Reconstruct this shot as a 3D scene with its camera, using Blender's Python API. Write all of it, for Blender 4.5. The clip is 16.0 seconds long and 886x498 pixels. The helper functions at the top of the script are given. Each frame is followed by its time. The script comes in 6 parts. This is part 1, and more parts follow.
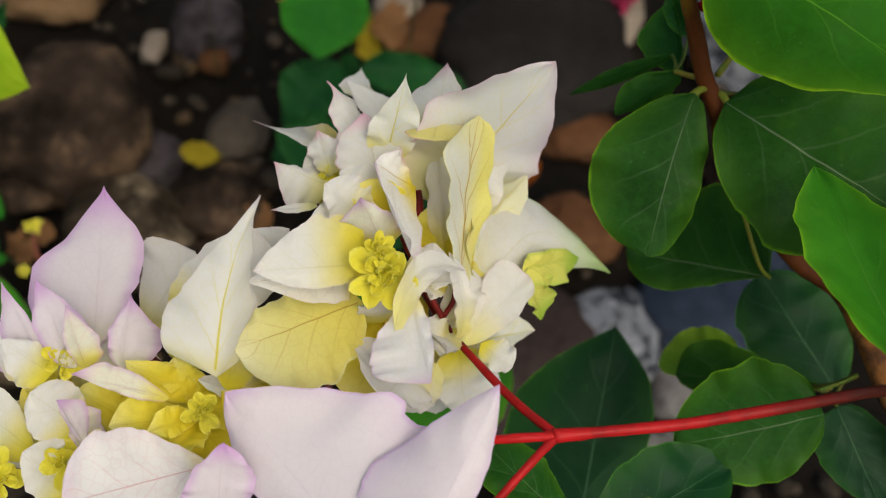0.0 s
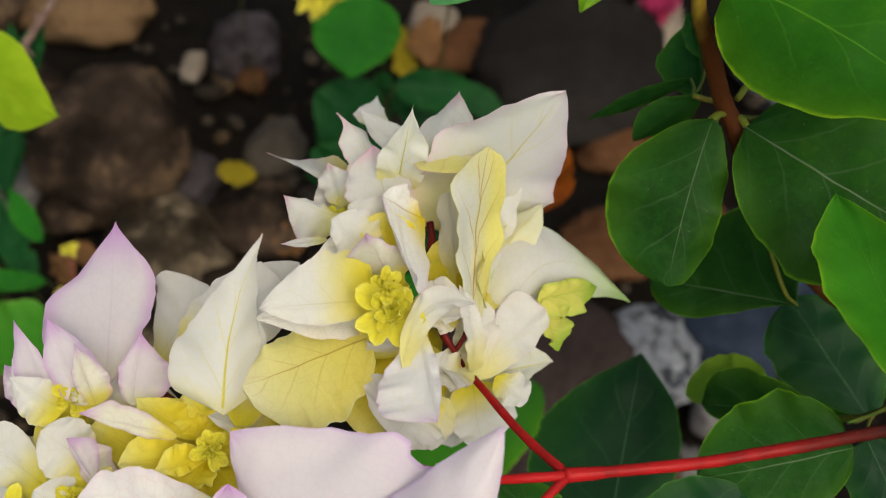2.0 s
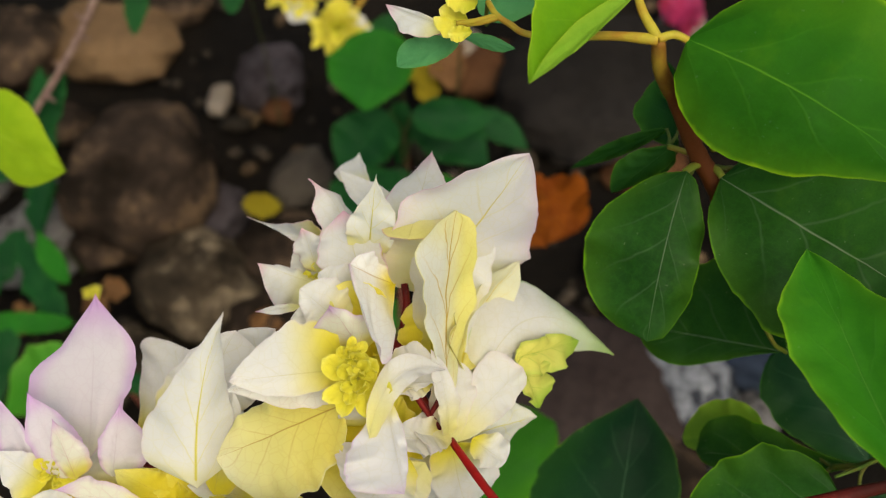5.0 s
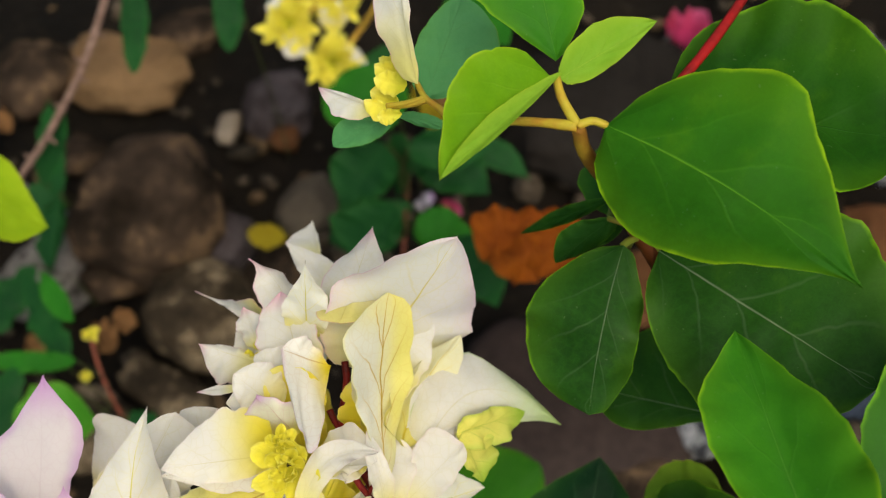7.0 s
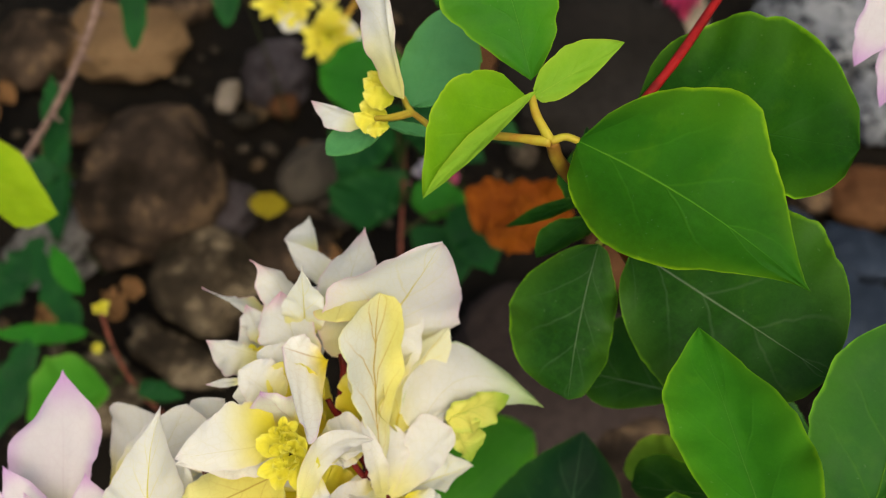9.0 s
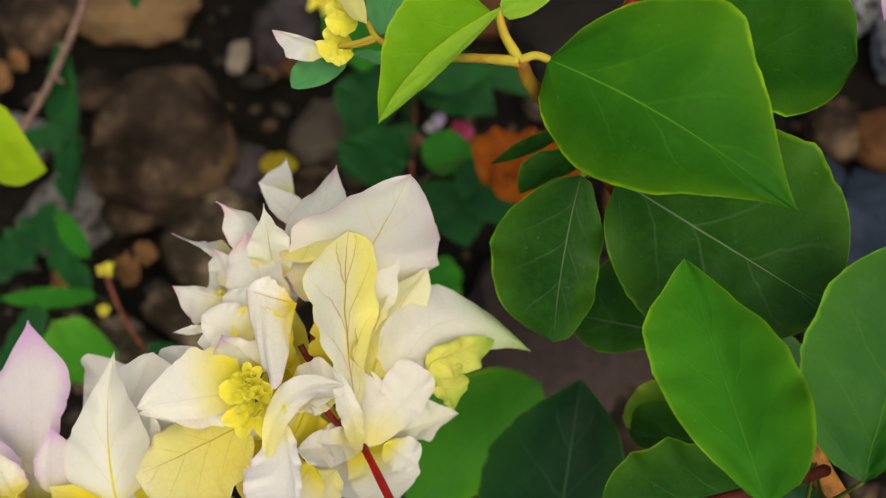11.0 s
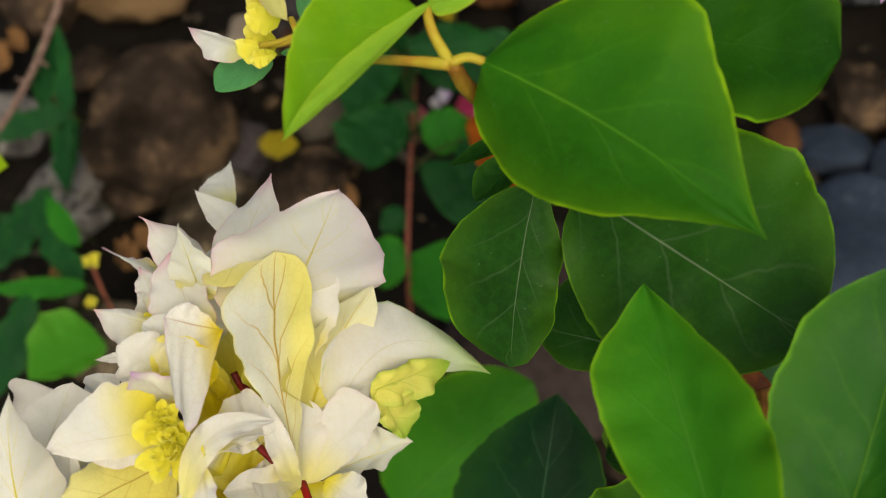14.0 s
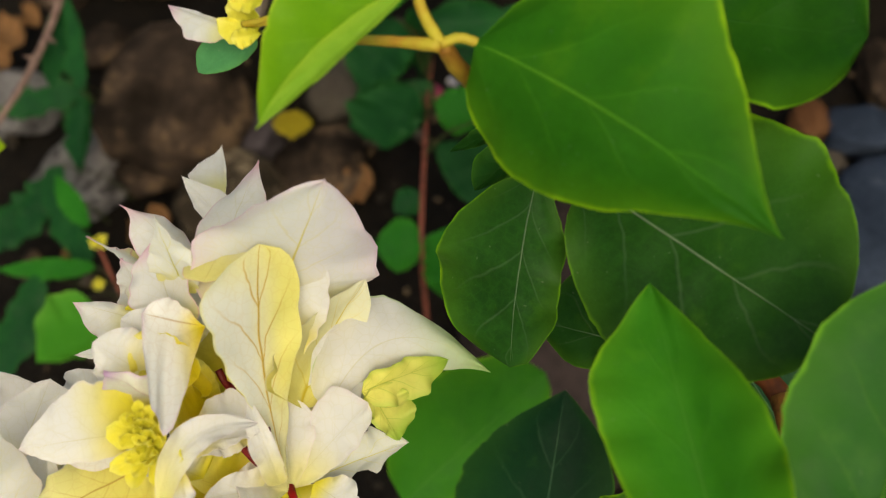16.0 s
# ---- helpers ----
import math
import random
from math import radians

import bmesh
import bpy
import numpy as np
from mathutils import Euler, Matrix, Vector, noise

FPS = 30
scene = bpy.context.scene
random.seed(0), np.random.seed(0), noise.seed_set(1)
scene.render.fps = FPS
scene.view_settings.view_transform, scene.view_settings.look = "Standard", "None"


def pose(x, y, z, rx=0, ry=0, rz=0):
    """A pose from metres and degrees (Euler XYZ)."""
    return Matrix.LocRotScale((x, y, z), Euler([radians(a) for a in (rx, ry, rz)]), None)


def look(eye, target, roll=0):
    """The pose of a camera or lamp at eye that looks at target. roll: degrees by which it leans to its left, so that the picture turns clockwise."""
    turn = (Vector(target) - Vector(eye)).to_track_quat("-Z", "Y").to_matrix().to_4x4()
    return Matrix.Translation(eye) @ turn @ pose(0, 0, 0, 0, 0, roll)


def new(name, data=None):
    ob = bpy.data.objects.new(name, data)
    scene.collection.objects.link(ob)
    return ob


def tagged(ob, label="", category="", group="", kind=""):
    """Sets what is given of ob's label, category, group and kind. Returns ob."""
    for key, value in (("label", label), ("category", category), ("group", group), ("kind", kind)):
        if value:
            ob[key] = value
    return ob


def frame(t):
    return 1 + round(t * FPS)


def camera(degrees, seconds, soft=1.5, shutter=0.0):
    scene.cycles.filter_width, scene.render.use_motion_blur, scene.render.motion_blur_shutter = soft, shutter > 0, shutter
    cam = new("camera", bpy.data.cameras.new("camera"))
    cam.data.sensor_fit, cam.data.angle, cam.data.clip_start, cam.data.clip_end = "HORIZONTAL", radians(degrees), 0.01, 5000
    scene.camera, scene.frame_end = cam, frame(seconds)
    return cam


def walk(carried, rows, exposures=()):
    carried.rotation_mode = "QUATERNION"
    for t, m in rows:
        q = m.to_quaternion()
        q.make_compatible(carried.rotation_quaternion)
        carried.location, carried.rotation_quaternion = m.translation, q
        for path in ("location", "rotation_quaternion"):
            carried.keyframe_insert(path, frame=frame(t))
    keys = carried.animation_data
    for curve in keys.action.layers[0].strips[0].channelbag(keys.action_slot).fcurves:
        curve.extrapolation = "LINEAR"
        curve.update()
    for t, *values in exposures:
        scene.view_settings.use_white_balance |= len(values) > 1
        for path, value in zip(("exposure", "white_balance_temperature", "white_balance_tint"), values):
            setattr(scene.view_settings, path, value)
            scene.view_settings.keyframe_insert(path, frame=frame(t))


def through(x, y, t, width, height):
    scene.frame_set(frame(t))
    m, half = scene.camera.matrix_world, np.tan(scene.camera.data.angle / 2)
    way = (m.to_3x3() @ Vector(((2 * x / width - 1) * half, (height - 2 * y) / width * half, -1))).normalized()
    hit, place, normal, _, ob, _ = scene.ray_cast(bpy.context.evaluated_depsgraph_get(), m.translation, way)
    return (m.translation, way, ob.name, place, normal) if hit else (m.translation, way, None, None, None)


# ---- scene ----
cam = camera(47.52, 16.0, soft=1.15)
PATH = [
    (0, 0.00567, 0.00446, 0.59991, 30.508, -3.399, 5.914),
    (0.5, 0.00917, 0.00652, 0.59865, 30.543, -2.707, 6.178),
    (1, 0.00981, 0.00891, 0.59924, 30.650, -1.728, 6.664),
    (1.5, 0.01075, 0.01040, 0.59996, 30.784, -1.164, 6.865),
    (2, 0.01392, 0.01215, 0.60012, 30.933, -0.659, 6.876),
    (2.5, 0.01641, 0.01402, 0.59941, 31.087, -0.161, 7.057),
    (3, 0.01929, 0.01567, 0.59802, 31.175, 0.541, 7.028),
    (5.3, 0.03736, 0.03001, 0.60744, 31.348, 3.243, 6.956),
    (5.5, 0.04215, 0.03365, 0.60750, 31.460, 3.568, 6.959),
    (6, 0.04863, 0.03926, 0.60776, 31.375, 4.093, 6.979),
    (6.5, 0.05398, 0.04101, 0.61214, 31.372, 4.584, 7.121),
    (7, 0.05430, 0.04363, 0.61569, 31.330, 5.220, 7.288),
    (7.5, 0.05192, 0.04068, 0.62862, 31.075, 5.450, 7.207),
    (8, 0.05136, 0.04311, 0.63810, 30.277, 5.596, 7.014),
    (8.5, 0.05493, 0.04475, 0.64128, 29.588, 5.588, 6.855),
    (9, 0.06008, 0.04717, 0.63733, 28.196, 5.797, 6.674),
    (9.5, 0.06392, 0.04899, 0.63277, 27.634, 6.123, 6.572),
    (9.7, 0.06947, 0.04567, 0.62782, 27.241, 6.398, 6.251),
    (11.8, 0.07360, 0.05353, 0.61914, 26.244, 9.187, 6.734),
    (12, 0.07245, 0.05581, 0.61890, 26.100, 9.348, 6.734),
    (12.5, 0.07259, 0.06431, 0.61158, 25.374, 9.695, 6.562),
    (13, 0.07996, 0.06726, 0.60190, 24.919, 10.087, 6.704),
    (13.5, 0.08674, 0.06854, 0.59896, 24.552, 10.368, 6.799),
    (14, 0.08926, 0.07182, 0.60027, 24.290, 10.439, 6.862),
    (14.5, 0.08632, 0.07826, 0.59802, 23.937, 10.759, 7.064),
    (15, 0.08291, 0.07972, 0.59826, 23.854, 10.798, 7.570),
    (15.5, 0.08380, 0.08010, 0.59270, 23.637, 11.038, 7.790),
    (16, 0.09243, 0.08070, 0.58857, 23.165, 11.643, 7.802),
]
walk(cam, [(t, pose(x, y, z, rx, ry, rz)) for t, x, y, z, rx, ry, rz in PATH], [(0.0, -0.10, 6450, -2), (3.0, -0.04, 6600, -4), (5.5, 0.10, 6750, -4), (7.5, 0.16, 6830, -4), (9.5, 0.12, 6900, -4), (13.0, 0.06, 7000, -5), (16.0, 0.10, 7100, -5)])
# a phone lens held close: the ground falls out of focus
cam.data.dof.use_dof = True
cam.data.dof.focus_distance = 0.222
cam.data.dof.aperture_fstop = 14.5

# ---- daylight: a bright hazy sky and a soft sun ----
SUN_UP, SUN_ROUND = 60.0, 142.0
world = bpy.data.worlds.new("sky")
scene.world = world
world.use_nodes = True
sky = world.node_tree.nodes.new("ShaderNodeTexSky")
sky.sky_type, sky.sun_disc = "NISHITA", False
sky.sun_elevation, sky.sun_rotation = radians(SUN_UP), radians(SUN_ROUND)
sky.air_density, sky.dust_density, sky.ozone_density = 1.0, 7.0, 0.4
world.node_tree.nodes["Background"].inputs["Strength"].default_value = 0.18
world.node_tree.links.new(sky.outputs[0], world.node_tree.nodes["Background"].inputs["Color"])
sun = new("sun", bpy.data.lights.new("sun", "SUN"))
sun.data.energy, sun.data.angle, sun.data.color = 0.9, radians(40), (1.0, 0.97, 0.92)
_a, _e = radians(SUN_ROUND), radians(SUN_UP)
sun.matrix_world = look((0, 0, 3), Vector((0, 0, 3)) - Vector((math.sin(_a) * math.cos(_e), math.cos(_a) * math.cos(_e), math.sin(_e))))

# ---- materials ----


class Nodes:
    """A short hand for building node materials."""

    def __init__(self, name):
        self.mat = bpy.data.materials.new(name)
        self.mat.use_nodes = True
        self.tree = self.mat.node_tree
        self.tree.nodes.clear()
        self.out = self.tree.nodes.new("ShaderNodeOutputMaterial")

    def add(self, kind, **values):
        node = self.tree.nodes.new("ShaderNode" + kind)
        for key, value in values.items():
            self.put(node.inputs[key.replace("_", " ")], value)
        return node

    def put(self, socket, value):
        if isinstance(value, bpy.types.NodeSocket):
            self.tree.links.new(value, socket)
        elif isinstance(value, tuple) and len(value) == 3 and socket.type == "RGBA":
            socket.default_value = (*value, 1.0)
        else:
            socket.default_value = value

    def math(self, op, a, b=0.0):
        node = self.tree.nodes.new("ShaderNodeMath")
        node.operation = op
        self.put(node.inputs[0], a)
        self.put(node.inputs[1], b)
        return node.outputs[0]

    def span(self, value, a, b, lo=0.0, hi=1.0):
        node = self.tree.nodes.new("ShaderNodeMapRange")
        node.interpolation_type = "SMOOTHSTEP"
        for n, v in enumerate((value, a, b, lo, hi)):
            self.put(node.inputs[n], v)
        return node.outputs[0]

    def mix(self, factor, a, b, kind="MIX"):
        node = self.tree.nodes.new("ShaderNodeMix")
        node.data_type, node.blend_type = "RGBA", kind
        self.put(node.inputs[0], factor)
        self.put(node.inputs[6], a)
        self.put(node.inputs[7], b)
        return node.outputs[2]

    def noise(self, scale, detail=3.0, rough=0.55, coord="Object"):
        at = self.tree.nodes.new("ShaderNodeTexCoord")
        node = self.add("TexNoise", Scale=scale, Detail=detail, Roughness=rough, Vector=at.outputs[coord])
        return node.outputs["Fac"]

    def bump(self, height, strength, distance):
        return self.add("Bump", Height=height, Strength=strength, Distance=distance).outputs[0]

    def shade(self, colour, rough, normal=None, through_colour=None, through=0.0, coat=0.0, spec=0.5):
        body = self.add("BsdfPrincipled", Base_Color=colour, Roughness=rough)
        body.inputs["Specular IOR Level"].default_value = spec
        body.inputs["Coat Weight"].default_value = coat
        body.inputs["Coat Roughness"].default_value = 0.35
        if normal is not None:
            self.put(body.inputs["Normal"], normal)
        surface = body.outputs[0]
        if through:
            glow = self.add("BsdfTranslucent", Color=through_colour)
            if normal is not None:
                self.put(glow.inputs["Normal"], normal)
            both = self.tree.nodes.new("ShaderNodeMixShader")
            both.inputs[0].default_value = through
            self.tree.links.new(surface, both.inputs[1])
            self.tree.links.new(glow.outputs[0], both.inputs[2])
            surface = both.outputs[0]
        self.tree.links.new(surface, self.out.inputs[0])
        return self.mat


def blade_coords(n):
    """How far across (0 midrib, 1 margin) and along (0 base, 1 tip) a blade, and which half."""
    uv = n.tree.nodes.new("ShaderNodeUVMap")
    parts = n.add("SeparateXYZ", Vector=uv.outputs[0])
    signed = n.math("MULTIPLY", n.math("SUBTRACT", parts.outputs[0], 0.5), 2.0)
    return n.math("ABSOLUTE", signed), parts.outputs[1], signed


def vein_masks(n, across, along, count, slope, width, wobble):
    """The midrib and the side veins that rise from it, as masks."""
    wave = n.math("MULTIPLY", n.math("SUBTRACT", n.noise(140.0, 2.0), 0.5), wobble)
    rib = n.span(across, 0.0, n.math("MULTIPLY", n.math("SUBTRACT", 1.25, along), width), 1.0, 0.0)
    rise = n.math("SUBTRACT", n.math("MULTIPLY", along, count), n.math("MULTIPLY", n.math("POWER", across, 0.8), slope))
    step = n.math("ABSOLUTE", n.math("SUBTRACT", n.math("FRACT", n.math("ADD", rise, wave)), 0.5))
    side = n.math("MULTIPLY", n.span(step, 0.0, 0.055, 1.0, 0.0), n.span(across, 0.15, 0.95, 1.0, 0.0))
    quilt = n.math("MULTIPLY", n.span(step, 0.0, 0.5), n.span(across, 0.0, 0.25))
    return rib, side, quilt


def leaf_material(name, dark, light, margin, vein, through=0.22, rough=0.42, veins=0.5, rim=0.945, coat=0.0, gloss=0.07, glowing=0.5):
    n = Nodes(name)
    across, along, signed = blade_coords(n)
    rib, side, quilt = vein_masks(n, across, along, 4.0, 1.5, 0.020, 0.25)
    colour = n.mix(n.span(n.noise(38.0, 4.0), 0.3, 0.7), dark, light)
    broad = n.span(n.noise(16.0, 2.0), 0.38, 0.66)
    colour = n.mix(n.math("MULTIPLY", broad, 0.55), colour, tuple(v * 0.62 for v in dark))
    colour = n.mix(n.math("MULTIPLY", quilt, 0.16), colour, dark)
    cells = n.add("TexVoronoi", Scale=520.0, Vector=n.tree.nodes.new("ShaderNodeTexCoord").outputs["Object"])
    cells.feature = "DISTANCE_TO_EDGE"
    colour = n.mix(n.math("MULTIPLY", n.span(cells.outputs["Distance"], 0.0, 0.10, 1.0, 0.0), 0.14), colour, light)
    colour = n.mix(n.math("MULTIPLY", n.span(n.noise(420.0, 4.0), 0.35, 0.75), 0.34), colour, light)
    colour = n.mix(n.math("MULTIPLY", n.span(n.noise(1500.0, 2.0), 0.45, 0.7), 0.25), colour, dark)
    pale = n.math("MULTIPLY", n.span(n.math("ADD", across, n.math("MULTIPLY", n.noise(60.0, 2.0), 0.4)), 0.62, 1.25), 0.32)
    colour = n.mix(pale, colour, n.mix(0.35, light, margin))
    colour = n.mix(n.math("MULTIPLY", side, veins * 0.18), colour, vein)
    colour = n.mix(n.math("MULTIPLY", rib, veins), colour, vein)
    edge_at = n.math("ADD", across, n.math("MULTIPLY", n.math("SUBTRACT", n.noise(220.0, 4.0), 0.5), 0.10))
    worn = n.span(n.noise(70.0, 3.0), 0.30, 0.6, 0.45, 1.0)
    colour = n.mix(n.math("MULTIPLY", n.span(edge_at, rim, 1.02), worn), colour, margin)
    blotch = n.math("MULTIPLY", n.span(n.noise(95.0, 5.0, 0.65), 0.56, 0.74), 0.30)
    colour = n.mix(blotch, colour, n.mix(0.25, light, margin))
    flecks = n.span(n.noise(900.0, 1.0), 0.74, 0.8)
    colour = n.mix(n.math("MULTIPLY", flecks, 0.12), colour, (0.3, 0.32, 0.2))
    height = n.math("ADD", n.math("MULTIPLY", n.math("MAXIMUM", rib, n.math("MULTIPLY", side, 0.3)), -0.5), n.math("MULTIPLY", n.noise(300.0, 4.0), 0.5))
    height = n.math("ADD", height, n.math("MULTIPLY", quilt, 0.35))
    glow = n.mix(glowing, colour, margin)
    roughness = n.span(n.noise(160.0, 3.0), 0.2, 0.8, rough - 0.10, rough + 0.10)
    return n.shade(colour, roughness, n.bump(height, 0.42, 0.0009), glow, through, coat, gloss)


def bract_material(name, body, base, tip, vein, base_end=0.45, tip_from=0.75, veins=0.4, margin=0.3, through=0.64, half=None, side_veins=0.35, rib_width=0.03):
    n = Nodes(name)
    across, along, signed = blade_coords(n)
    fade = 0.96
    body, base, tip = (tuple(v * fade for v in c) for c in (body, base, tip))
    rib, side, quilt = vein_masks(n, across, along, 4.5, 1.5, rib_width, 0.35)
    patch = n.math("MULTIPLY", n.math("SUBTRACT", n.noise(90.0, 3.0), 0.5), 0.20)
    low = n.math("ADD", along, patch)
    colour = n.mix(n.span(low, base_end * 0.12, base_end * 1.25, 1.0, 0.0), body, base)
    if half:
        colour = n.mix(n.math("MULTIPLY", n.span(n.math("ADD", signed, patch), 0.4, -0.7), n.span(along, 0.15, 0.5)), colour, half)
    edge = n.math("MULTIPLY", n.span(across, 0.62, 1.0), margin)
    hem = n.math("MULTIPLY", n.span(across, 0.93, 1.0), 0.62)
    flush = n.math("MAXIMUM", n.math("MAXIMUM", n.span(low, tip_from, 1.08), edge), hem)
    colour = n.mix(flush, colour, tip)
    net = n.add("TexVoronoi", Scale=420.0)
    net.feature = "DISTANCE_TO_EDGE"
    at = n.tree.nodes.new("ShaderNodeTexCoord")
    n.put(net.inputs["Vector"], at.outputs["Object"])
    mesh_lines = n.math("MULTIPLY", n.span(net.outputs["Distance"], 0.0, 0.09, 1.0, 0.0), 0.09)
    colour = n.mix(mesh_lines, colour, vein)
    colour = n.mix(n.math("MULTIPLY", side, veins * side_veins), colour, vein)
    colour = n.mix(n.math("MULTIPLY", rib, veins), colour, vein)
    height = n.math("ADD", n.math("MULTIPLY", rib, -0.4), n.math("ADD", n.noise(170.0, 5.0), n.math("MULTIPLY", quilt, 0.35)))
    return n.shade(colour, 0.55, n.bump(height, 0.20, 0.0008), n.mix(0.15, colour, (0.97, 0.94, 0.80)), through, 0.0, 0.3)


def stem_material(name, a, b, rough=0.45, scale=260.0, relief=0.0006, flecks=0.3, woody=None):
    n = Nodes(name)
    colour = n.mix(n.span(n.noise(scale, 5.0), 0.35, 0.7), a, b)
    if woody:
        at = n.tree.nodes.new("ShaderNodeTexCoord")
        way = n.add("SeparateXYZ", Vector=at.outputs["Generated"]).outputs["X"]
        way = n.math("ADD", way, n.math("MULTIPLY", n.math("SUBTRACT", n.noise(140.0, 3.0), 0.5), 0.25))
        colour = n.mix(n.span(way, woody[0], woody[1]), colour, woody[2])
    colour = n.mix(n.math("MULTIPLY", n.span(n.noise(scale * 5, 2.0), 0.70, 0.78), flecks), colour, (0.4, 0.28, 0.2))
    return n.shade(colour, rough, n.bump(n.noise(scale * 2, 5.0), 0.6, relief), spec=0.12)


def stone_material(name, a, b, speck, speck_from=0.62, rough=0.75, scale=16.0):
    n = Nodes(name)
    colour = n.mix(n.span(n.noise(scale, 6.0, 0.62), 0.32, 0.68), a, b)
    colour = n.mix(n.span(n.noise(scale * 1.9, 9.0, 0.74), speck_from - 0.03, speck_from + 0.15), colour, speck)
    grain = n.math("MULTIPLY", n.span(n.noise(scale * 22, 3.0), 0.4, 0.7), 0.35)
    colour = n.mix(grain, colour, tuple(v * 0.45 for v in a))
    height = n.math("ADD", n.noise(scale * 2.5, 8.0, 0.65), n.math("MULTIPLY", n.noise(scale * 20, 4.0), 0.25))
    return n.shade(colour, rough, n.bump(height, 1.0, 0.008), spec=0.04)


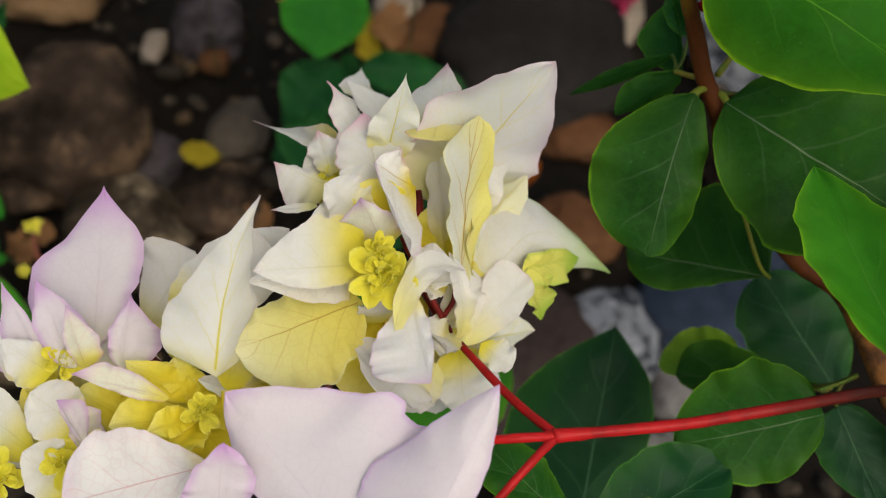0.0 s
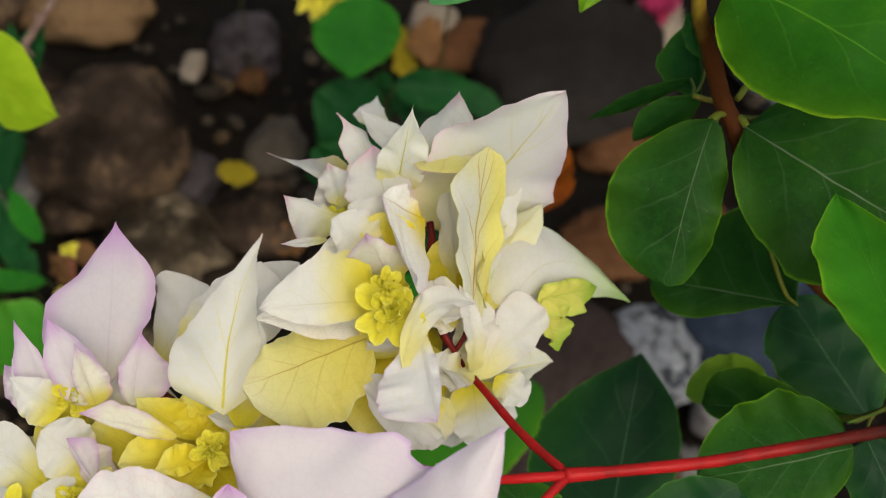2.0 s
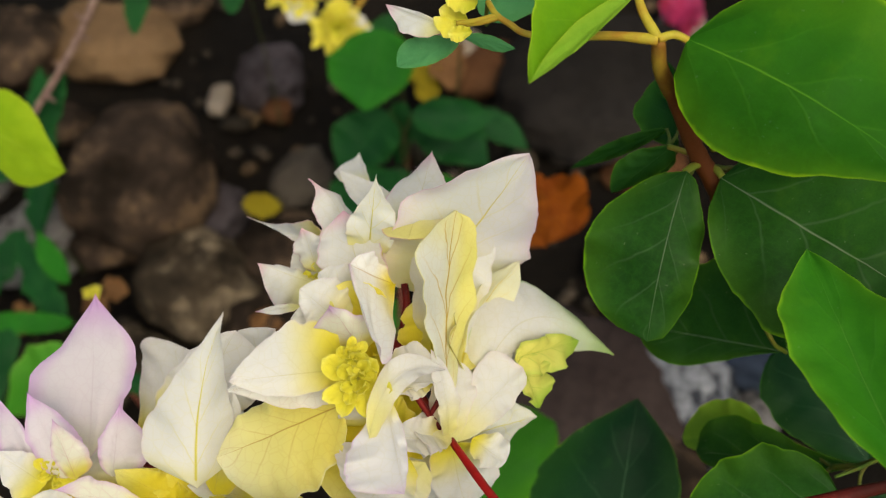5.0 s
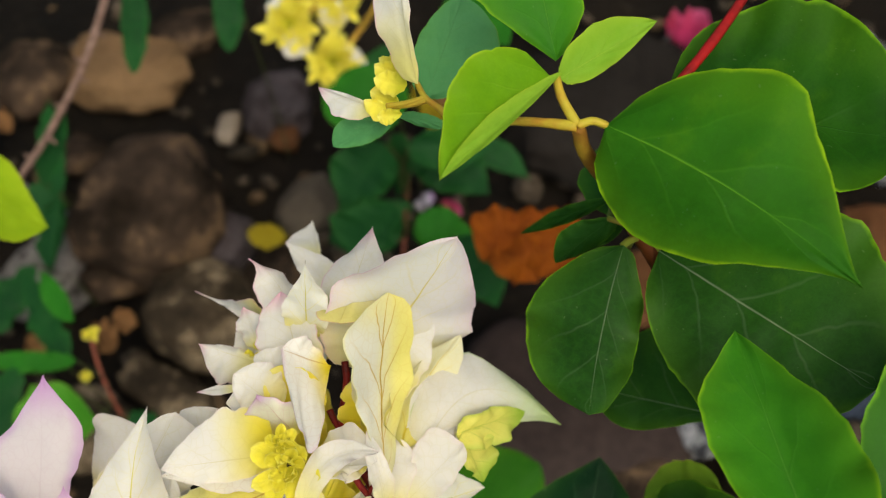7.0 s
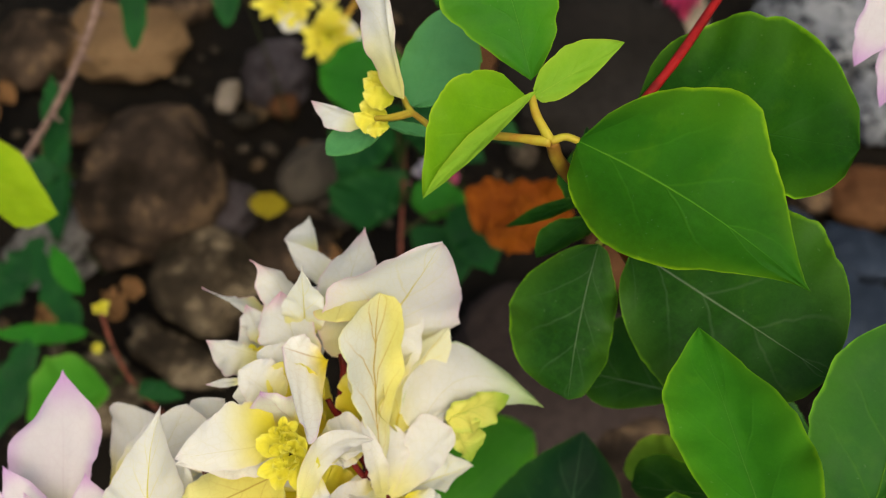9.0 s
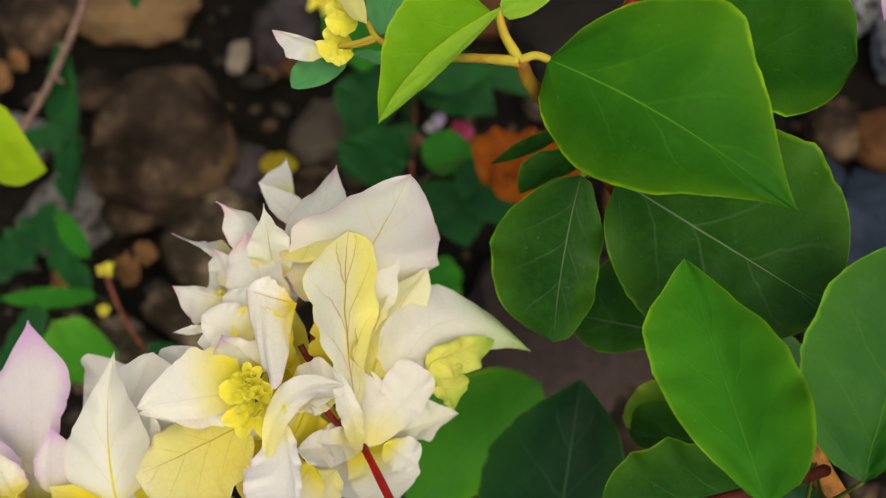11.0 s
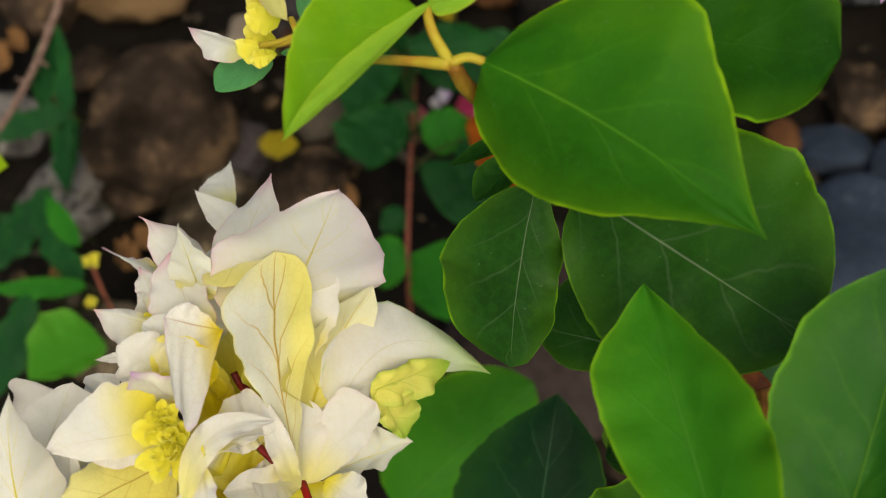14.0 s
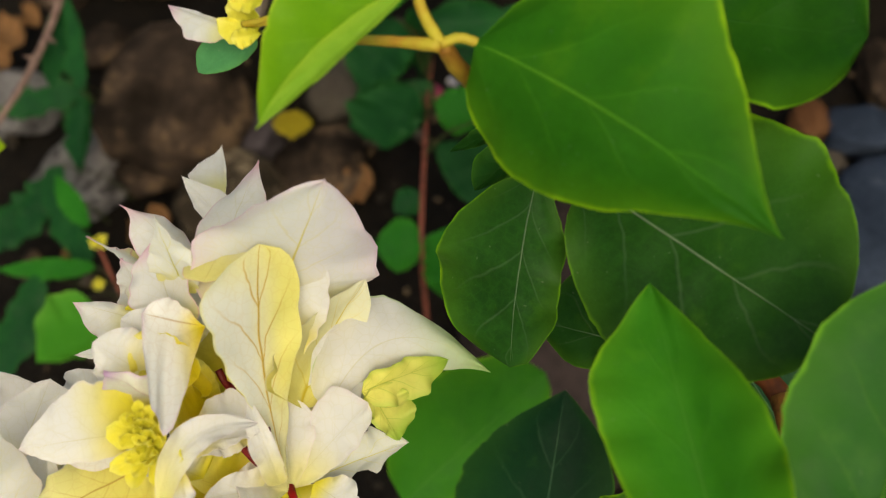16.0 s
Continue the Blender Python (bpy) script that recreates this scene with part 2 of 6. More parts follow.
WHITE, CREAM, BUTTER = (0.88, 0.86, 0.85), (0.88, 0.86, 0.76), (0.84, 0.76, 0.14)
PINK, OLIVE = (0.70, 0.38, 0.76), (0.62, 0.54, 0.16)
MATS = {
    "white": bract_material("bract_white", WHITE, (0.87, 0.82, 0.36), (0.80, 0.46, 0.62), OLIVE, 0.40, 0.74, 0.45, 0.08),
    "pale": bract_material("bract_cream", WHITE, (0.85, 0.76, 0.05), (0.86, 0.78, 0.82), OLIVE, 0.48, 0.9, 0.40, 0.10),
    "fold": bract_material("bract_folded", WHITE, (0.82, 0.68, 0.03), (0.80, 0.62, 0.72), (0.45, 0.24, 0.04), 0.42, 0.88, 0.7, 0.06, 0.55, None, 0.15),
    "low": bract_material("bract_lavender_tipped", (0.88, 0.86, 0.88), (0.88, 0.82, 0.30), (0.76, 0.55, 0.80), OLIVE, 0.25, 0.80, 0.2, 0.10),
    "bigpink": bract_material("bract_pale_lavender", (0.89, 0.82, 0.87), (0.89, 0.85, 0.87), (0.72, 0.44, 0.80), (0.66, 0.50, 0.60), 0.2, 0.86, 0.22, 0.16, 0.58, None, 0.25, 0.02),
    "yvein": bract_material("bract_yellow_veined", (0.90, 0.89, 0.83), (0.90, 0.86, 0.52), (0.91, 0.86, 0.42), (0.62, 0.40, 0.01), 0.4, 0.8, 1.0, 0.0, 0.62, (0.92, 0.87, 0.33), 0.85, 0.075),
    "ycream": bract_material("bract_cream_ribbed", (0.88, 0.86, 0.68), (0.89, 0.82, 0.28), (0.88, 0.84, 0.72), (0.74, 0.58, 0.02), 0.7, 0.9, 1.0, 0.0, 0.6, None, 0.5, 0.07),
    "blank": bract_material("bract_plain_white", WHITE, (0.89, 0.84, 0.40), (0.86, 0.74, 0.80), OLIVE, 0.5, 0.9, 0.25, 0.14),
    "blush": bract_material("bract_blush", (0.86, 0.845, 0.82), (0.88, 0.84, 0.50), (0.80, 0.56, 0.72), (0.74, 0.62, 0.06), 0.4, 0.9, 0.9, 0.24, 0.58, (0.86, 0.82, 0.84), 0.25),
    "ribp": bract_material("bract_red_ribbed", (0.89, 0.86, 0.87), (0.88, 0.82, 0.50), (0.82, 0.66, 0.78), (0.60, 0.16, 0.22), 0.15, 0.8, 0.6, 0.25, 0.58, None, 0.3),
    "petyel": stem_material("petiole_yellow_green", (0.16, 0.20, 0.02), (0.22, 0.16, 0.025), 0.5),
    "petgreen": stem_material("petiole_green", (0.07, 0.12, 0.015), (0.12, 0.10, 0.02), 0.5),
    "yrib": bract_material("bract_yellow_ribbed", (0.92, 0.905, 0.85), (0.89, 0.83, 0.30), (0.86, 0.78, 0.76), (0.78, 0.68, 0.04), 0.3, 0.88, 1.0, 0.06, 0.58, None, 0.4, 0.05),
    "yribw": bract_material("bract_white_yellow_ribbed", (0.89, 0.87, 0.85), (0.88, 0.84, 0.62), (0.88, 0.80, 0.82), (0.76, 0.66, 0.04), 0.12, 0.9, 1.0, 0.05, 0.6, None, 0.35, 0.05),
    "limeb": bract_material("bract_lime", (0.76, 0.73, 0.18), (0.84, 0.79, 0.20), (0.32, 0.52, 0.04), (0.40, 0.50, 0.03), 0.4, 0.5, 0.8, 0.35, 0.55, None, 0.8),
    "ribd": bract_material("bract_brown_ribbed", WHITE, (0.84, 0.74, 0.05), (0.84, 0.74, 0.80), (0.34, 0.11, 0.05), 0.22, 0.92, 1.0, 0.08, 0.58, None, 0.2, 0.045),
    "rtip": bract_material("bract_green_tipped", WHITE, CREAM, (0.45, 0.62, 0.16), OLIVE, 0.2, 0.55, 0.3, 0.0),
    "yellow": bract_material("bract_butter", (0.91, 0.87, 0.46), (0.89, 0.80, 0.20), (0.91, 0.88, 0.66), (0.52, 0.30, 0.02), 0.8, 0.7, 0.8, 0.1, 0.62),
    "yelin": bract_material("bract_inner_yellow", (0.85, 0.76, 0.09), (0.78, 0.64, 0.02), (0.89, 0.83, 0.34), (0.56, 0.38, 0.02), 0.8, 0.6, 0.4, 0.15, 0.5),
    "pink": bract_material("bract_pink", (0.86, 0.80, 0.85), (0.86, 0.82, 0.70), PINK, (0.62, 0.46, 0.56), 0.25, 0.64, 0.16, 0.50),
    "pinkv": bract_material("bract_pink_veined", CREAM, BUTTER, PINK, (0.62, 0.28, 0.34), 0.3, 0.7, 0.5, 0.35),
    "lime": leaf_material("leaf_lime", (0.0984, 0.2460, 0.0057), (0.1640, 0.3444, 0.0090), (0.42, 0.55, 0.03), (0.36, 0.50, 0.05), 0.35, 0.48),
    "limeyel": leaf_material("leaf_yellow_lime", (0.18, 0.36, 0.025), (0.27, 0.44, 0.040), (0.50, 0.58, 0.04), (0.44, 0.54, 0.06), 0.35, 0.5, 0.5),
    "big": leaf_material("leaf_bright", (0.015, 0.080, 0.004), (0.032, 0.138, 0.007), (0.24, 0.40, 0.010), (0.10, 0.25, 0.016), 0.28, 0.52, 0.8, 0.935, 0.0, 0.045),
    "mid": leaf_material("leaf_mid_green", (0.0080, 0.0575, 0.0034), (0.0196, 0.0978, 0.0057), (0.13, 0.30, 0.010), (0.10, 0.22, 0.016), 0.24, 0.5, 0.85, 0.94, 0.0, 0.12, 0.25),
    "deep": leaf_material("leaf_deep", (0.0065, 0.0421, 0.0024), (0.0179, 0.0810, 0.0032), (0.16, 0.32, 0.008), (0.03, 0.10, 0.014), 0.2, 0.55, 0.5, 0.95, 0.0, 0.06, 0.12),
    "mature": leaf_material("leaf_mature", (0.0246, 0.1282, 0.0062), (0.0469, 0.1910, 0.0086), (0.20, 0.37, 0.012), (0.085, 0.22, 0.026), 0.28, 0.48, 0.75, 0.925, 0.0, 0.08),
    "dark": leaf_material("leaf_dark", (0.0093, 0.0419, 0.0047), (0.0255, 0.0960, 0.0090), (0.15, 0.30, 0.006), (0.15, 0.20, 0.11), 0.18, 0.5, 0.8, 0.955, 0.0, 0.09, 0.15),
    # Blue-green leaf; its dark tone also carries the shade on lower leaves.
    "bluedark": leaf_material("leaf_blue_green_shaded", (0.0034, 0.0259, 0.0077), (0.0086, 0.0466, 0.0121), (0.08, 0.22, 0.012), (0.10, 0.19, 0.09), 0.18, 0.5, 0.8, 0.96, 0.0, 0.11, 0.15),
    "small": leaf_material("leaf_small", (0.012, 0.060, 0.010), (0.025, 0.10, 0.010), (0.12, 0.28, 0.012), (0.09, 0.18, 0.05), 0.2, 0.5, 0.5),
    "teal": leaf_material("leaf_bluish", (0.0675, 0.2295, 0.0810), (0.1013, 0.2970, 0.1080), (0.12, 0.28, 0.03), (0.09, 0.21, 0.08), 0.25, 0.5, 0.4),
    # Low leaves: the shade they stand in is put into these two greens.
    "shade": leaf_material("leaf_low_shaded", (0.0145, 0.0928, 0.0087), (0.0275, 0.1595, 0.0116), (0.06, 0.20, 0.012), (0.05, 0.15, 0.02), 0.25, 0.55, 0.4),
    "shadedark": leaf_material("leaf_low_deep_shade", (0.0060, 0.0350, 0.0105), (0.0140, 0.0740, 0.0150), (0.026, 0.10, 0.014), (0.030, 0.10, 0.03), 0.18, 0.52, 0.6),
    "young": leaf_material("leaf_young_green", (0.035, 0.16, 0.010), (0.065, 0.23, 0.018), (0.20, 0.40, 0.05), (0.10, 0.28, 0.05), 0.3, 0.5, 0.4),
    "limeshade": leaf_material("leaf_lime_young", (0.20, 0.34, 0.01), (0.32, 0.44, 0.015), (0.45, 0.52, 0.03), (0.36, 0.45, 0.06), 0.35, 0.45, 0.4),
    "withered": leaf_material("leaf_withered", (0.12, 0.022, 0.003), (0.32, 0.085, 0.007), (0.20, 0.05, 0.006), (0.4, 0.16, 0.03), 0.25, 0.75, 0.4, 0.93, 0.0),
    "fallen": leaf_material("leaf_fallen_yellow", (0.20, 0.14, 0.008), (0.30, 0.23, 0.014), (0.22, 0.15, 0.02), (0.26, 0.18, 0.04), 0.2, 0.6, 0.4, 0.93, 0.0),
    "magenta": bract_material("petal_magenta", (0.5760, 0.0400, 0.1600), (0.4800, 0.0320, 0.0960), (0.7200, 0.1600, 0.3520), (0.25, 0.01, 0.05), 0.4, 0.6, 0.4, 0.3),
    "driedl": leaf_material("leaf_dried", (0.12, 0.055, 0.022), (0.22, 0.11, 0.045), (0.18, 0.09, 0.04), (0.24, 0.14, 0.07), 0.15, 0.75, 0.4),
    "redstem": stem_material("stem_red", (0.36, 0.008, 0.010), (0.22, 0.007, 0.008), 0.42, 120.0, 0.0006, 0.1),
    "redold": stem_material("stem_red_ageing", (0.36, 0.008, 0.010), (0.22, 0.007, 0.008), 0.42, 120.0, 0.0006, 0.1, (0.25, 0.78, (0.045, 0.009, 0.006))),
    "redbrown": stem_material("stem_red_brown", (0.25, 0.007, 0.008), (0.12, 0.006, 0.006), 0.5, 120.0, 0.0006, 0.1),
    "redpet": stem_material("stalk_crimson", (0.13, 0.008, 0.008), (0.06, 0.006, 0.006), 0.4),
    "barkyoung": stem_material("bark_young", (0.34, 0.24, 0.025), (0.26, 0.12, 0.02), 0.5, 120.0, 0.0006, 0.2, (-0.05, 0.24, (0.11, 0.032, 0.009))),
    "bark": stem_material("bark_brown", (0.15, 0.042, 0.010), (0.045, 0.015, 0.008), 0.55, 120.0),
    "wood": stem_material("bark_tan", (0.30, 0.12, 0.025), (0.07, 0.03, 0.012), 0.7, 160.0, 0.0015),
    "green": stem_material("stem_yellow_green", (0.36, 0.30, 0.03), (0.30, 0.15, 0.02), 0.45, 130.0),
    "twigdark": stem_material("twig_dark_red", (0.19, 0.055, 0.035), (0.08, 0.028, 0.02), 0.6),
    "stalkdark": stem_material("stalk_dark_green", (0.030, 0.045, 0.012), (0.05, 0.03, 0.015), 0.6),
    "twigpale": stem_material("twig_pale", (0.2016, 0.1296, 0.1080), (0.1008, 0.0576, 0.0468), 0.7),
    "twigora": stem_material("twig_ochre", (0.42, 0.26, 0.04), (0.30, 0.16, 0.03), 0.6),
    "floret": bract_material("floret_pale_yellow", (0.84, 0.76, 0.07), (0.62, 0.56, 0.02), (0.88, 0.82, 0.22), (0.50, 0.42, 0.03), 0.55, 0.75, 0.3, 0.2, 0.5),
    "anther": bract_material("floret_yellow", (0.88, 0.80, 0.10), (0.66, 0.64, 0.04), (0.90, 0.84, 0.26), (0.62, 0.5, 0.03), 0.5, 0.7, 0.2, 0.2, 0.45),
    # Stones: brown and grey tones, darkened to include the shade over the ground.
    "brown": stone_material("stone_brown", (0.008, 0.0056, 0.0038), (0.066, 0.043, 0.031), (0.17, 0.105, 0.060), 0.53),
    "brown2": stone_material("stone_mottled", (0.014, 0.010, 0.007), (0.090, 0.064, 0.041), (0.27, 0.20, 0.13), 0.52),
    "ochre": stone_material("stone_ochre", (0.13, 0.075, 0.038), (0.20, 0.12, 0.062), (0.08, 0.042, 0.02)),
    "mauve": stone_material("stone_mauve", (0.030, 0.022, 0.022), (0.13, 0.105, 0.115), (0.020, 0.015, 0.014), 0.50, 0.75, 30.0),
    "cream": stone_material("stone_cream", (0.20, 0.155, 0.12), (0.30, 0.24, 0.19), (0.09, 0.06, 0.04)),
    "rust": stone_material("stone_rust", (0.075, 0.030, 0.013), (0.13, 0.06, 0.028), (0.04, 0.02, 0.014)),
    "greybrown": stone_material("stone_grey_brown", (0.055, 0.043, 0.034), (0.10, 0.08, 0.062), (0.035, 0.026, 0.02)),
    "slab": stone_material("stone_dark_grey", (0.010, 0.008, 0.007), (0.019, 0.0155, 0.014), (0.04, 0.033, 0.028), 0.66, 0.75, 6.0),
    "plank": stone_material("stone_purplish", (0.0259, 0.0173, 0.0158), (0.0432, 0.0302, 0.0274), (0.03, 0.02, 0.018), 0.66, 0.75, 7.0),
    "slate": stone_material("stone_slate", (0.016, 0.021, 0.034), (0.038, 0.048, 0.074), (0.10, 0.11, 0.13), 0.62, 0.7, 18.0),
    "granite": stone_material("stone_granite", (0.20, 0.20, 0.23), (0.50, 0.49, 0.52), (0.010, 0.012, 0.018), 0.44, 0.75, 30.0),
}
MATS["pale_stone"] = stone_material("stone_pale", (0.13, 0.115, 0.11), (0.36, 0.32, 0.31), (0.028, 0.024, 0.022), 0.48, 0.75, 34.0)


def shaded_soil_material():
    n = Nodes("soil")
    # Soil colours are lowered to hold the shade that foliage casts on the ground.
    colour = n.mix(n.span(n.noise(9.0, 6.0, 0.65), 0.35, 0.7), (0.006, 0.0045, 0.0034), (0.017, 0.012, 0.0085))
    colour = n.mix(n.span(n.noise(120.0, 4.0), 0.6, 0.75), colour, (0.034, 0.024, 0.016))
    height = n.math("ADD", n.noise(60.0, 8.0, 0.7), n.noise(300.0, 4.0))
    return n.shade(colour, 0.9, n.bump(height, 1.0, 0.01), spec=0.08)


# ---- building helpers ----
ORIGIN = {}


def thing(name, at, label, category, group=""):
    ob = new(name)
    ob.empty_display_size = 0.02
    ob.location = at
    ORIGIN[ob.name] = Vector(at)
    return tagged(ob, label, category, group)


def part(name, bm, material, parent=None, label="", at=(0, 0, 0)):
    """Links a bmesh given in world metres as one mesh object with its origin at a point, under a thing or part."""
    at = Vector(at)
    bmesh.ops.translate(bm, verts=bm.verts, vec=-at)
    mesh = bpy.data.meshes.new(name)
    bm.to_mesh(mesh)
    bm.free()
    for face in mesh.polygons:
        face.use_smooth = True
    mesh.materials.append(material)
    ob = new(name, mesh)
    ORIGIN[ob.name] = at
    if parent is not None:
        ob.parent = parent
        ob.location = at - ORIGIN[parent.name]
    else:
        ob.location = at
    return tagged(ob, label)


def blade(base, tip, face, left, right, bow, sweep, low, high, wave, thick=0.00035, rows=28, cols=7, seed=0, ragged=0.08, crumple=0.0):
    """A leaf or petal from base to tip, facing along face. left and right: the half width, how far along it is widest
    and how far that margin stands off the midrib's plane. bow and sweep bend the midrib; low and high shape the two ends."""
    base, tip, face = Vector(base), Vector(tip), Vector(face)
    chord = tip - base
    across = face.cross(chord).normalized()
    dice = random.Random(seed)
    off = Vector((dice.uniform(0, 50), dice.uniform(0, 50), 0))
    phase, beats = dice.uniform(0, 6.3), dice.uniform(2.2, 3.8)
    bm = bmesh.new()
    uv = bm.loops.layers.uv.new("UVMap")
    us = [math.copysign(abs(k / cols) ** 0.85, k) for k in range(-cols, cols + 1)]
    sheets = []
    grid = []
    for i in range(rows + 1):
        v = i / rows
        arch = 4 * v * (1 - v)
        mid = base + chord * v + face * (bow * arch) + across * (sweep * arch)
        line = []
        for u in us:
            half, widest, lift = left if u < 0 else right
            s = math.sin(math.pi * min(1.0, max(0.0, v)) ** (math.log(0.5) / math.log(widest)))
            shape = max(0.0, s) ** (low if v < widest else high)
            w = half * shape * (1 + ragged * noise.noise(off + Vector((v * 7, 0 if u < 0 else 9, 0))) + 0.4 * ragged * noise.noise(off + Vector((v * 24, 3 if u < 0 else 17, 0))))
            a = abs(u)
            rise = lift * shape * (0.45 * a + 0.55 * a * a)
            ripple = wave * a * a * shape * (math.sin(beats * 6.28 * v + phase + (1.7 if u < 0 else 0)) + 0.5 * math.sin(beats * 13.1 * v + 2 * phase))
            fine = noise.noise(mid * 160 + across * (u * 1.7)) * 0.0008 * min(1.0, half * 90) + noise.noise((mid + across * (u * w)) * 330) * 0.00018
            if crumple:
                fine += crumple * (noise.noise((mid + across * (u * w)) * 75 + off) + 0.6 * abs(noise.noise((mid + across * (u * w)) * 170 + off)))
            groove = -0.0007 * math.exp(-(u / 0.10) ** 2) * shape
            line.append((mid + across * (u * w) + face * (rise + ripple + fine + groove), u, v))
        grid.append(line)
    for sign in (1, -1):
        rowset = []
        for i, line in enumerate(grid):
            row = []
            for p, u, v in line:
                swell = thick * 0.5 * (1 - 0.7 * abs(u) ** 4) * (1 + 1.2 * math.exp(-(u / 0.08) ** 2))
                row.append(bm.verts.new(p + face * (sign * swell)))
            rowset.append(row)
        sheets.append(rowset)
    for sign, rowset in zip((1, -1), sheets):
        for i in range(rows):
            for j in range(len(us) - 1):
                corners = [(i, j), (i, j + 1), (i + 1, j + 1), (i + 1, j)]
                if sign < 0:
                    corners.reverse()
                try:
                    quad = bm.faces.new([rowset[a][b] for a, b in corners])
                except ValueError:
                    continue
                for loop, (a, b) in zip(quad.loops, corners):
                    loop[uv].uv = (0.5 + 0.5 * us[b], a / rows)
    front, back = sheets
    for j in (0, len(us) - 1):
        for i in range(rows):
            ring = [front[i][j].co, front[i + 1][j].co, back[i + 1][j].co, back[i][j].co]
            if j == 0:
                ring.reverse()
            strip = bm.faces.new([bm.verts.new(co) for co in ring])
            for loop in strip.loops:
                loop[uv].uv = (0.5 + 0.5 * us[j], i / rows)
    return bm


def tube(points, r0, r1, sides=10, knobs=0.0):
    """A smooth tapering stem through points."""
    pts = [Vector(p) for p in points]
    ext = [pts[0] * 2 - pts[1], *pts, pts[-1] * 2 - pts[-2]]
    line = []
    for i in range(len(pts) - 1):
        a, b, c, d = ext[i:i + 4]
        for k in range(6):
            s = k / 6
            line.append(0.5 * (2 * b + (c - a) * s + (2 * a - 5 * b + 4 * c - d) * s * s + (3 * b - a - 3 * c + d) * s ** 3))
    line.append(pts[-1])
    bm = bmesh.new()
    rings = []
    side = None
    for i, p in enumerate(line):
        ahead = (line[min(i + 1, len(line) - 1)] - line[max(i - 1, 0)]).normalized()
        side = (ahead.orthogonal() if side is None else side - ahead * side.dot(ahead)).normalized()
        up = ahead.cross(side)
        f = i / (len(line) - 1)
        r = (r0 + (r1 - r0) * f) * (1 + knobs * noise.noise(p * 300))
        rings.append([bm.verts.new(p + (side * math.cos(6.2832 * k / sides) + up * math.sin(6.2832 * k / sides)) * r * (1 + 0.05 * noise.noise(p * 500 + Vector((k, 0, 0))))) for k in range(sides)])
    for a, b in zip(rings, rings[1:]):
        for k in range(sides):
            bm.faces.new((a[k], a[(k + 1) % sides], b[(k + 1) % sides], b[k]))
    bm.faces.new(list(reversed(rings[0])))
    bm.faces.new(rings[-1])
    return bm


COUNT = [0]


def bract(owner, kind, base, tip, face, left, right, bow=0.0, sweep=0.0, low=0.6, high=0.8, wave=0.0005, label=""):
    COUNT[0] += 1
    bm = blade(base, tip, face, left, right, bow, sweep, low, high, wave * 1.6, 0.0003, seed=COUNT[0], ragged=0.13)
    return part("bract", bm, MATS[kind], owner, label, base)


def leaf(owner, kind, base, tip, face, left, right, bow=0.0, sweep=0.0, low=0.6, high=0.8, wave=0.0005, label=""):
    COUNT[0] += 1
    dead = kind == "withered"
    bm = blade(base, tip, face, left, right, bow, sweep, low, high, wave, 0.00045, seed=COUNT[0], ragged=0.45 if dead else 0.5 if owner.name == "weed" and kind == "shadedark" else 0.08, crumple=0.007 if dead else 0.0)
    return part("withered_leaf" if kind == "withered" else "leaf", bm, MATS[kind], owner, label, base)


FALLEN = {
    "fallen": ("fallen_leaf", "fallen yellow leaf lying on the stones", "leaf"),
    "driedl": ("fallen_leaf", "dried brown curled leaf on the soil", "leaf"),
    "magenta": ("fallen_petal", "crumpled magenta petal fallen on the soil", "petal"),
    "pink": ("fallen_petal", "pale pink petal fallen on the soil", "petal"),
}


def fallen(_, kind, base, tip, face, left, right, bow=0.0, sweep=0.0, low=0.6, high=0.8, wave=0.0005):
    COUNT[0] += 1
    name, label, category = FALLEN[kind]
    bm = blade(base, tip, face, left, right, bow, sweep, low, high, wave, 0.0005, seed=COUNT[0])
    return tagged(part(name, bm, MATS[kind], None, "", base), label, category, "litter on the ground")


def thorn(owner, at, way, size):
    at, way = Vector(at), Vector(way).normalized()
    return part("thorn", tube((at, at + way * size * 0.5, at + way * size), size * 0.22, size * 0.03, 6), MATS["twigpale"], owner, "", at)


def stem(owner, kind, r0, r1, points, label="", name=""):
    name = name or "twig" if kind.startswith("twig") else "stalk" if kind == "redpet" else "stem"
    return part(name, tube(points, r0, r1, knobs=0.12), MATS[kind], owner, label, points[0])


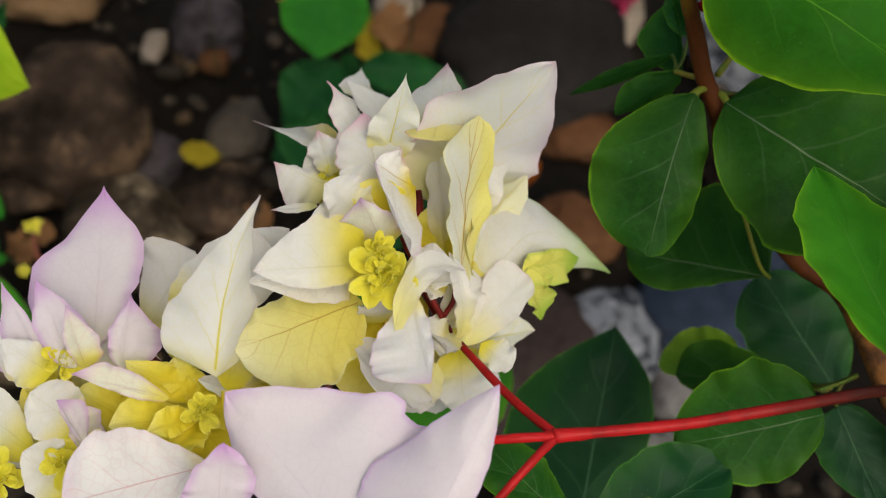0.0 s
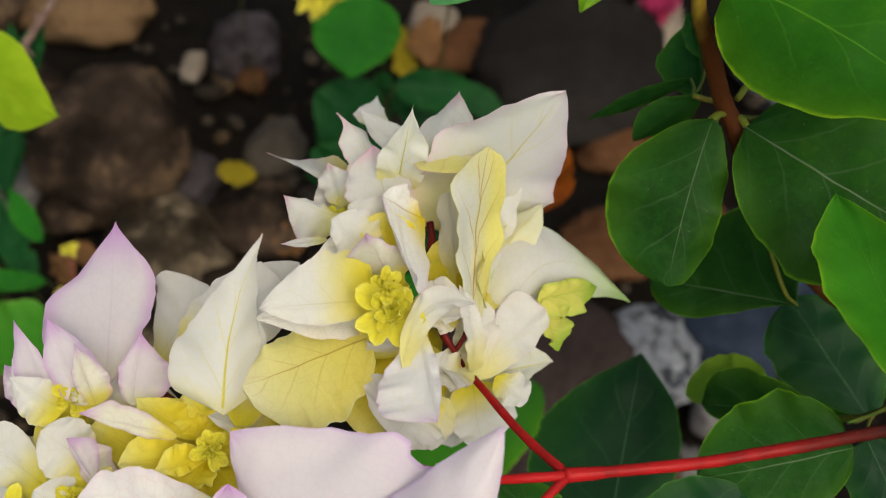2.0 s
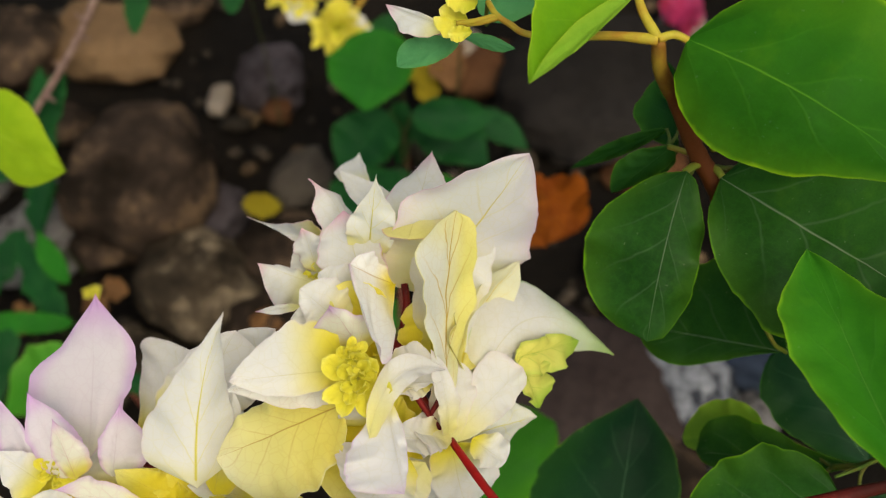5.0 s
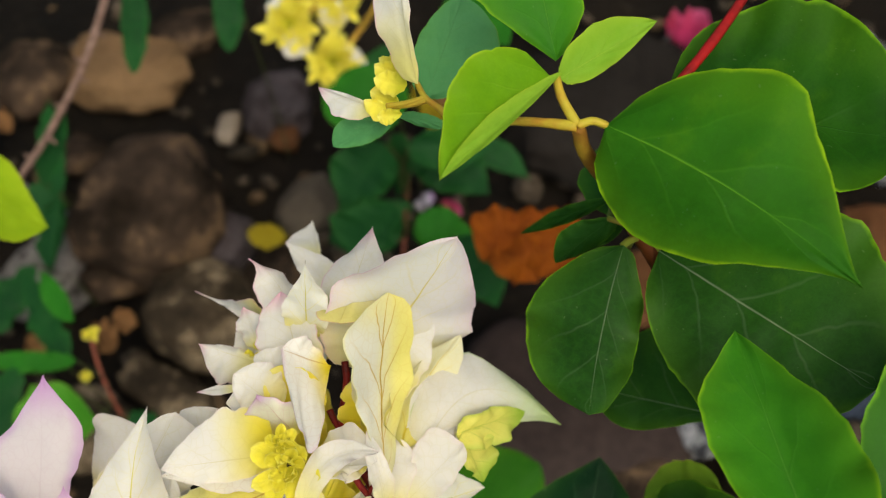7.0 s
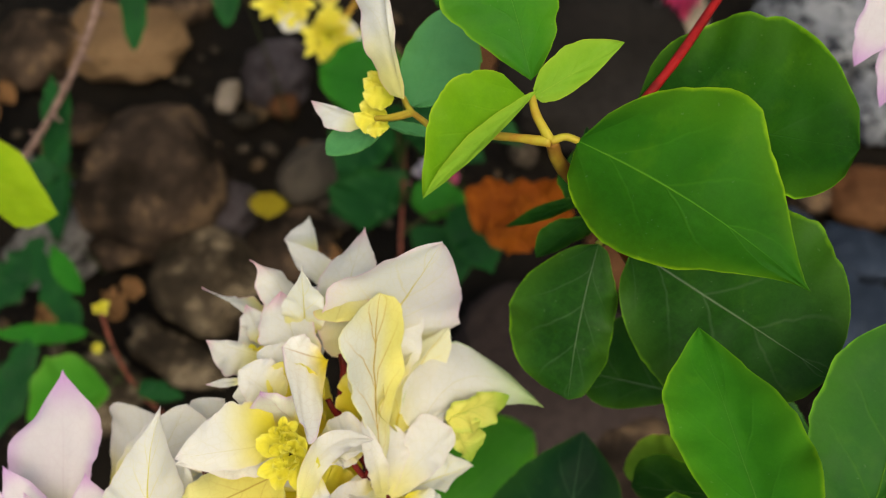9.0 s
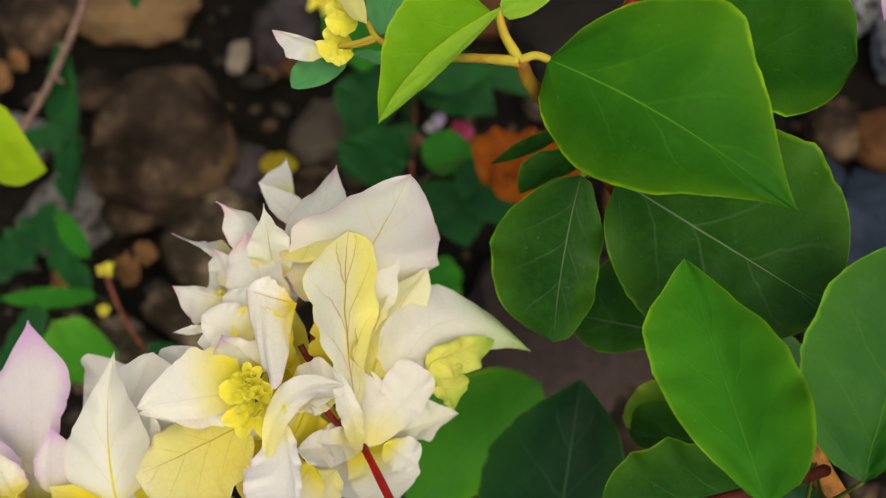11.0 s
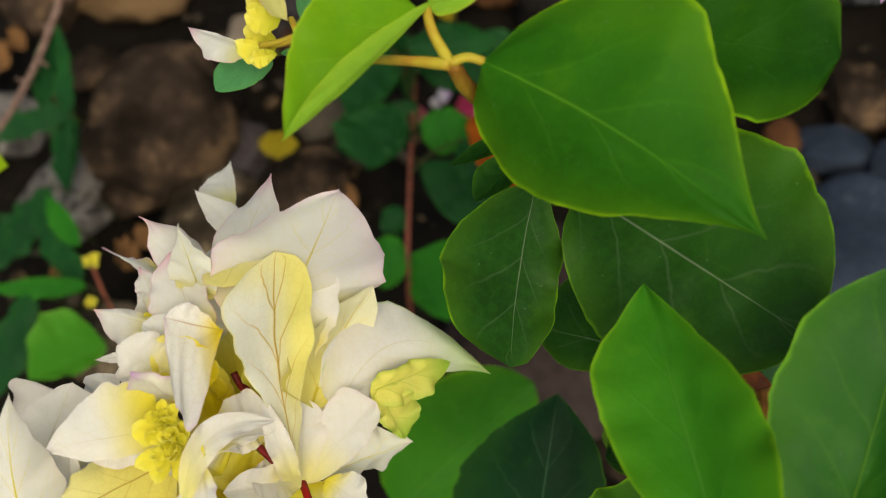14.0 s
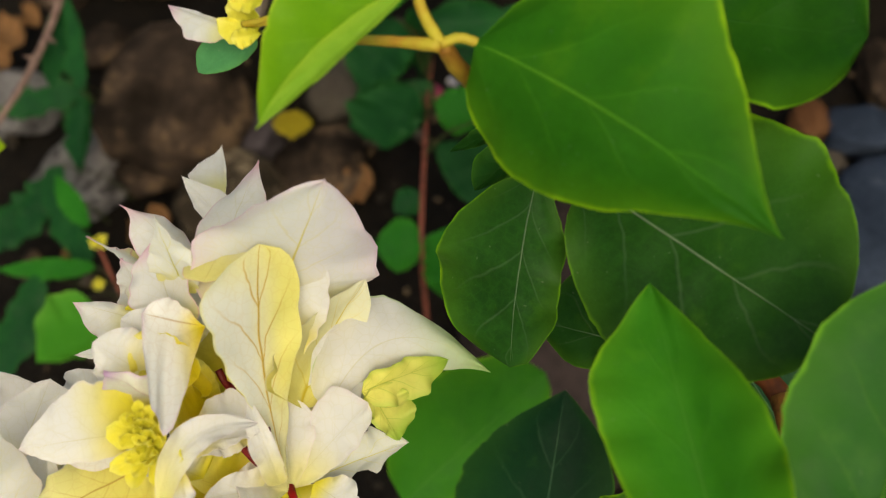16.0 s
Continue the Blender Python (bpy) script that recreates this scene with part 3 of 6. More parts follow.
def floret_head(owner, centre, face, radius, petals):
    """A small double flower: two rings of cupped yellow petals round a tuft."""
    centre, face = Vector(centre), Vector(face)
    COUNT[0] += 1
    dice = random.Random(COUNT[0] * 7)
    a = face.orthogonal().normalized()
    b = face.cross(a)
    joined = bmesh.new()
    joined.loops.layers.uv.new("UVMap")
    tuft = radius > 0.014 or owner.name == "weed"
    rings = ((1.0, 0.2), (0.95, 0.6), (0.75, 1.3)) if tuft else ((1.0, 0.15), (0.70, 0.75), (0.40, 1.8))
    for ring, (reach, lean) in enumerate(rings):
        number = petals if tuft else max(4, petals - ring)
        for k in range(number):
            turn = 6.2832 * (k + 0.5 * ring + dice.uniform(-0.35, 0.35)) / number
            out = a * math.cos(turn) + b * math.sin(turn)
            tip = centre + (out + face * (lean * dice.uniform(0.5, 1.2))).normalized() * radius * reach * dice.uniform(0.75, 1.25)
            base = centre - face * radius * 0.15 + out * radius * 0.06
            way = (tip - base).normalized()
            front = (face - way * face.dot(way) + out * dice.uniform(-0.4, 0.4)).cross(way).cross(way).normalized() * -1
            half = radius * reach * (dice.uniform(0.14, 0.22) if tuft else dice.uniform(0.27, 0.36))
            piece = blade(base, tip, front, (half, 0.58, half * dice.uniform(0.0, 0.5)), (half, 0.58, half * dice.uniform(0.0, 0.5)), -radius * dice.uniform(0.0, 0.16), radius * dice.uniform(-0.08, 0.08), 0.7, 0.9 if tuft else 0.5, radius * 0.05, radius * 0.03, 10, 3, COUNT[0] * 50 + k)
            mesh = bpy.data.meshes.new("scrap")
            piece.to_mesh(mesh)
            piece.free()
            joined.from_mesh(mesh)
            bpy.data.meshes.remove(mesh)
    return part("floret", joined, MATS["floret" if owner.name.startswith("flower_cluster") else "anther"], owner, "small double yellow floret", centre)


def stone(place, size, turn, kind, label):
    """A water-worn stone, half bedded in the soil."""
    COUNT[0] += 1
    dice = random.Random(COUNT[0] * 13)
    shift = Vector((dice.uniform(0, 90), dice.uniform(0, 90), dice.uniform(0, 90)))
    bm = bmesh.new()
    bmesh.ops.create_icosphere(bm, subdivisions=4, radius=1.0)
    angular = 0.42 if kind in ("granite", "slate", "mauve", "cream", "slab", "plank") else 0.16
    for v in bm.verts:
        d = v.co.normalized()
        box = max(abs(d.x), abs(d.y), abs(d.z))
        k = (1 - angular) + angular / box * 0.85
        k += 0.24 * noise.noise(d * 1.3 + shift) + 0.11 * noise.noise(d * 3.2 + shift) + 0.05 * abs(noise.noise(d * 7 + shift)) + 0.02 * noise.noise(d * 16 + shift)
        v.co = Vector((d.x * size[0], d.y * size[1], d.z * size[2])) * k
    bmesh.ops.rotate(bm, verts=bm.verts, matrix=Matrix.Rotation(radians(turn), 3, "Z"))
    at = Vector((place[0], place[1], size[2] * 0.45))
    bmesh.ops.translate(bm, verts=bm.verts, vec=at)
    ob = part("stone" if kind in ("granite", "slate", "slab", "plank") else "cobble", bm, MATS[kind], None, "", at)
    return tagged(ob, label, "stone", "stones on the soil")


# ---- ground ----


def build_ground():
    steps = [math.copysign(abs(k / 75) ** 2.6 * 30 + abs(k / 75) * 0.9, k) for k in range(-75, 76)]
    bm = bmesh.new()
    rows = []
    for y in steps:
        rows.append([bm.verts.new((x, y + 0.35, -0.006 + (0.012 * noise.noise(Vector((x * 9, y * 9, 0))) + 0.006 * noise.noise(Vector((x * 31, y * 31, 4)))) * (1 if abs(x) + abs(y) < 3 else 0))) for x in steps])
    for a, b in zip(rows, rows[1:]):
        for k in range(len(steps) - 1):
            bm.faces.new((a[k], a[k + 1], b[k + 1], b[k]))
    tagged(part("ground", bm, shaded_soil_material()), "bare soil with shade in its dark colour", "ground", kind="structure")


build_ground()
stone((-0.259, 0.407), (0.053, 0.058, 0.052), -10, "brown", "big rounded dark brown cobble bedded in soil")
stone((-0.336, 0.556), (0.059, 0.039, 0.020), -6, "ochre", "flat ochre kidney-shaped stone lying on soil")
stone((-0.207, 0.336), (0.040, 0.038, 0.030), -19, "brown2", "mottled brown and cream cobble in soil")
stone((-0.194, 0.525), (0.027, 0.029, 0.021), 21, "mauve", "mauve grey angular stone on soil")
stone((-0.233, 0.506), (0.009, 0.016, 0.007), 0, "cream", "small cream pebble on soil")
stone((-0.185, 0.499), (0.012, 0.012, 0.010), 5, "rust", "small rust-coloured pebble on soil")
stone((-0.153, 0.433), (0.021, 0.027, 0.016), -16, "greybrown", "grey-brown oval cobble on soil")
stone((-0.204, 0.400), (0.019, 0.023, 0.015), -20, "mauve", "pinkish grey rough stone on soil")
stone((-0.219, 0.281), (0.038, 0.017, 0.011), -21, "brown2", "low brown stone half buried in soil")
stone((-0.331, 0.370), (0.027, 0.050, 0.021), -24, "pale_stone", "pale grey speckled stone on soil")
stone((-0.347, 0.472), (0.025, 0.018, 0.012), 0, "brown", "small dark brown stone on soil")
stone((-0.279, 0.368), (0.031, 0.019, 0.015), 10, "brown", "dark brown stone wedged under a cobble")
stone((-0.408, 0.542), (0.038, 0.038, 0.025), -7, "brown", "dark brown stone among leaves")
stone((-0.293, 0.602), (0.031, 0.022, 0.014), 23, "brown", "dark brown stone half buried in soil")
stone((-0.159, 0.317), (0.027, 0.023, 0.015), -22, "brown", "dark stone under the blossoms")
stone((-0.268, 0.249), (0.036, 0.028, 0.019), -11, "brown2", "brown stone half buried in soil")
stone((0.057, 0.530), (0.080, 0.067, 0.030), 8, "slab", "large smooth dark grey stone slab")
stone((0.095, 0.467), (0.028, 0.020, 0.016), 9, "rust", "reddish brown rounded stone")
stone((0.092, 0.382), (0.036, 0.028, 0.018), -2, "rust", "long reddish brown stone")
stone((0.175, 0.328), (0.036, 0.031, 0.020), -8, "slate", "blue-grey slate stone on soil")
stone((0.126, 0.303), (0.028, 0.036, 0.018), 24, "granite", "white and black speckled granite lump")
stone((0.095, 0.304), (0.024, 0.023, 0.015), -14, "slate", "dark blue-grey stone among leaves")
stone((0.164, 0.273), (0.017, 0.022, 0.013), -19, "pale_stone", "pale grey pebble on soil")
stone((0.147, 0.229), (0.023, 0.016, 0.012), -9, "pale_stone", "cream-grey pebble on dark soil")
stone((0.120, 0.592), (0.021, 0.028, 0.013), -12, "cream", "cream-coloured broken stone on soil")
stone((0.041, 0.277), (0.078, 0.069, 0.022), -24, "plank", "flat purplish brown stone slab")
stone((0.224, 0.572), (0.050, 0.044, 0.028), 16, "granite", "grey and white granite lump")
stone((0.266, 0.514), (0.027, 0.034, 0.018), -9, "granite", "grey speckled granite stone")
stone((0.249, 0.437), (0.028, 0.022, 0.014), -8, "rust", "reddish brown stone on soil")
stone((0.238, 0.391), (0.029, 0.021, 0.014), -13, "slate", "dark slate stone with pale edges")
stone((0.246, 0.345), (0.028, 0.023, 0.015), -15, "slate", "dark grey stone on soil")
stone((0.194, 0.409), (0.027, 0.016, 0.011), -6, "slate", "blue-black smooth pebble on soil")
stone((0.204, 0.340), (0.040, 0.045, 0.018), -7, "slate", "flat blue-grey slate stone")
stone((0.210, 0.448), (0.020, 0.026, 0.013), 15, "brown", "brown stone lying on soil")
stone((0.163, 0.415), (0.013, 0.015, 0.010), 21, "rust", "small rust-red pebble on soil")
stone((0.173, 0.387), (0.011, 0.009, 0.007), -2, "greybrown", "small grey pebble on soil")
stone((0.209, 0.376), (0.011, 0.011, 0.008), -20, "pale_stone", "small pale pebble on soil")
stone((-0.152, 0.372), (0.034, 0.030, 0.019), 13, "brown", "dark brown stone on soil")
stone((0.095, 0.221), (0.043, 0.043, 0.022), -4, "brown", "dark stone under the leaves")
stone((-0.026, 0.551), (0.034, 0.025, 0.013), 17, "rust", "brown bark-coloured stone on soil")
stone((-0.055, 0.570), (0.020, 0.020, 0.013), -1, "cream", "cream-grey stone on dark soil")
stone((-0.405, 0.418), (0.033, 0.028, 0.017), 7, "pale_stone", "grey speckled stone behind low leaves")
stone((-0.325, 0.365), (0.029, 0.039, 0.017), -10, "pale_stone", "rough pale grey stone among low leaves")


def scatter(name, label, category, number, kinds, low, high, flat, seed):
    """Loose bits on the soil, joined."""
    dice = random.Random(seed)
    bm = bmesh.new()
    for _ in range(number):
        x, y = dice.uniform(-0.65, 0.6), dice.uniform(-0.15, 1.2)
        r = low + (high - low) * dice.random() ** 2.5
        m = Matrix.Translation((x, y, r * flat * 0.5)) @ Euler((dice.uniform(-0.5, 0.5), dice.uniform(-0.5, 0.5), dice.uniform(0, 6.3))).to_matrix().to_4x4() @ Matrix.Diagonal((r, r * dice.uniform(0.5, 1), r * flat * dice.uniform(0.6, 1.2), 1))
        got = bmesh.ops.create_icosphere(bm, subdivisions=1, radius=1.0, matrix=m)
        for v in got["verts"]:
            v.co += Vector((noise.noise(v.co * 90), noise.noise(v.co * 90 + Vector((9, 0, 0))), 0)) * r * 0.25
    n = Nodes(name)
    island = n.tree.nodes.new("ShaderNodeNewGeometry").outputs["Random Per Island"]
    colour = n.mix(island, kinds[0], kinds[1])
    colour = n.mix(n.span(n.noise(200.0, 4.0), 0.4, 0.7), colour, kinds[2])
    mat = n.shade(colour, 0.85, n.bump(n.noise(500.0, 4.0), 0.6, 0.002), spec=0.12)
    tagged(part(name, bm, mat), label, category, kind="stuff")


scatter("gravel", "small dark brown and grey gravel on soil", "gravel", 900, ((0.012, 0.009, 0.006), (0.075, 0.055, 0.04), (0.018, 0.013, 0.009)), 0.003, 0.016, 0.6, 3)


scatter("leaf_litter", "crumbled dry leaf bits and twigs scattered on soil", "litter", 420, ((0.03, 0.018, 0.010), (0.17, 0.11, 0.06), (0.05, 0.03, 0.018)), 0.003, 0.014, 0.14, 9)


# ---- the bougainvillea ----
shrub = thing("bougainvillea", (0.20, 0.06, 0.0), "white and pink double bougainvillea with glossy green leaves", "shrub")
stem(shrub, "redold", 0.0014, 0.00125, ((0.1209, 0.1115, 0.3784), (0.1035, 0.1013, 0.3967), (0.0835, 0.0935, 0.4014), (0.0713, 0.0899, 0.4011), (0.0592, 0.0865, 0.4008), (0.0337, 0.0811, 0.4000)))
stem(shrub, "redstem", 0.0010, 0.00165, ((0.0480, 0.0842, 0.4004), (0.0400, 0.0824, 0.4002), (0.0330, 0.0810, 0.4000)))
stem(shrub, "redstem", 0.0013, 0.0008, ((0.0337, 0.0811, 0.4000), (0.0307, 0.0805, 0.4002), (0.0275, 0.0797, 0.4010)))
stem(shrub, "redstem", 0.0011, 0.0009, ((0.0337, 0.0811, 0.4000), (0.0237, 0.0924, 0.3916), (0.0122, 0.1079, 0.3822)))
stem(shrub, "redstem", 0.0011, 0.0009, ((0.0337, 0.0811, 0.4000), (0.0264, 0.0793, 0.4013), (0.0167, 0.0791, 0.3976), (-0.0005, 0.0848, 0.3825), (-0.0192, 0.0873, 0.3770)))
stem(shrub, "redstem", 0.0010, 0.0009, ((0.0337, 0.0811, 0.4000), (0.0275, 0.0729, 0.4009), (0.0195, 0.0628, 0.3961)))
stem(shrub, "barkyoung", 0.0014, 0.0030, ((0.0505, 0.1743, 0.4495), (0.0524, 0.1747, 0.4393), (0.0589, 0.1767, 0.4236), (0.0650, 0.1756, 0.4096), (0.0717, 0.1717, 0.3997), (0.0759, 0.1651, 0.3895)))
stem(shrub, "green", 0.0011, 0.0009, ((0.0504, 0.1739, 0.4498), (0.0469, 0.1791, 0.4519), (0.0453, 0.1840, 0.4536)))
stem(shrub, "green", 0.0010, 0.0008, ((0.0504, 0.1739, 0.4498), (0.0535, 0.1748, 0.4503), (0.0565, 0.1746, 0.4492)))
stem(shrub, "green", 0.0012, 0.0008, ((0.0504, 0.1737, 0.4497), (0.0407, 0.1759, 0.4478), (0.0292, 0.1809, 0.4409)))
stem(shrub, "redbrown", 0.0011, 0.0012, ((0.0643, 0.1818, 0.4380), (0.0699, 0.1874, 0.4457), (0.0788, 0.2017, 0.4471), (0.0909, 0.2271, 0.4440), (0.1075, 0.2560, 0.4420), (0.1300, 0.2660, 0.4370), (0.1426, 0.2402, 0.4284)))
stem(shrub, "bark", 0.0026, 0.0024, ((0.0762, 0.1658, 0.3886), (0.0960, 0.1500, 0.3750), (0.1120, 0.1400, 0.3710), (0.1190, 0.1180, 0.3710)))
stem(shrub, "wood", 0.0028, 0.0036, ((0.1130, 0.1390, 0.3710), (0.1200, 0.1160, 0.3710), (0.1330, 0.0980, 0.3500), (0.1700, 0.0700, 0.2000), (0.2000, 0.0600, -0.0100)))
stem(shrub, "petgreen", 0.0007, 0.0008, ((0.1137, 0.1185, 0.3694), (0.1131, 0.1212, 0.3570), (0.1088, 0.1231, 0.3490)))
stem(shrub, "petyel", 0.0006, 0.0005, ((0.0785, 0.1611, 0.3881), (0.0887, 0.1474, 0.3729), (0.0948, 0.1472, 0.3647)))
stem(shrub, "petgreen", 0.0009, 0.0008, ((0.0689, 0.1757, 0.4037), (0.0651, 0.1750, 0.4056), (0.0637, 0.1721, 0.4062)))
stem(shrub, "petgreen", 0.0009, 0.0008, ((0.0697, 0.1761, 0.4040), (0.0723, 0.1747, 0.4055), (0.0757, 0.1757, 0.4049)))
stem(shrub, "redpet", 0.0009, 0.0011, ((-0.0024, 0.1407, 0.3964), (-0.0014, 0.1363, 0.3948), (-0.0017, 0.1300, 0.3922), (-0.0018, 0.1265, 0.3901), (0.0007, 0.1221, 0.3861), (0.0059, 0.1156, 0.3807), (0.0112, 0.1084, 0.3807)))
stem(shrub, "redpet", 0.0008, 0.0008, ((-0.0047, 0.1293, 0.3932), (-0.0032, 0.1270, 0.3917), (-0.0010, 0.1248, 0.3891)))
stem(shrub, "redpet", 0.0008, 0.0007, ((0.0027, 0.1151, 0.3947), (0.0049, 0.1128, 0.3919), (0.0072, 0.1108, 0.3894), (0.0112, 0.1080, 0.3816)))
stem(shrub, "redpet", 0.0007, 0.0006, ((0.0093, 0.1182, 0.3937), (0.0092, 0.1145, 0.3915), (0.0072, 0.1108, 0.3894)))
stem(shrub, "green", 0.0008, 0.0007, ((0.0300, 0.1809, 0.4410), (0.0225, 0.1820, 0.4406), (0.0189, 0.1850, 0.4400), (0.0155, 0.1878, 0.4399), (0.0132, 0.1915, 0.4402)))
stem(shrub, "green", 0.0006, 0.0006, ((0.0164, 0.1870, 0.4399), (0.0124, 0.1866, 0.4385), (0.0082, 0.1869, 0.4371)))
stem(shrub, "redbrown", 0.0011, 0.0013, ((0.0650, 0.1829, 0.4379), (0.0615, 0.1798, 0.4346), (0.0580, 0.1781, 0.4304)))
stem(shrub, "petyel", 0.0009, 0.0010, ((0.0621, 0.1706, 0.4086), (0.0639, 0.1723, 0.4088), (0.0674, 0.1752, 0.4068)))
stem(shrub, "petyel", 0.0009, 0.0010, ((0.0713, 0.1715, 0.4066), (0.0700, 0.1734, 0.4066), (0.0685, 0.1752, 0.4055)))
stem(shrub, "petyel", 0.0007, 0.0008, ((0.0586, 0.1801, 0.4058), (0.0630, 0.1776, 0.4074), (0.0658, 0.1767, 0.4090)))
stem(shrub, "petyel", 0.0007, 0.0009, ((0.0758, 0.1886, 0.4094), (0.0721, 0.1838, 0.4092), (0.0685, 0.1774, 0.4092)))
leaf(shrub, "dark", (0.0625, 0.1704, 0.4095), (0.0568, 0.1373, 0.3839), (-0.1873, -0.5793, 0.7933), (0.0196, 0.55, -0.0030), (0.0086, 0.54, -0.0034), 0.0010, -0.0008, 0.50, 0.45, 0.0016)
leaf(shrub, "mid", (0.1203, 0.0998, 0.4155), (0.1322, 0.1451, 0.4316), (-0.0922, -0.3113, 0.9458), (0.0097, 0.56, 0.0055), (0.0185, 0.47, 0.0055), 0.0000, 0.0000, 0.60, 0.60, 0.0006)
leaf(shrub, "small", (0.0583, 0.1863, 0.4048), (0.0355, 0.1909, 0.3790), (-0.6433, -0.6134, 0.4582), (0.0025, 0.49, -0.0006), (0.0019, 0.49, -0.0006), 0.0000, 0.0000, 0.60, 0.90, 0.0006)
leaf(shrub, "small", (0.0596, 0.1801, 0.4059), (0.0461, 0.1744, 0.3926), (-0.1748, -0.8305, 0.5288), (0.0053, 0.58, -0.0004), (0.0033, 0.29, -0.0004), 0.0000, 0.0000, 0.60, 0.70, 0.0004)
leaf(shrub, "small", (0.0613, 0.1836, 0.4014), (0.0584, 0.2056, 0.4052), (-0.6569, -0.2107, 0.7239), (0.0024, 0.43, 0.0022), (0.0097, 0.54, 0.0027), 0.0000, 0.0000, 0.60, 0.80, 0.0004)
leaf(shrub, "mature", (0.0452, 0.1866, 0.4550), (0.0362, 0.2120, 0.4743), (0.3027, -0.5072, 0.8069), (0.0110, 0.59, -0.0009), (0.0160, 0.69, -0.0009), 0.0000, 0.0000, 0.50, 0.80, 0.0005)
leaf(shrub, "limeyel", (0.0460, 0.1833, 0.4532), (0.0654, 0.1945, 0.4593), (0.1214, -0.6289, 0.7679), (0.0033, 0.32, 0.0016), (0.0062, 0.49, 0.0016), 0.0000, 0.0000, 0.60, 0.90, 0.0003)
leaf(shrub, "teal", (0.0126, 0.1990, 0.4258), (0.0200, 0.2227, 0.4370), (0.2376, -0.4742, 0.8477), (0.0133, 0.57, 0.0013), (0.0068, 0.42, 0.0013), 0.0000, 0.0000, 0.50, 0.60, 0.0005)
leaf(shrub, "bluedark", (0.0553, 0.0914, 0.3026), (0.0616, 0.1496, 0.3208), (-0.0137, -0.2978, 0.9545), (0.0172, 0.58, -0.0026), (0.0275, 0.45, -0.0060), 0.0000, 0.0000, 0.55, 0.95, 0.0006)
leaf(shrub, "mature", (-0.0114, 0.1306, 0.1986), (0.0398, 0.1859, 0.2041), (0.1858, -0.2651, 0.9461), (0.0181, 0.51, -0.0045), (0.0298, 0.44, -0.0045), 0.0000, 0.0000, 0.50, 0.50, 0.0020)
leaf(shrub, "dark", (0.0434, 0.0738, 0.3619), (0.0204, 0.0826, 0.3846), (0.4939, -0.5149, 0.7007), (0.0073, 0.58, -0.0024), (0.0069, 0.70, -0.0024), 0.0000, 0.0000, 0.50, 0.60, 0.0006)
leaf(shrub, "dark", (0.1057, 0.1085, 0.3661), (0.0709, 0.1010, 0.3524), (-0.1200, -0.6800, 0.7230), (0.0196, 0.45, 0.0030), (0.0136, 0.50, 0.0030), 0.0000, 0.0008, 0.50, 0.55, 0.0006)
# The next three leaves get their shade from this darker colour.
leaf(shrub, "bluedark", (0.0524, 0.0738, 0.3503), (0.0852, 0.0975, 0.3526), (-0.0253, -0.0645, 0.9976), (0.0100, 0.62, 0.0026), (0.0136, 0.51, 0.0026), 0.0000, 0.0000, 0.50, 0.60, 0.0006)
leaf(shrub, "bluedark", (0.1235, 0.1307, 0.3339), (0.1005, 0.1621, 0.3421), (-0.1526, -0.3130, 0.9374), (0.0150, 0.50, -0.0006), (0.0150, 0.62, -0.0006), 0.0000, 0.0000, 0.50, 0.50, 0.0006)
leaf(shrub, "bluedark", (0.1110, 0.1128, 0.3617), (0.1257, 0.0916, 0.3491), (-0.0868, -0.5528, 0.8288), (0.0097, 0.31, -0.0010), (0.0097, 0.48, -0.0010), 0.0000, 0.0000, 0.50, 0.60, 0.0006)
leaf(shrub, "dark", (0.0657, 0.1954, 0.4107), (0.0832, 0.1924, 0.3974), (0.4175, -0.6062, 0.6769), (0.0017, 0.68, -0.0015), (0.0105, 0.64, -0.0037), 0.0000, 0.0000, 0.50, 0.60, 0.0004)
bract(shrub, "pink", (0.1320, 0.2394, 0.4411), (0.1226, 0.2136, 0.4291), (0.1433, -0.4589, 0.8768), (0.0034, 0.60, -0.0000), (0.0075, 0.51, -0.0000), 0.0000, 0.0000, 0.60, 1.00, 0.0005)
bract(shrub, "pink", (0.1426, 0.2402, 0.4284), (0.1322, 0.2118, 0.4152), (0.1433, -0.4589, 0.8768), (0.0049, 0.58, 0.0000), (0.0065, 0.49, 0.0000), 0.0000, 0.0000, 0.60, 1.00, 0.0005)
leaf(shrub, "big", (0.0562, 0.1746, 0.4492), (0.1062, 0.1440, 0.4421), (-0.1527, -0.4528, 0.8784), (0.0178, 0.35, -0.0050), (0.0243, 0.40, -0.0052), 0.0034, 0.0022, 0.75, 1.38, 0.0009)
leaf(shrub, "deep", (0.0689, 0.1948, 0.4326), (0.1195, 0.1827, 0.4385), (-0.1800, -0.2944, 0.9386), (0.0151, 0.75, 0.0052), (0.0269, 0.46, 0.0052), 0.0000, 0.0000, 0.50, 0.50, 0.0008)
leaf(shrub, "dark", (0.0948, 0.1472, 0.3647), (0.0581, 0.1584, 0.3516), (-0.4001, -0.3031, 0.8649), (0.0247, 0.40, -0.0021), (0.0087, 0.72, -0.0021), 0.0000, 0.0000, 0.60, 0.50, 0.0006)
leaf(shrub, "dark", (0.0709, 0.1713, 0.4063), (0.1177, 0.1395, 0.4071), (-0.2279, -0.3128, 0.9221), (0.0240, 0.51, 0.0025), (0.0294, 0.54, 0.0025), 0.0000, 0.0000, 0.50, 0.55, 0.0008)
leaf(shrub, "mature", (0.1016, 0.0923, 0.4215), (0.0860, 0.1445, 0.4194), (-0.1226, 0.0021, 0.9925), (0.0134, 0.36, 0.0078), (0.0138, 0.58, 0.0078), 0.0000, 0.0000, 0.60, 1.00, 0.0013)
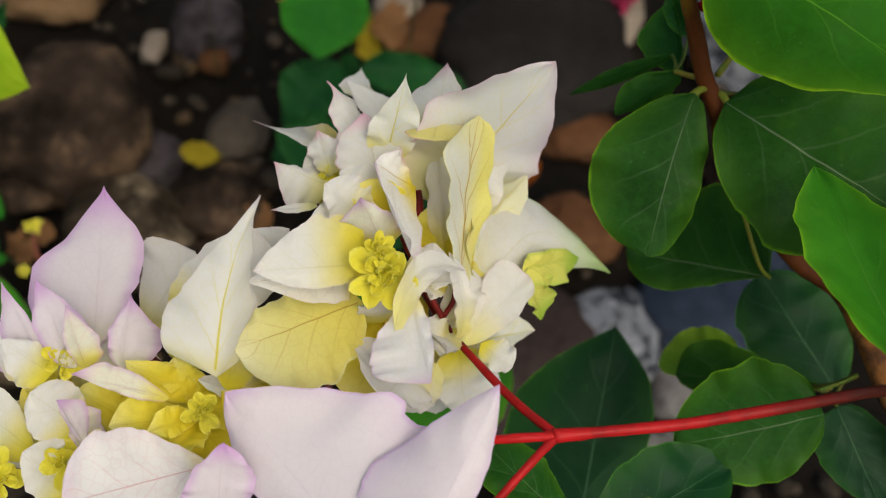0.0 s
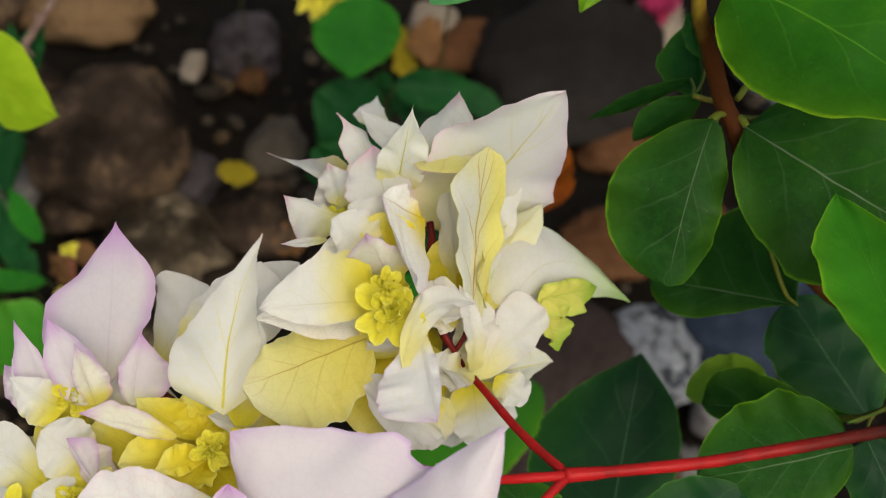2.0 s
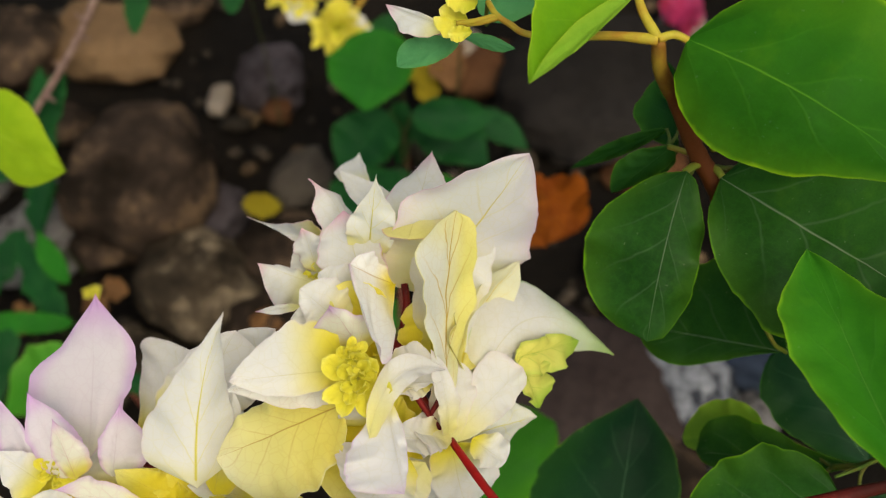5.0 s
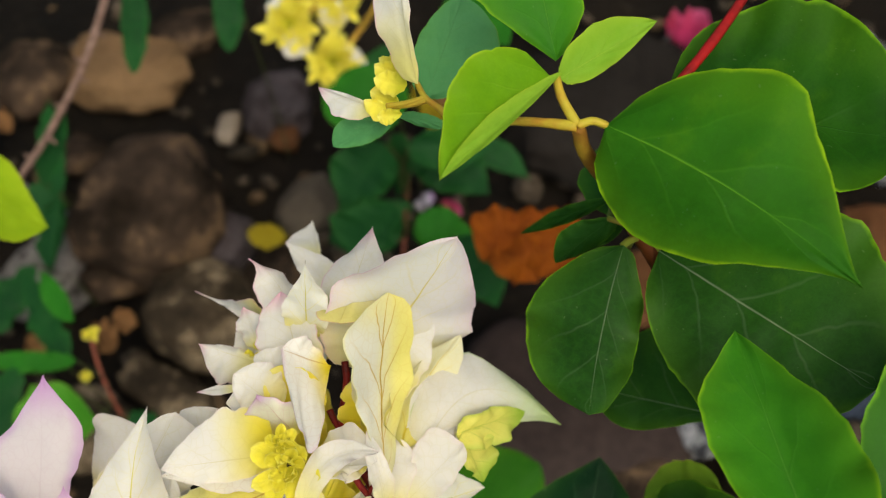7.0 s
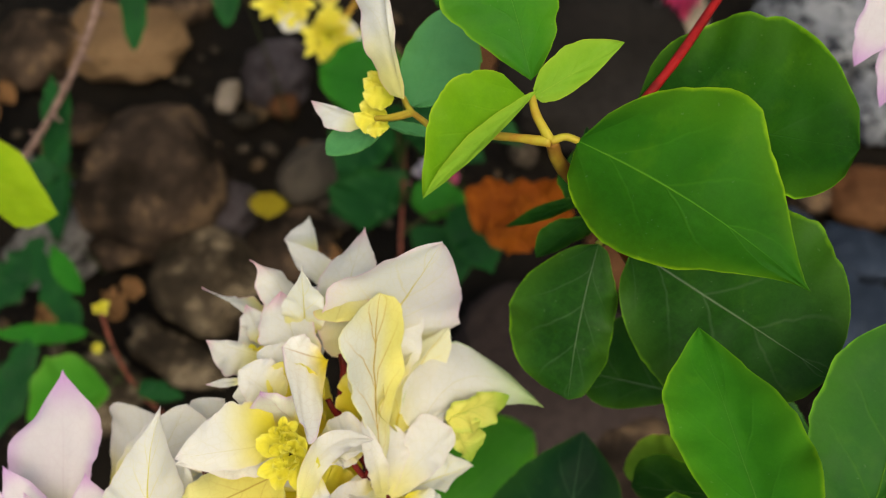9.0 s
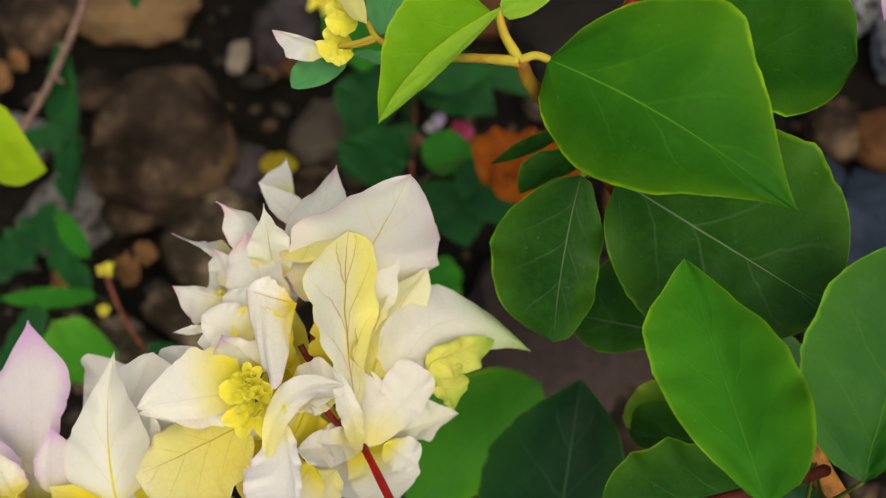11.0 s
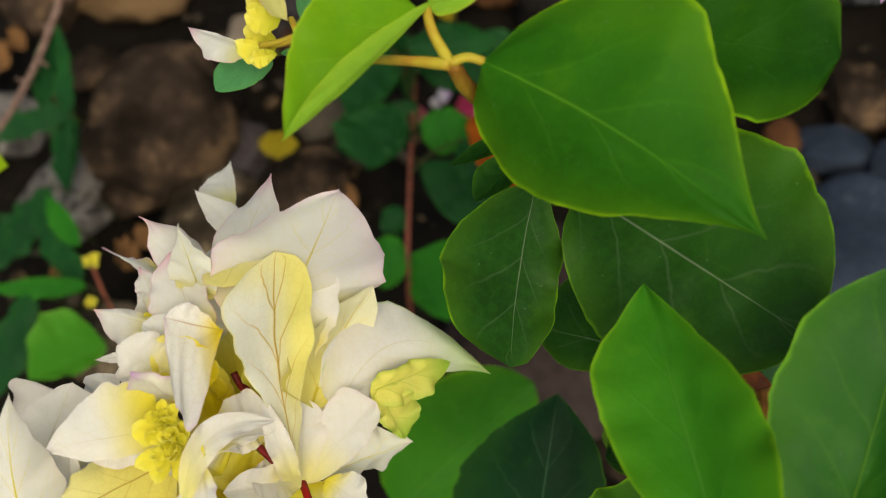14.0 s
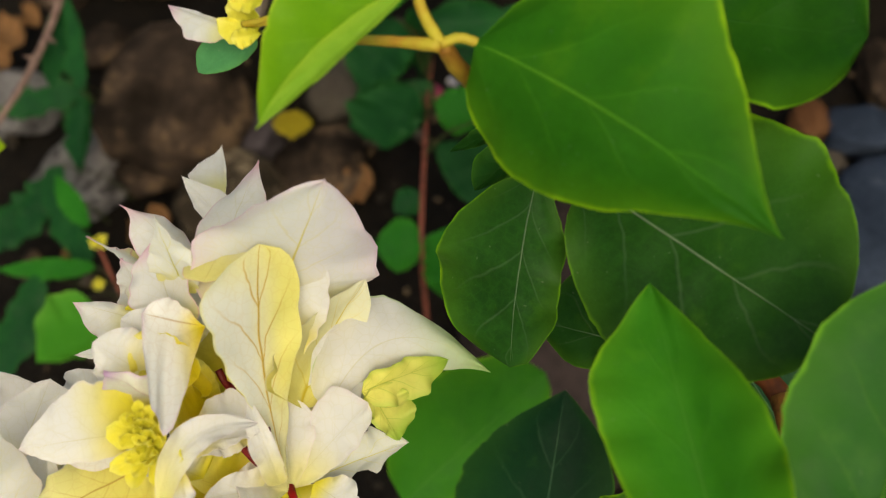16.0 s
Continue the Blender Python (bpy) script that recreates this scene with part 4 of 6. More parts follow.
# Lime leaf in the brighter yellow-lime: its sunlight is put into the colour.
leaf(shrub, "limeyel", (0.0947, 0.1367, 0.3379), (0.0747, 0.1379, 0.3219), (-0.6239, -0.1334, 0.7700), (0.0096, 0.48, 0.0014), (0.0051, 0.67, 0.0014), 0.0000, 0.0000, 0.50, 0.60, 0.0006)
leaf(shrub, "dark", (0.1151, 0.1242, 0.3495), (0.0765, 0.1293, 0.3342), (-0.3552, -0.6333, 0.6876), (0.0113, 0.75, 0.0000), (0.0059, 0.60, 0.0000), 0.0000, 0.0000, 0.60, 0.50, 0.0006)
leaf(shrub, "small", (0.0623, 0.1920, 0.4063), (0.0577, 0.2101, 0.4037), (-0.6236, -0.0462, 0.7804), (0.0027, 0.35, 0.0016), (0.0034, 0.45, 0.0016), 0.0000, 0.0000, 0.60, 0.80, 0.0003)
leaf(shrub, "small", (0.0624, 0.1894, 0.3906), (0.0530, 0.1848, 0.3821), (-0.2045, -0.7493, 0.6299), (0.0052, 0.70, 0.0002), (0.0024, 0.35, 0.0002), 0.0000, 0.0000, 0.60, 0.70, 0.0004)
leaf(shrub, "lime", (0.0447, 0.1820, 0.4545), (0.0251, 0.1532, 0.4577), (0.5527, -0.2902, 0.7812), (0.0141, 0.39, -0.0009), (0.0005, 0.39, -0.0005), 0.0000, 0.0000, 0.45, 0.90, 0.0003)
leaf(shrub, "limeyel", (0.0467, 0.1842, 0.4543), (0.0252, 0.1521, 0.4588), (0.3195, -0.0814, 0.9441), (0.0028, 0.56, 0.0018), (0.0013, 0.58, 0.0011), 0.0000, 0.0000, 0.60, 0.90, 0.0002)
leaf(shrub, "teal", (0.0064, 0.1886, 0.4313), (-0.0079, 0.1838, 0.4250), (-0.1059, -0.6647, 0.7396), (0.0046, 0.69, 0.0002), (0.0032, 0.40, 0.0002), 0.0000, 0.0000, 0.50, 0.70, 0.0003)
leaf(shrub, "teal", (0.0071, 0.1906, 0.4289), (0.0196, 0.1923, 0.4243), (0.3059, -0.7899, 0.5315), (0.0018, 0.63, -0.0005), (0.0018, 0.42, -0.0005), 0.0000, 0.0000, 0.60, 0.80, 0.0003)
stem(shrub, "petgreen", 0.0005, 0.0004, ((0.1200, 0.1160, 0.3710), (0.1188, 0.1027, 0.3876), (0.1203, 0.0998, 0.4155)), name="petiole")
stem(shrub, "petgreen", 0.0005, 0.0004, ((0.0586, 0.1801, 0.4058), (0.0589, 0.1831, 0.4054), (0.0583, 0.1863, 0.4048)), name="petiole")
stem(shrub, "petgreen", 0.0005, 0.0004, ((0.0586, 0.1801, 0.4058), (0.0601, 0.1811, 0.4030), (0.0613, 0.1836, 0.4014)), name="petiole")
stem(shrub, "petgreen", 0.0005, 0.0004, ((0.0132, 0.1915, 0.4402), (0.0124, 0.1936, 0.4309), (0.0126, 0.1990, 0.4258)), name="petiole")
stem(shrub, "petgreen", 0.0005, 0.0004, ((0.1088, 0.1231, 0.3490), (0.0813, 0.1004, 0.3189), (0.0553, 0.0914, 0.3026)), name="petiole")
stem(shrub, "petgreen", 0.0005, 0.0004, ((0.1561, 0.0805, 0.2562), (0.0675, 0.1003, 0.2221), (-0.0114, 0.1306, 0.1986)), name="petiole")
stem(shrub, "petgreen", 0.0005, 0.0004, ((0.1088, 0.1231, 0.3490), (0.0810, 0.0965, 0.3458), (0.0434, 0.0738, 0.3619)), name="petiole")
stem(shrub, "petgreen", 0.0005, 0.0004, ((0.1137, 0.1185, 0.3694), (0.1093, 0.1156, 0.3708), (0.1023, 0.1118, 0.3727)), name="petiole")
stem(shrub, "petgreen", 0.0005, 0.0004, ((0.1088, 0.1231, 0.3490), (0.0748, 0.0942, 0.3444), (0.0524, 0.0738, 0.3503)), name="petiole")
stem(shrub, "petgreen", 0.0005, 0.0004, ((0.1094, 0.1228, 0.3500), (0.1148, 0.1238, 0.3467), (0.1185, 0.1266, 0.3455)), name="petiole")
stem(shrub, "petgreen", 0.0005, 0.0004, ((0.1134, 0.1198, 0.3632), (0.1117, 0.1170, 0.3622), (0.1110, 0.1128, 0.3617)), name="petiole")
stem(shrub, "petgreen", 0.0005, 0.0004, ((0.0753, 0.1880, 0.4094), (0.0694, 0.1919, 0.4100), (0.0657, 0.1954, 0.4107)), name="petiole")
stem(shrub, "petgreen", 0.0005, 0.0004, ((0.0581, 0.1764, 0.4255), (0.0609, 0.1862, 0.4270), (0.0689, 0.1948, 0.4326)), name="petiole")
stem(shrub, "petgreen", 0.0005, 0.0004, ((0.1200, 0.1160, 0.3710), (0.1128, 0.0974, 0.3918), (0.1016, 0.0923, 0.4215)), name="petiole")
stem(shrub, "petgreen", 0.0005, 0.0004, ((0.1088, 0.1231, 0.3490), (0.1039, 0.1298, 0.3433), (0.0947, 0.1367, 0.3379)), name="petiole")
stem(shrub, "petgreen", 0.0005, 0.0004, ((0.1104, 0.1224, 0.3520), (0.1134, 0.1232, 0.3505), (0.1151, 0.1242, 0.3495)), name="petiole")
stem(shrub, "petgreen", 0.0005, 0.0004, ((0.0586, 0.1801, 0.4058), (0.0608, 0.1847, 0.4052), (0.0623, 0.1920, 0.4063)), name="petiole")
stem(shrub, "petgreen", 0.0005, 0.0004, ((0.0586, 0.1801, 0.4058), (0.0620, 0.1855, 0.3981), (0.0624, 0.1894, 0.3906)), name="petiole")
stem(shrub, "petgreen", 0.0005, 0.0004, ((0.0082, 0.1869, 0.4371), (0.0080, 0.1879, 0.4340), (0.0064, 0.1886, 0.4313)), name="petiole")
stem(shrub, "petgreen", 0.0005, 0.0004, ((0.0082, 0.1869, 0.4371), (0.0067, 0.1886, 0.4326), (0.0071, 0.1906, 0.4289)), name="petiole")
cluster_a = part("flower_cluster", tube(((0.0135, 0.118, 0.372), (0.010, 0.121, 0.384), (0.004, 0.122, 0.395)), 0.0009, 0.0012), MATS["redpet"], shrub, "full white and yellow double blossom", (0.0135, 0.118, 0.372))
bract(cluster_a, "pale", (0.0087, 0.1113, 0.3773), (0.0083, 0.0992, 0.3584), (0.0811, -0.8384, 0.5389), (0.0128, 0.58, -0.0003), (0.0064, 0.42, -0.0003), 0.0000, 0.0000, 0.55, 0.60, 0.0006)
bract(cluster_a, "pale", (0.0119, 0.1085, 0.3786), (0.0163, 0.0977, 0.3623), (0.5137, -0.6440, 0.5668), (0.0069, 0.38, -0.0008), (0.0108, 0.57, -0.0013), 0.0000, 0.0000, 0.50, 0.60, 0.0006)
bract(cluster_a, "white", (-0.0247, 0.1293, 0.4022), (-0.0358, 0.1283, 0.3996), (-0.1721, -0.3946, 0.9026), (0.0011, 0.46, -0.0001), (0.0012, 0.51, -0.0001), 0.0000, 0.0000, 0.50, 1.20, 0.0002)
bract(cluster_a, "pale", (-0.0175, 0.1307, 0.3922), (-0.0176, 0.1509, 0.3950), (0.5718, -0.1126, 0.8126), (0.0101, 0.66, -0.0003), (0.0086, 0.49, -0.0003), 0.0000, 0.0000, 0.40, 0.40, 0.0005)
bract(cluster_a, "pale", (-0.0213, 0.1375, 0.3895), (-0.0269, 0.1533, 0.3959), (0.3859, -0.2291, 0.8936), (0.0089, 0.37, 0.0009), (0.0082, 0.44, 0.0009), 0.0000, 0.0000, 0.40, 0.50, 0.0005)
bract(cluster_a, "pale", (-0.0107, 0.1462, 0.3845), (-0.0120, 0.1629, 0.3904), (0.4864, -0.2600, 0.8342), (0.0086, 0.50, 0.0018), (0.0106, 0.48, 0.0018), 0.0000, 0.0000, 0.40, 0.50, 0.0005)
bract(cluster_a, "blank", (-0.0054, 0.1588, 0.3893), (-0.0252, 0.1755, 0.3926), (-0.0682, -0.2687, 0.9608), (0.0055, 0.40, -0.0007), (0.0032, 0.60, -0.0004), 0.0000, 0.0000, 0.50, 1.10, 0.0003)
bract(cluster_a, "blank", (-0.0172, 0.1739, 0.3844), (-0.0237, 0.1904, 0.3801), (0.1801, 0.3126, 0.9327), (0.0007, 0.50, 0.0002), (0.0084, 0.47, 0.0002), 0.0000, 0.0000, 0.90, 1.30, 0.0002)
bract(cluster_a, "blush", (0.0029, 0.1419, 0.3893), (0.0255, 0.1585, 0.4282), (0.1326, -0.9373, 0.3224), (0.0185, 0.30, -0.0089), (0.0195, 0.48, 0.0050), 0.0000, 0.0000, 0.33, 0.85, 0.0007)
bract(cluster_a, "white", (0.0003, 0.1404, 0.4173), (0.0009, 0.1727, 0.4069), (-0.0558, 0.3086, 0.9495), (0.0068, 0.45, -0.0014), (0.0085, 0.45, -0.0017), 0.0000, 0.0000, 0.30, 1.25, 0.0005)
bract(cluster_a, "yrib", (-0.0107, 0.1423, 0.4047), (-0.0072, 0.1494, 0.4288), (-0.0824, -0.9531, 0.2914), (0.0059, 0.45, 0.0003), (0.0057, 0.30, 0.0003), 0.0000, 0.0000, 0.38, 1.50, 0.0005)
bract(cluster_a, "white", (-0.0179, 0.1404, 0.4020), (-0.0271, 0.1593, 0.4110), (0.6974, -0.0033, 0.7167), (0.0064, 0.61, -0.0029), (0.0061, 0.54, -0.0029), 0.0000, -0.0064, 0.33, 1.70, 0.0005)
bract(cluster_a, "white", (-0.0215, 0.1482, 0.3964), (-0.0469, 0.1596, 0.3912), (-0.4101, -0.6031, 0.6842), (0.0067, 0.15, 0.0053), (0.0015, 0.15, 0.0012), 0.0000, 0.0000, 0.33, 2.00, 0.0005)
bract(cluster_a, "white", (-0.0231, 0.1377, 0.3984), (-0.0367, 0.1389, 0.4040), (0.3505, -0.2386, 0.9056), (0.0022, 0.41, -0.0017), (0.0069, 0.49, -0.0048), 0.0000, 0.0000, 0.33, 1.20, 0.0005)
bract(cluster_a, "white", (-0.0100, 0.1328, 0.4038), (-0.0170, 0.1506, 0.4115), (-0.1878, -0.4498, 0.8732), (0.0073, 0.39, 0.0006), (0.0086, 0.60, 0.0006), 0.0000, 0.0000, 0.33, 0.90, 0.0005)
bract(cluster_a, "white", (0.0016, 0.1456, 0.3908), (-0.0035, 0.1611, 0.4005), (0.2556, -0.4495, 0.8559), (0.0038, 0.65, -0.0013), (0.0061, 0.72, -0.0013), 0.0000, 0.0000, 0.38, 1.00, 0.0005)
bract(cluster_a, "white", (-0.0237, 0.1410, 0.3981), (-0.0282, 0.1498, 0.4036), (-0.3359, -0.6220, 0.7073), (0.0051, 0.48, -0.0002), (0.0042, 0.61, -0.0002), 0.0000, 0.0000, 0.38, 1.20, 0.0005)
bract(cluster_a, "blank", (-0.0155, 0.1278, 0.4059), (-0.0247, 0.1229, 0.4083), (0.3509, -0.2033, 0.9141), (0.0033, 0.45, 0.0009), (0.0058, 0.54, 0.0009), 0.0000, 0.0000, 0.38, 0.90, 0.0005)
bract(cluster_a, "pale", (0.0043, 0.1340, 0.3919), (0.0159, 0.1552, 0.4037), (0.1644, -0.5487, 0.8197), (0.0089, 0.44, -0.0010), (0.0084, 0.51, -0.0010), 0.0000, 0.0000, 0.30, 0.60, 0.0005)
bract(cluster_a, "yvein", (0.0118, 0.1080, 0.3815), (0.0097, 0.1494, 0.4170), (0.8749, -0.2892, 0.3885), (0.0105, 0.76, 0.0013), (0.0140, 0.82, 0.0017), 0.0001, 0.0029, 0.54, 0.60, 0.0006)
bract(cluster_a, "yelin", (-0.0055, 0.1199, 0.3725), (-0.0167, 0.1470, 0.3803), (0.3660, -0.1111, 0.9240), (0.0034, 0.59, 0.0010), (0.0096, 0.62, 0.0029), 0.0000, 0.0000, 0.38, 0.60, 0.0005)
bract(cluster_a, "yelin", (-0.0051, 0.1101, 0.3911), (-0.0107, 0.0897, 0.3839), (0.1921, -0.3706, 0.9087), (0.0089, 0.61, -0.0013), (0.0070, 0.46, -0.0013), 0.0000, 0.0000, 0.38, 0.60, 0.0005)
bract(cluster_a, "blank", (0.0070, 0.1010, 0.3848), (-0.0026, 0.0879, 0.3881), (0.3416, -0.0137, 0.9397), (0.0074, 0.68, -0.0003), (0.0066, 0.50, -0.0003), 0.0000, 0.0000, 0.38, 0.60, 0.0005)
bract(cluster_a, "fold", (-0.0030, 0.1348, 0.4068), (-0.0122, 0.1337, 0.4162), (0.7136, 0.0088, 0.7005), (0.0035, 0.65, 0.0028), (0.0232, 0.61, 0.0096), 0.0000, 0.0000, 0.83, 0.60, 0.0006)
bract(cluster_a, "pale", (0.0065, 0.1227, 0.3920), (0.0009, 0.1480, 0.4052), (-0.4576, -0.4883, 0.7431), (0.0045, 0.51, 0.0009), (0.0033, 0.54, 0.0007), 0.0000, 0.0000, 0.38, 0.50, 0.0005)
bract(cluster_a, "yelin", (0.0059, 0.1210, 0.3909), (0.0038, 0.1376, 0.3987), (-0.5378, -0.4109, 0.7362), (0.0054, 0.42, 0.0022), (0.0067, 0.53, 0.0027), 0.0000, 0.0000, 0.38, 0.60, 0.0005)
bract(cluster_a, "low", (-0.0002, 0.1050, 0.4087), (0.0061, 0.0866, 0.4065), (-0.0670, -0.1366, 0.9883), (0.0120, 0.70, 0.0003), (0.0026, 0.47, 0.0003), 0.0000, 0.0000, 0.38, 0.90, 0.0005)
bract(cluster_a, "blank", (0.0124, 0.1069, 0.3832), (0.0035, 0.1066, 0.3918), (0.6395, 0.3751, 0.6711), (0.0057, 0.43, 0.0023), (0.0079, 0.76, 0.0032), 0.0000, 0.0000, 0.38, 0.55, 0.0005)
bract(cluster_a, "pale", (-0.0012, 0.1059, 0.3965), (-0.0044, 0.1054, 0.4081), (0.4890, -0.8668, 0.0976), (0.0054, 0.15, -0.0043), (0.0099, 0.25, -0.0043), 0.0000, 0.0000, 0.38, 0.50, 0.0005)
bract(cluster_a, "ycream", (0.0134, 0.1238, 0.3874), (0.0244, 0.1524, 0.3920), (0.7687, -0.3770, 0.5167), (0.0052, 0.56, 0.0040), (0.0160, 0.22, 0.0082), -0.0064, -0.0027, 0.43, 0.80, 0.0005)
bract(cluster_a, "rtip", (0.0177, 0.1198, 0.3847), (0.0499, 0.1396, 0.3698), (0.5045, -0.1834, 0.8437), (0.0098, 0.41, -0.0051), (0.0115, 0.35, -0.0051), 0.0000, 0.0140, 0.30, 0.90, 0.0005)
bract(cluster_a, "yrib", (0.0128, 0.1084, 0.3813), (0.0317, 0.1232, 0.3640), (0.7536, -0.5590, 0.3459), (0.0086, 0.73, -0.0052), (0.0049, 0.56, -0.0039), 0.0000, 0.0000, 0.38, 0.75, 0.0010)
bract(cluster_a, "pale", (0.0053, 0.1200, 0.3935), (-0.0025, 0.1111, 0.4071), (0.7532, 0.2638, 0.6026), (0.0025, 0.56, 0.0010), (0.0063, 0.51, 0.0010), 0.0000, 0.0000, 0.30, 0.60, 0.0005)
bract(cluster_a, "pale", (-0.0033, 0.1095, 0.4054), (0.0101, 0.1162, 0.3985), (0.2738, 0.3671, 0.8890), (0.0027, 0.30, 0.0007), (0.0098, 0.71, 0.0025), 0.0000, 0.0000, 0.33, 0.60, 0.0005)
bract(cluster_a, "blank", (-0.0027, 0.0972, 0.4078), (0.0107, 0.1170, 0.4020), (0.4681, -0.0609, 0.8816), (0.0030, 0.50, 0.0015), (0.0036, 0.50, 0.0018), 0.0036, 0.0061, 0.30, 0.60, 0.0005)
bract(cluster_a, "blank", (0.0116, 0.1076, 0.3866), (0.0067, 0.1221, 0.4007), (0.4931, -0.5167, 0.6999), (0.0024, 0.50, 0.0012), (0.0030, 0.50, 0.0015), 0.0041, -0.0000, 0.30, 0.70, 0.0005)
bract(cluster_a, "yelin", (0.0059, 0.1047, 0.3800), (-0.0059, 0.1063, 0.3935), (0.7539, -0.0119, 0.6568), (0.0083, 0.66, 0.0017), (0.0031, 0.46, 0.0006), 0.0000, 0.0000, 0.33, 0.50, 0.0005)
bract(cluster_a, "pale", (0.0118, 0.1080, 0.3815), (0.0007, 0.1019, 0.3979), (0.7579, 0.2415, 0.6061), (0.0041, 0.51, 0.0026), (0.0053, 0.76, 0.0026), 0.0000, 0.0000, 0.38, 0.60, 0.0005)
bract(cluster_a, "blank", (0.0127, 0.1072, 0.3817), (0.0092, 0.1253, 0.3893), (0.3515, -0.3023, 0.8860), (0.0064, 0.71, 0.0013), (0.0051, 0.50, 0.0010), 0.0000, 0.0000, 0.38, 0.50, 0.0005)
bract(cluster_a, "blank", (0.0118, 0.1080, 0.3815), (0.0274, 0.1267, 0.3855), (0.1700, -0.3394, 0.9251), (0.0047, 0.60, 0.0005), (0.0086, 0.80, 0.0005), 0.0000, 0.0000, 0.38, 0.45, 0.0005)
bract(cluster_a, "pale", (0.0170, 0.1091, 0.3815), (0.0252, 0.1054, 0.3779), (0.3936, -0.0059, 0.9193), (0.0043, 0.50, 0.0002), (0.0053, 0.67, 0.0002), 0.0000, 0.0000, 0.38, 0.50, 0.0005)
bract(cluster_a, "pale", (0.0145, 0.1104, 0.3804), (0.0174, 0.1428, 0.3849), (0.3900, -0.1596, 0.9069), (0.0087, 0.74, 0.0013), (0.0072, 0.54, 0.0013), 0.0000, 0.0000, 0.30, 0.60, 0.0005)
bract(cluster_a, "limeb", (0.0254, 0.1291, 0.3848), (0.0408, 0.1408, 0.3740), (0.6863, -0.2777, 0.6722), (0.0058, 0.51, 0.0004), (0.0038, 0.45, 0.0004), 0.0000, 0.0000, 0.30, 0.80, 0.0009)
bract(cluster_a, "limeb", (0.0267, 0.1301, 0.3838), (0.0322, 0.1217, 0.3733), (0.7332, -0.2915, 0.6143), (0.0034, 0.36, 0.0003), (0.0074, 0.57, 0.0003), 0.0000, 0.0000, 0.33, 0.60, 0.0009)
bract(cluster_a, "yelin", (-0.0061, 0.1198, 0.3849), (-0.0138, 0.1308, 0.3949), (0.5286, -0.3361, 0.7795), (0.0045, 0.64, 0.0009), (0.0057, 0.68, 0.0011), 0.0000, 0.0000, 0.30, 0.50, 0.0005)
bract(cluster_a, "yelin", (-0.0068, 0.1256, 0.3898), (-0.0218, 0.1254, 0.4056), (0.7232, -0.0414, 0.6894), (0.0064, 0.64, 0.0023), (0.0037, 0.50, 0.0013), 0.0000, 0.0000, 0.38, 0.60, 0.0005)
bract(cluster_a, "yelin", (-0.0069, 0.1225, 0.3885), (-0.0081, 0.1101, 0.3968), (0.8586, 0.2249, 0.4607), (0.0099, 0.51, 0.0030), (0.0042, 0.63, 0.0013), 0.0000, 0.0000, 0.38, 0.60, 0.0005)
bract(cluster_a, "pale", (0.0125, 0.1277, 0.3839), (0.0054, 0.1450, 0.3887), (0.4077, -0.0806, 0.9096), (0.0061, 0.62, 0.0003), (0.0084, 0.69, 0.0003), 0.0000, 0.0000, 0.38, 0.60, 0.0005)
bract(cluster_a, "yelin", (0.0024, 0.1116, 0.3760), (-0.0098, 0.1214, 0.3843), (0.4920, -0.1132, 0.8632), (0.0071, 0.53, 0.0013), (0.0077, 0.85, 0.0013), 0.0000, 0.0000, 0.38, 0.50, 0.0005)
bract(cluster_a, "yellow", (-0.0113, 0.1075, 0.3993), (-0.0372, 0.0927, 0.3981), (-0.0285, -0.0302, 0.9991), (0.0089, 0.43, -0.0012), (0.0157, 0.54, -0.0012), 0.0000, 0.0000, 0.38, 0.55, 0.0009)
bract(cluster_a, "pale", (0.0033, 0.1000, 0.3926), (-0.0034, 0.0867, 0.3945), (0.4044, -0.0779, 0.9112), (0.0124, 0.65, 0.0001), (0.0078, 0.54, 0.0001), 0.0000, 0.0000, 0.38, 0.60, 0.0005)
bract(cluster_a, "ribd", (-0.0120, 0.1157, 0.3986), (-0.0372, 0.1052, 0.4057), (0.3833, -0.3365, 0.8601), (0.0118, 0.27, 0.0027), (0.0067, 0.37, 0.0027), 0.0000, 0.0000, 0.38, 1.35, 0.0005)
bract(cluster_a, "pale", (-0.0104, 0.1122, 0.4079), (-0.0342, 0.1054, 0.4113), (0.2525, -0.4502, 0.8565), (0.0115, 0.36, 0.0004), (0.0045, 0.49, 0.0004), 0.0000, 0.0000, 0.38, 0.90, 0.0005)
bract(cluster_a, "pinkv", (-0.0075, 0.1175, 0.4065), (-0.0132, 0.1199, 0.4223), (0.2073, -0.9537, 0.2179), (0.0049, 0.26, -0.0027), (0.0099, 0.32, -0.0027), 0.0000, 0.0000, 0.38, 1.10, 0.0005)
bract(cluster_a, "yelin", (-0.0037, 0.1248, 0.4033), (-0.0155, 0.1300, 0.4119), (0.2654, -0.6213, 0.7373), (0.0063, 0.54, 0.0031), (0.0058, 0.55, 0.0029), 0.0000, 0.0000, 0.38, 0.50, 0.0005)
bract(cluster_a, "blank", (-0.0121, 0.1229, 0.4074), (-0.0224, 0.1275, 0.4144), (0.4008, -0.3746, 0.8361), (0.0068, 0.56, 0.0003), (0.0050, 0.44, 0.0003), 0.0000, 0.0000, 0.38, 0.70, 0.0005)
bract(cluster_a, "pale", (-0.0092, 0.1285, 0.4059), (-0.0202, 0.1343, 0.4101), (0.2762, -0.1694, 0.9460), (0.0064, 0.51, 0.0006), (0.0035, 0.43, 0.0006), 0.0000, 0.0000, 0.38, 0.60, 0.0005)
floret_head(cluster_a, (-0.0065, 0.1085, 0.4120), (0.0780, -0.4796, 0.8740), 0.0074, 7)
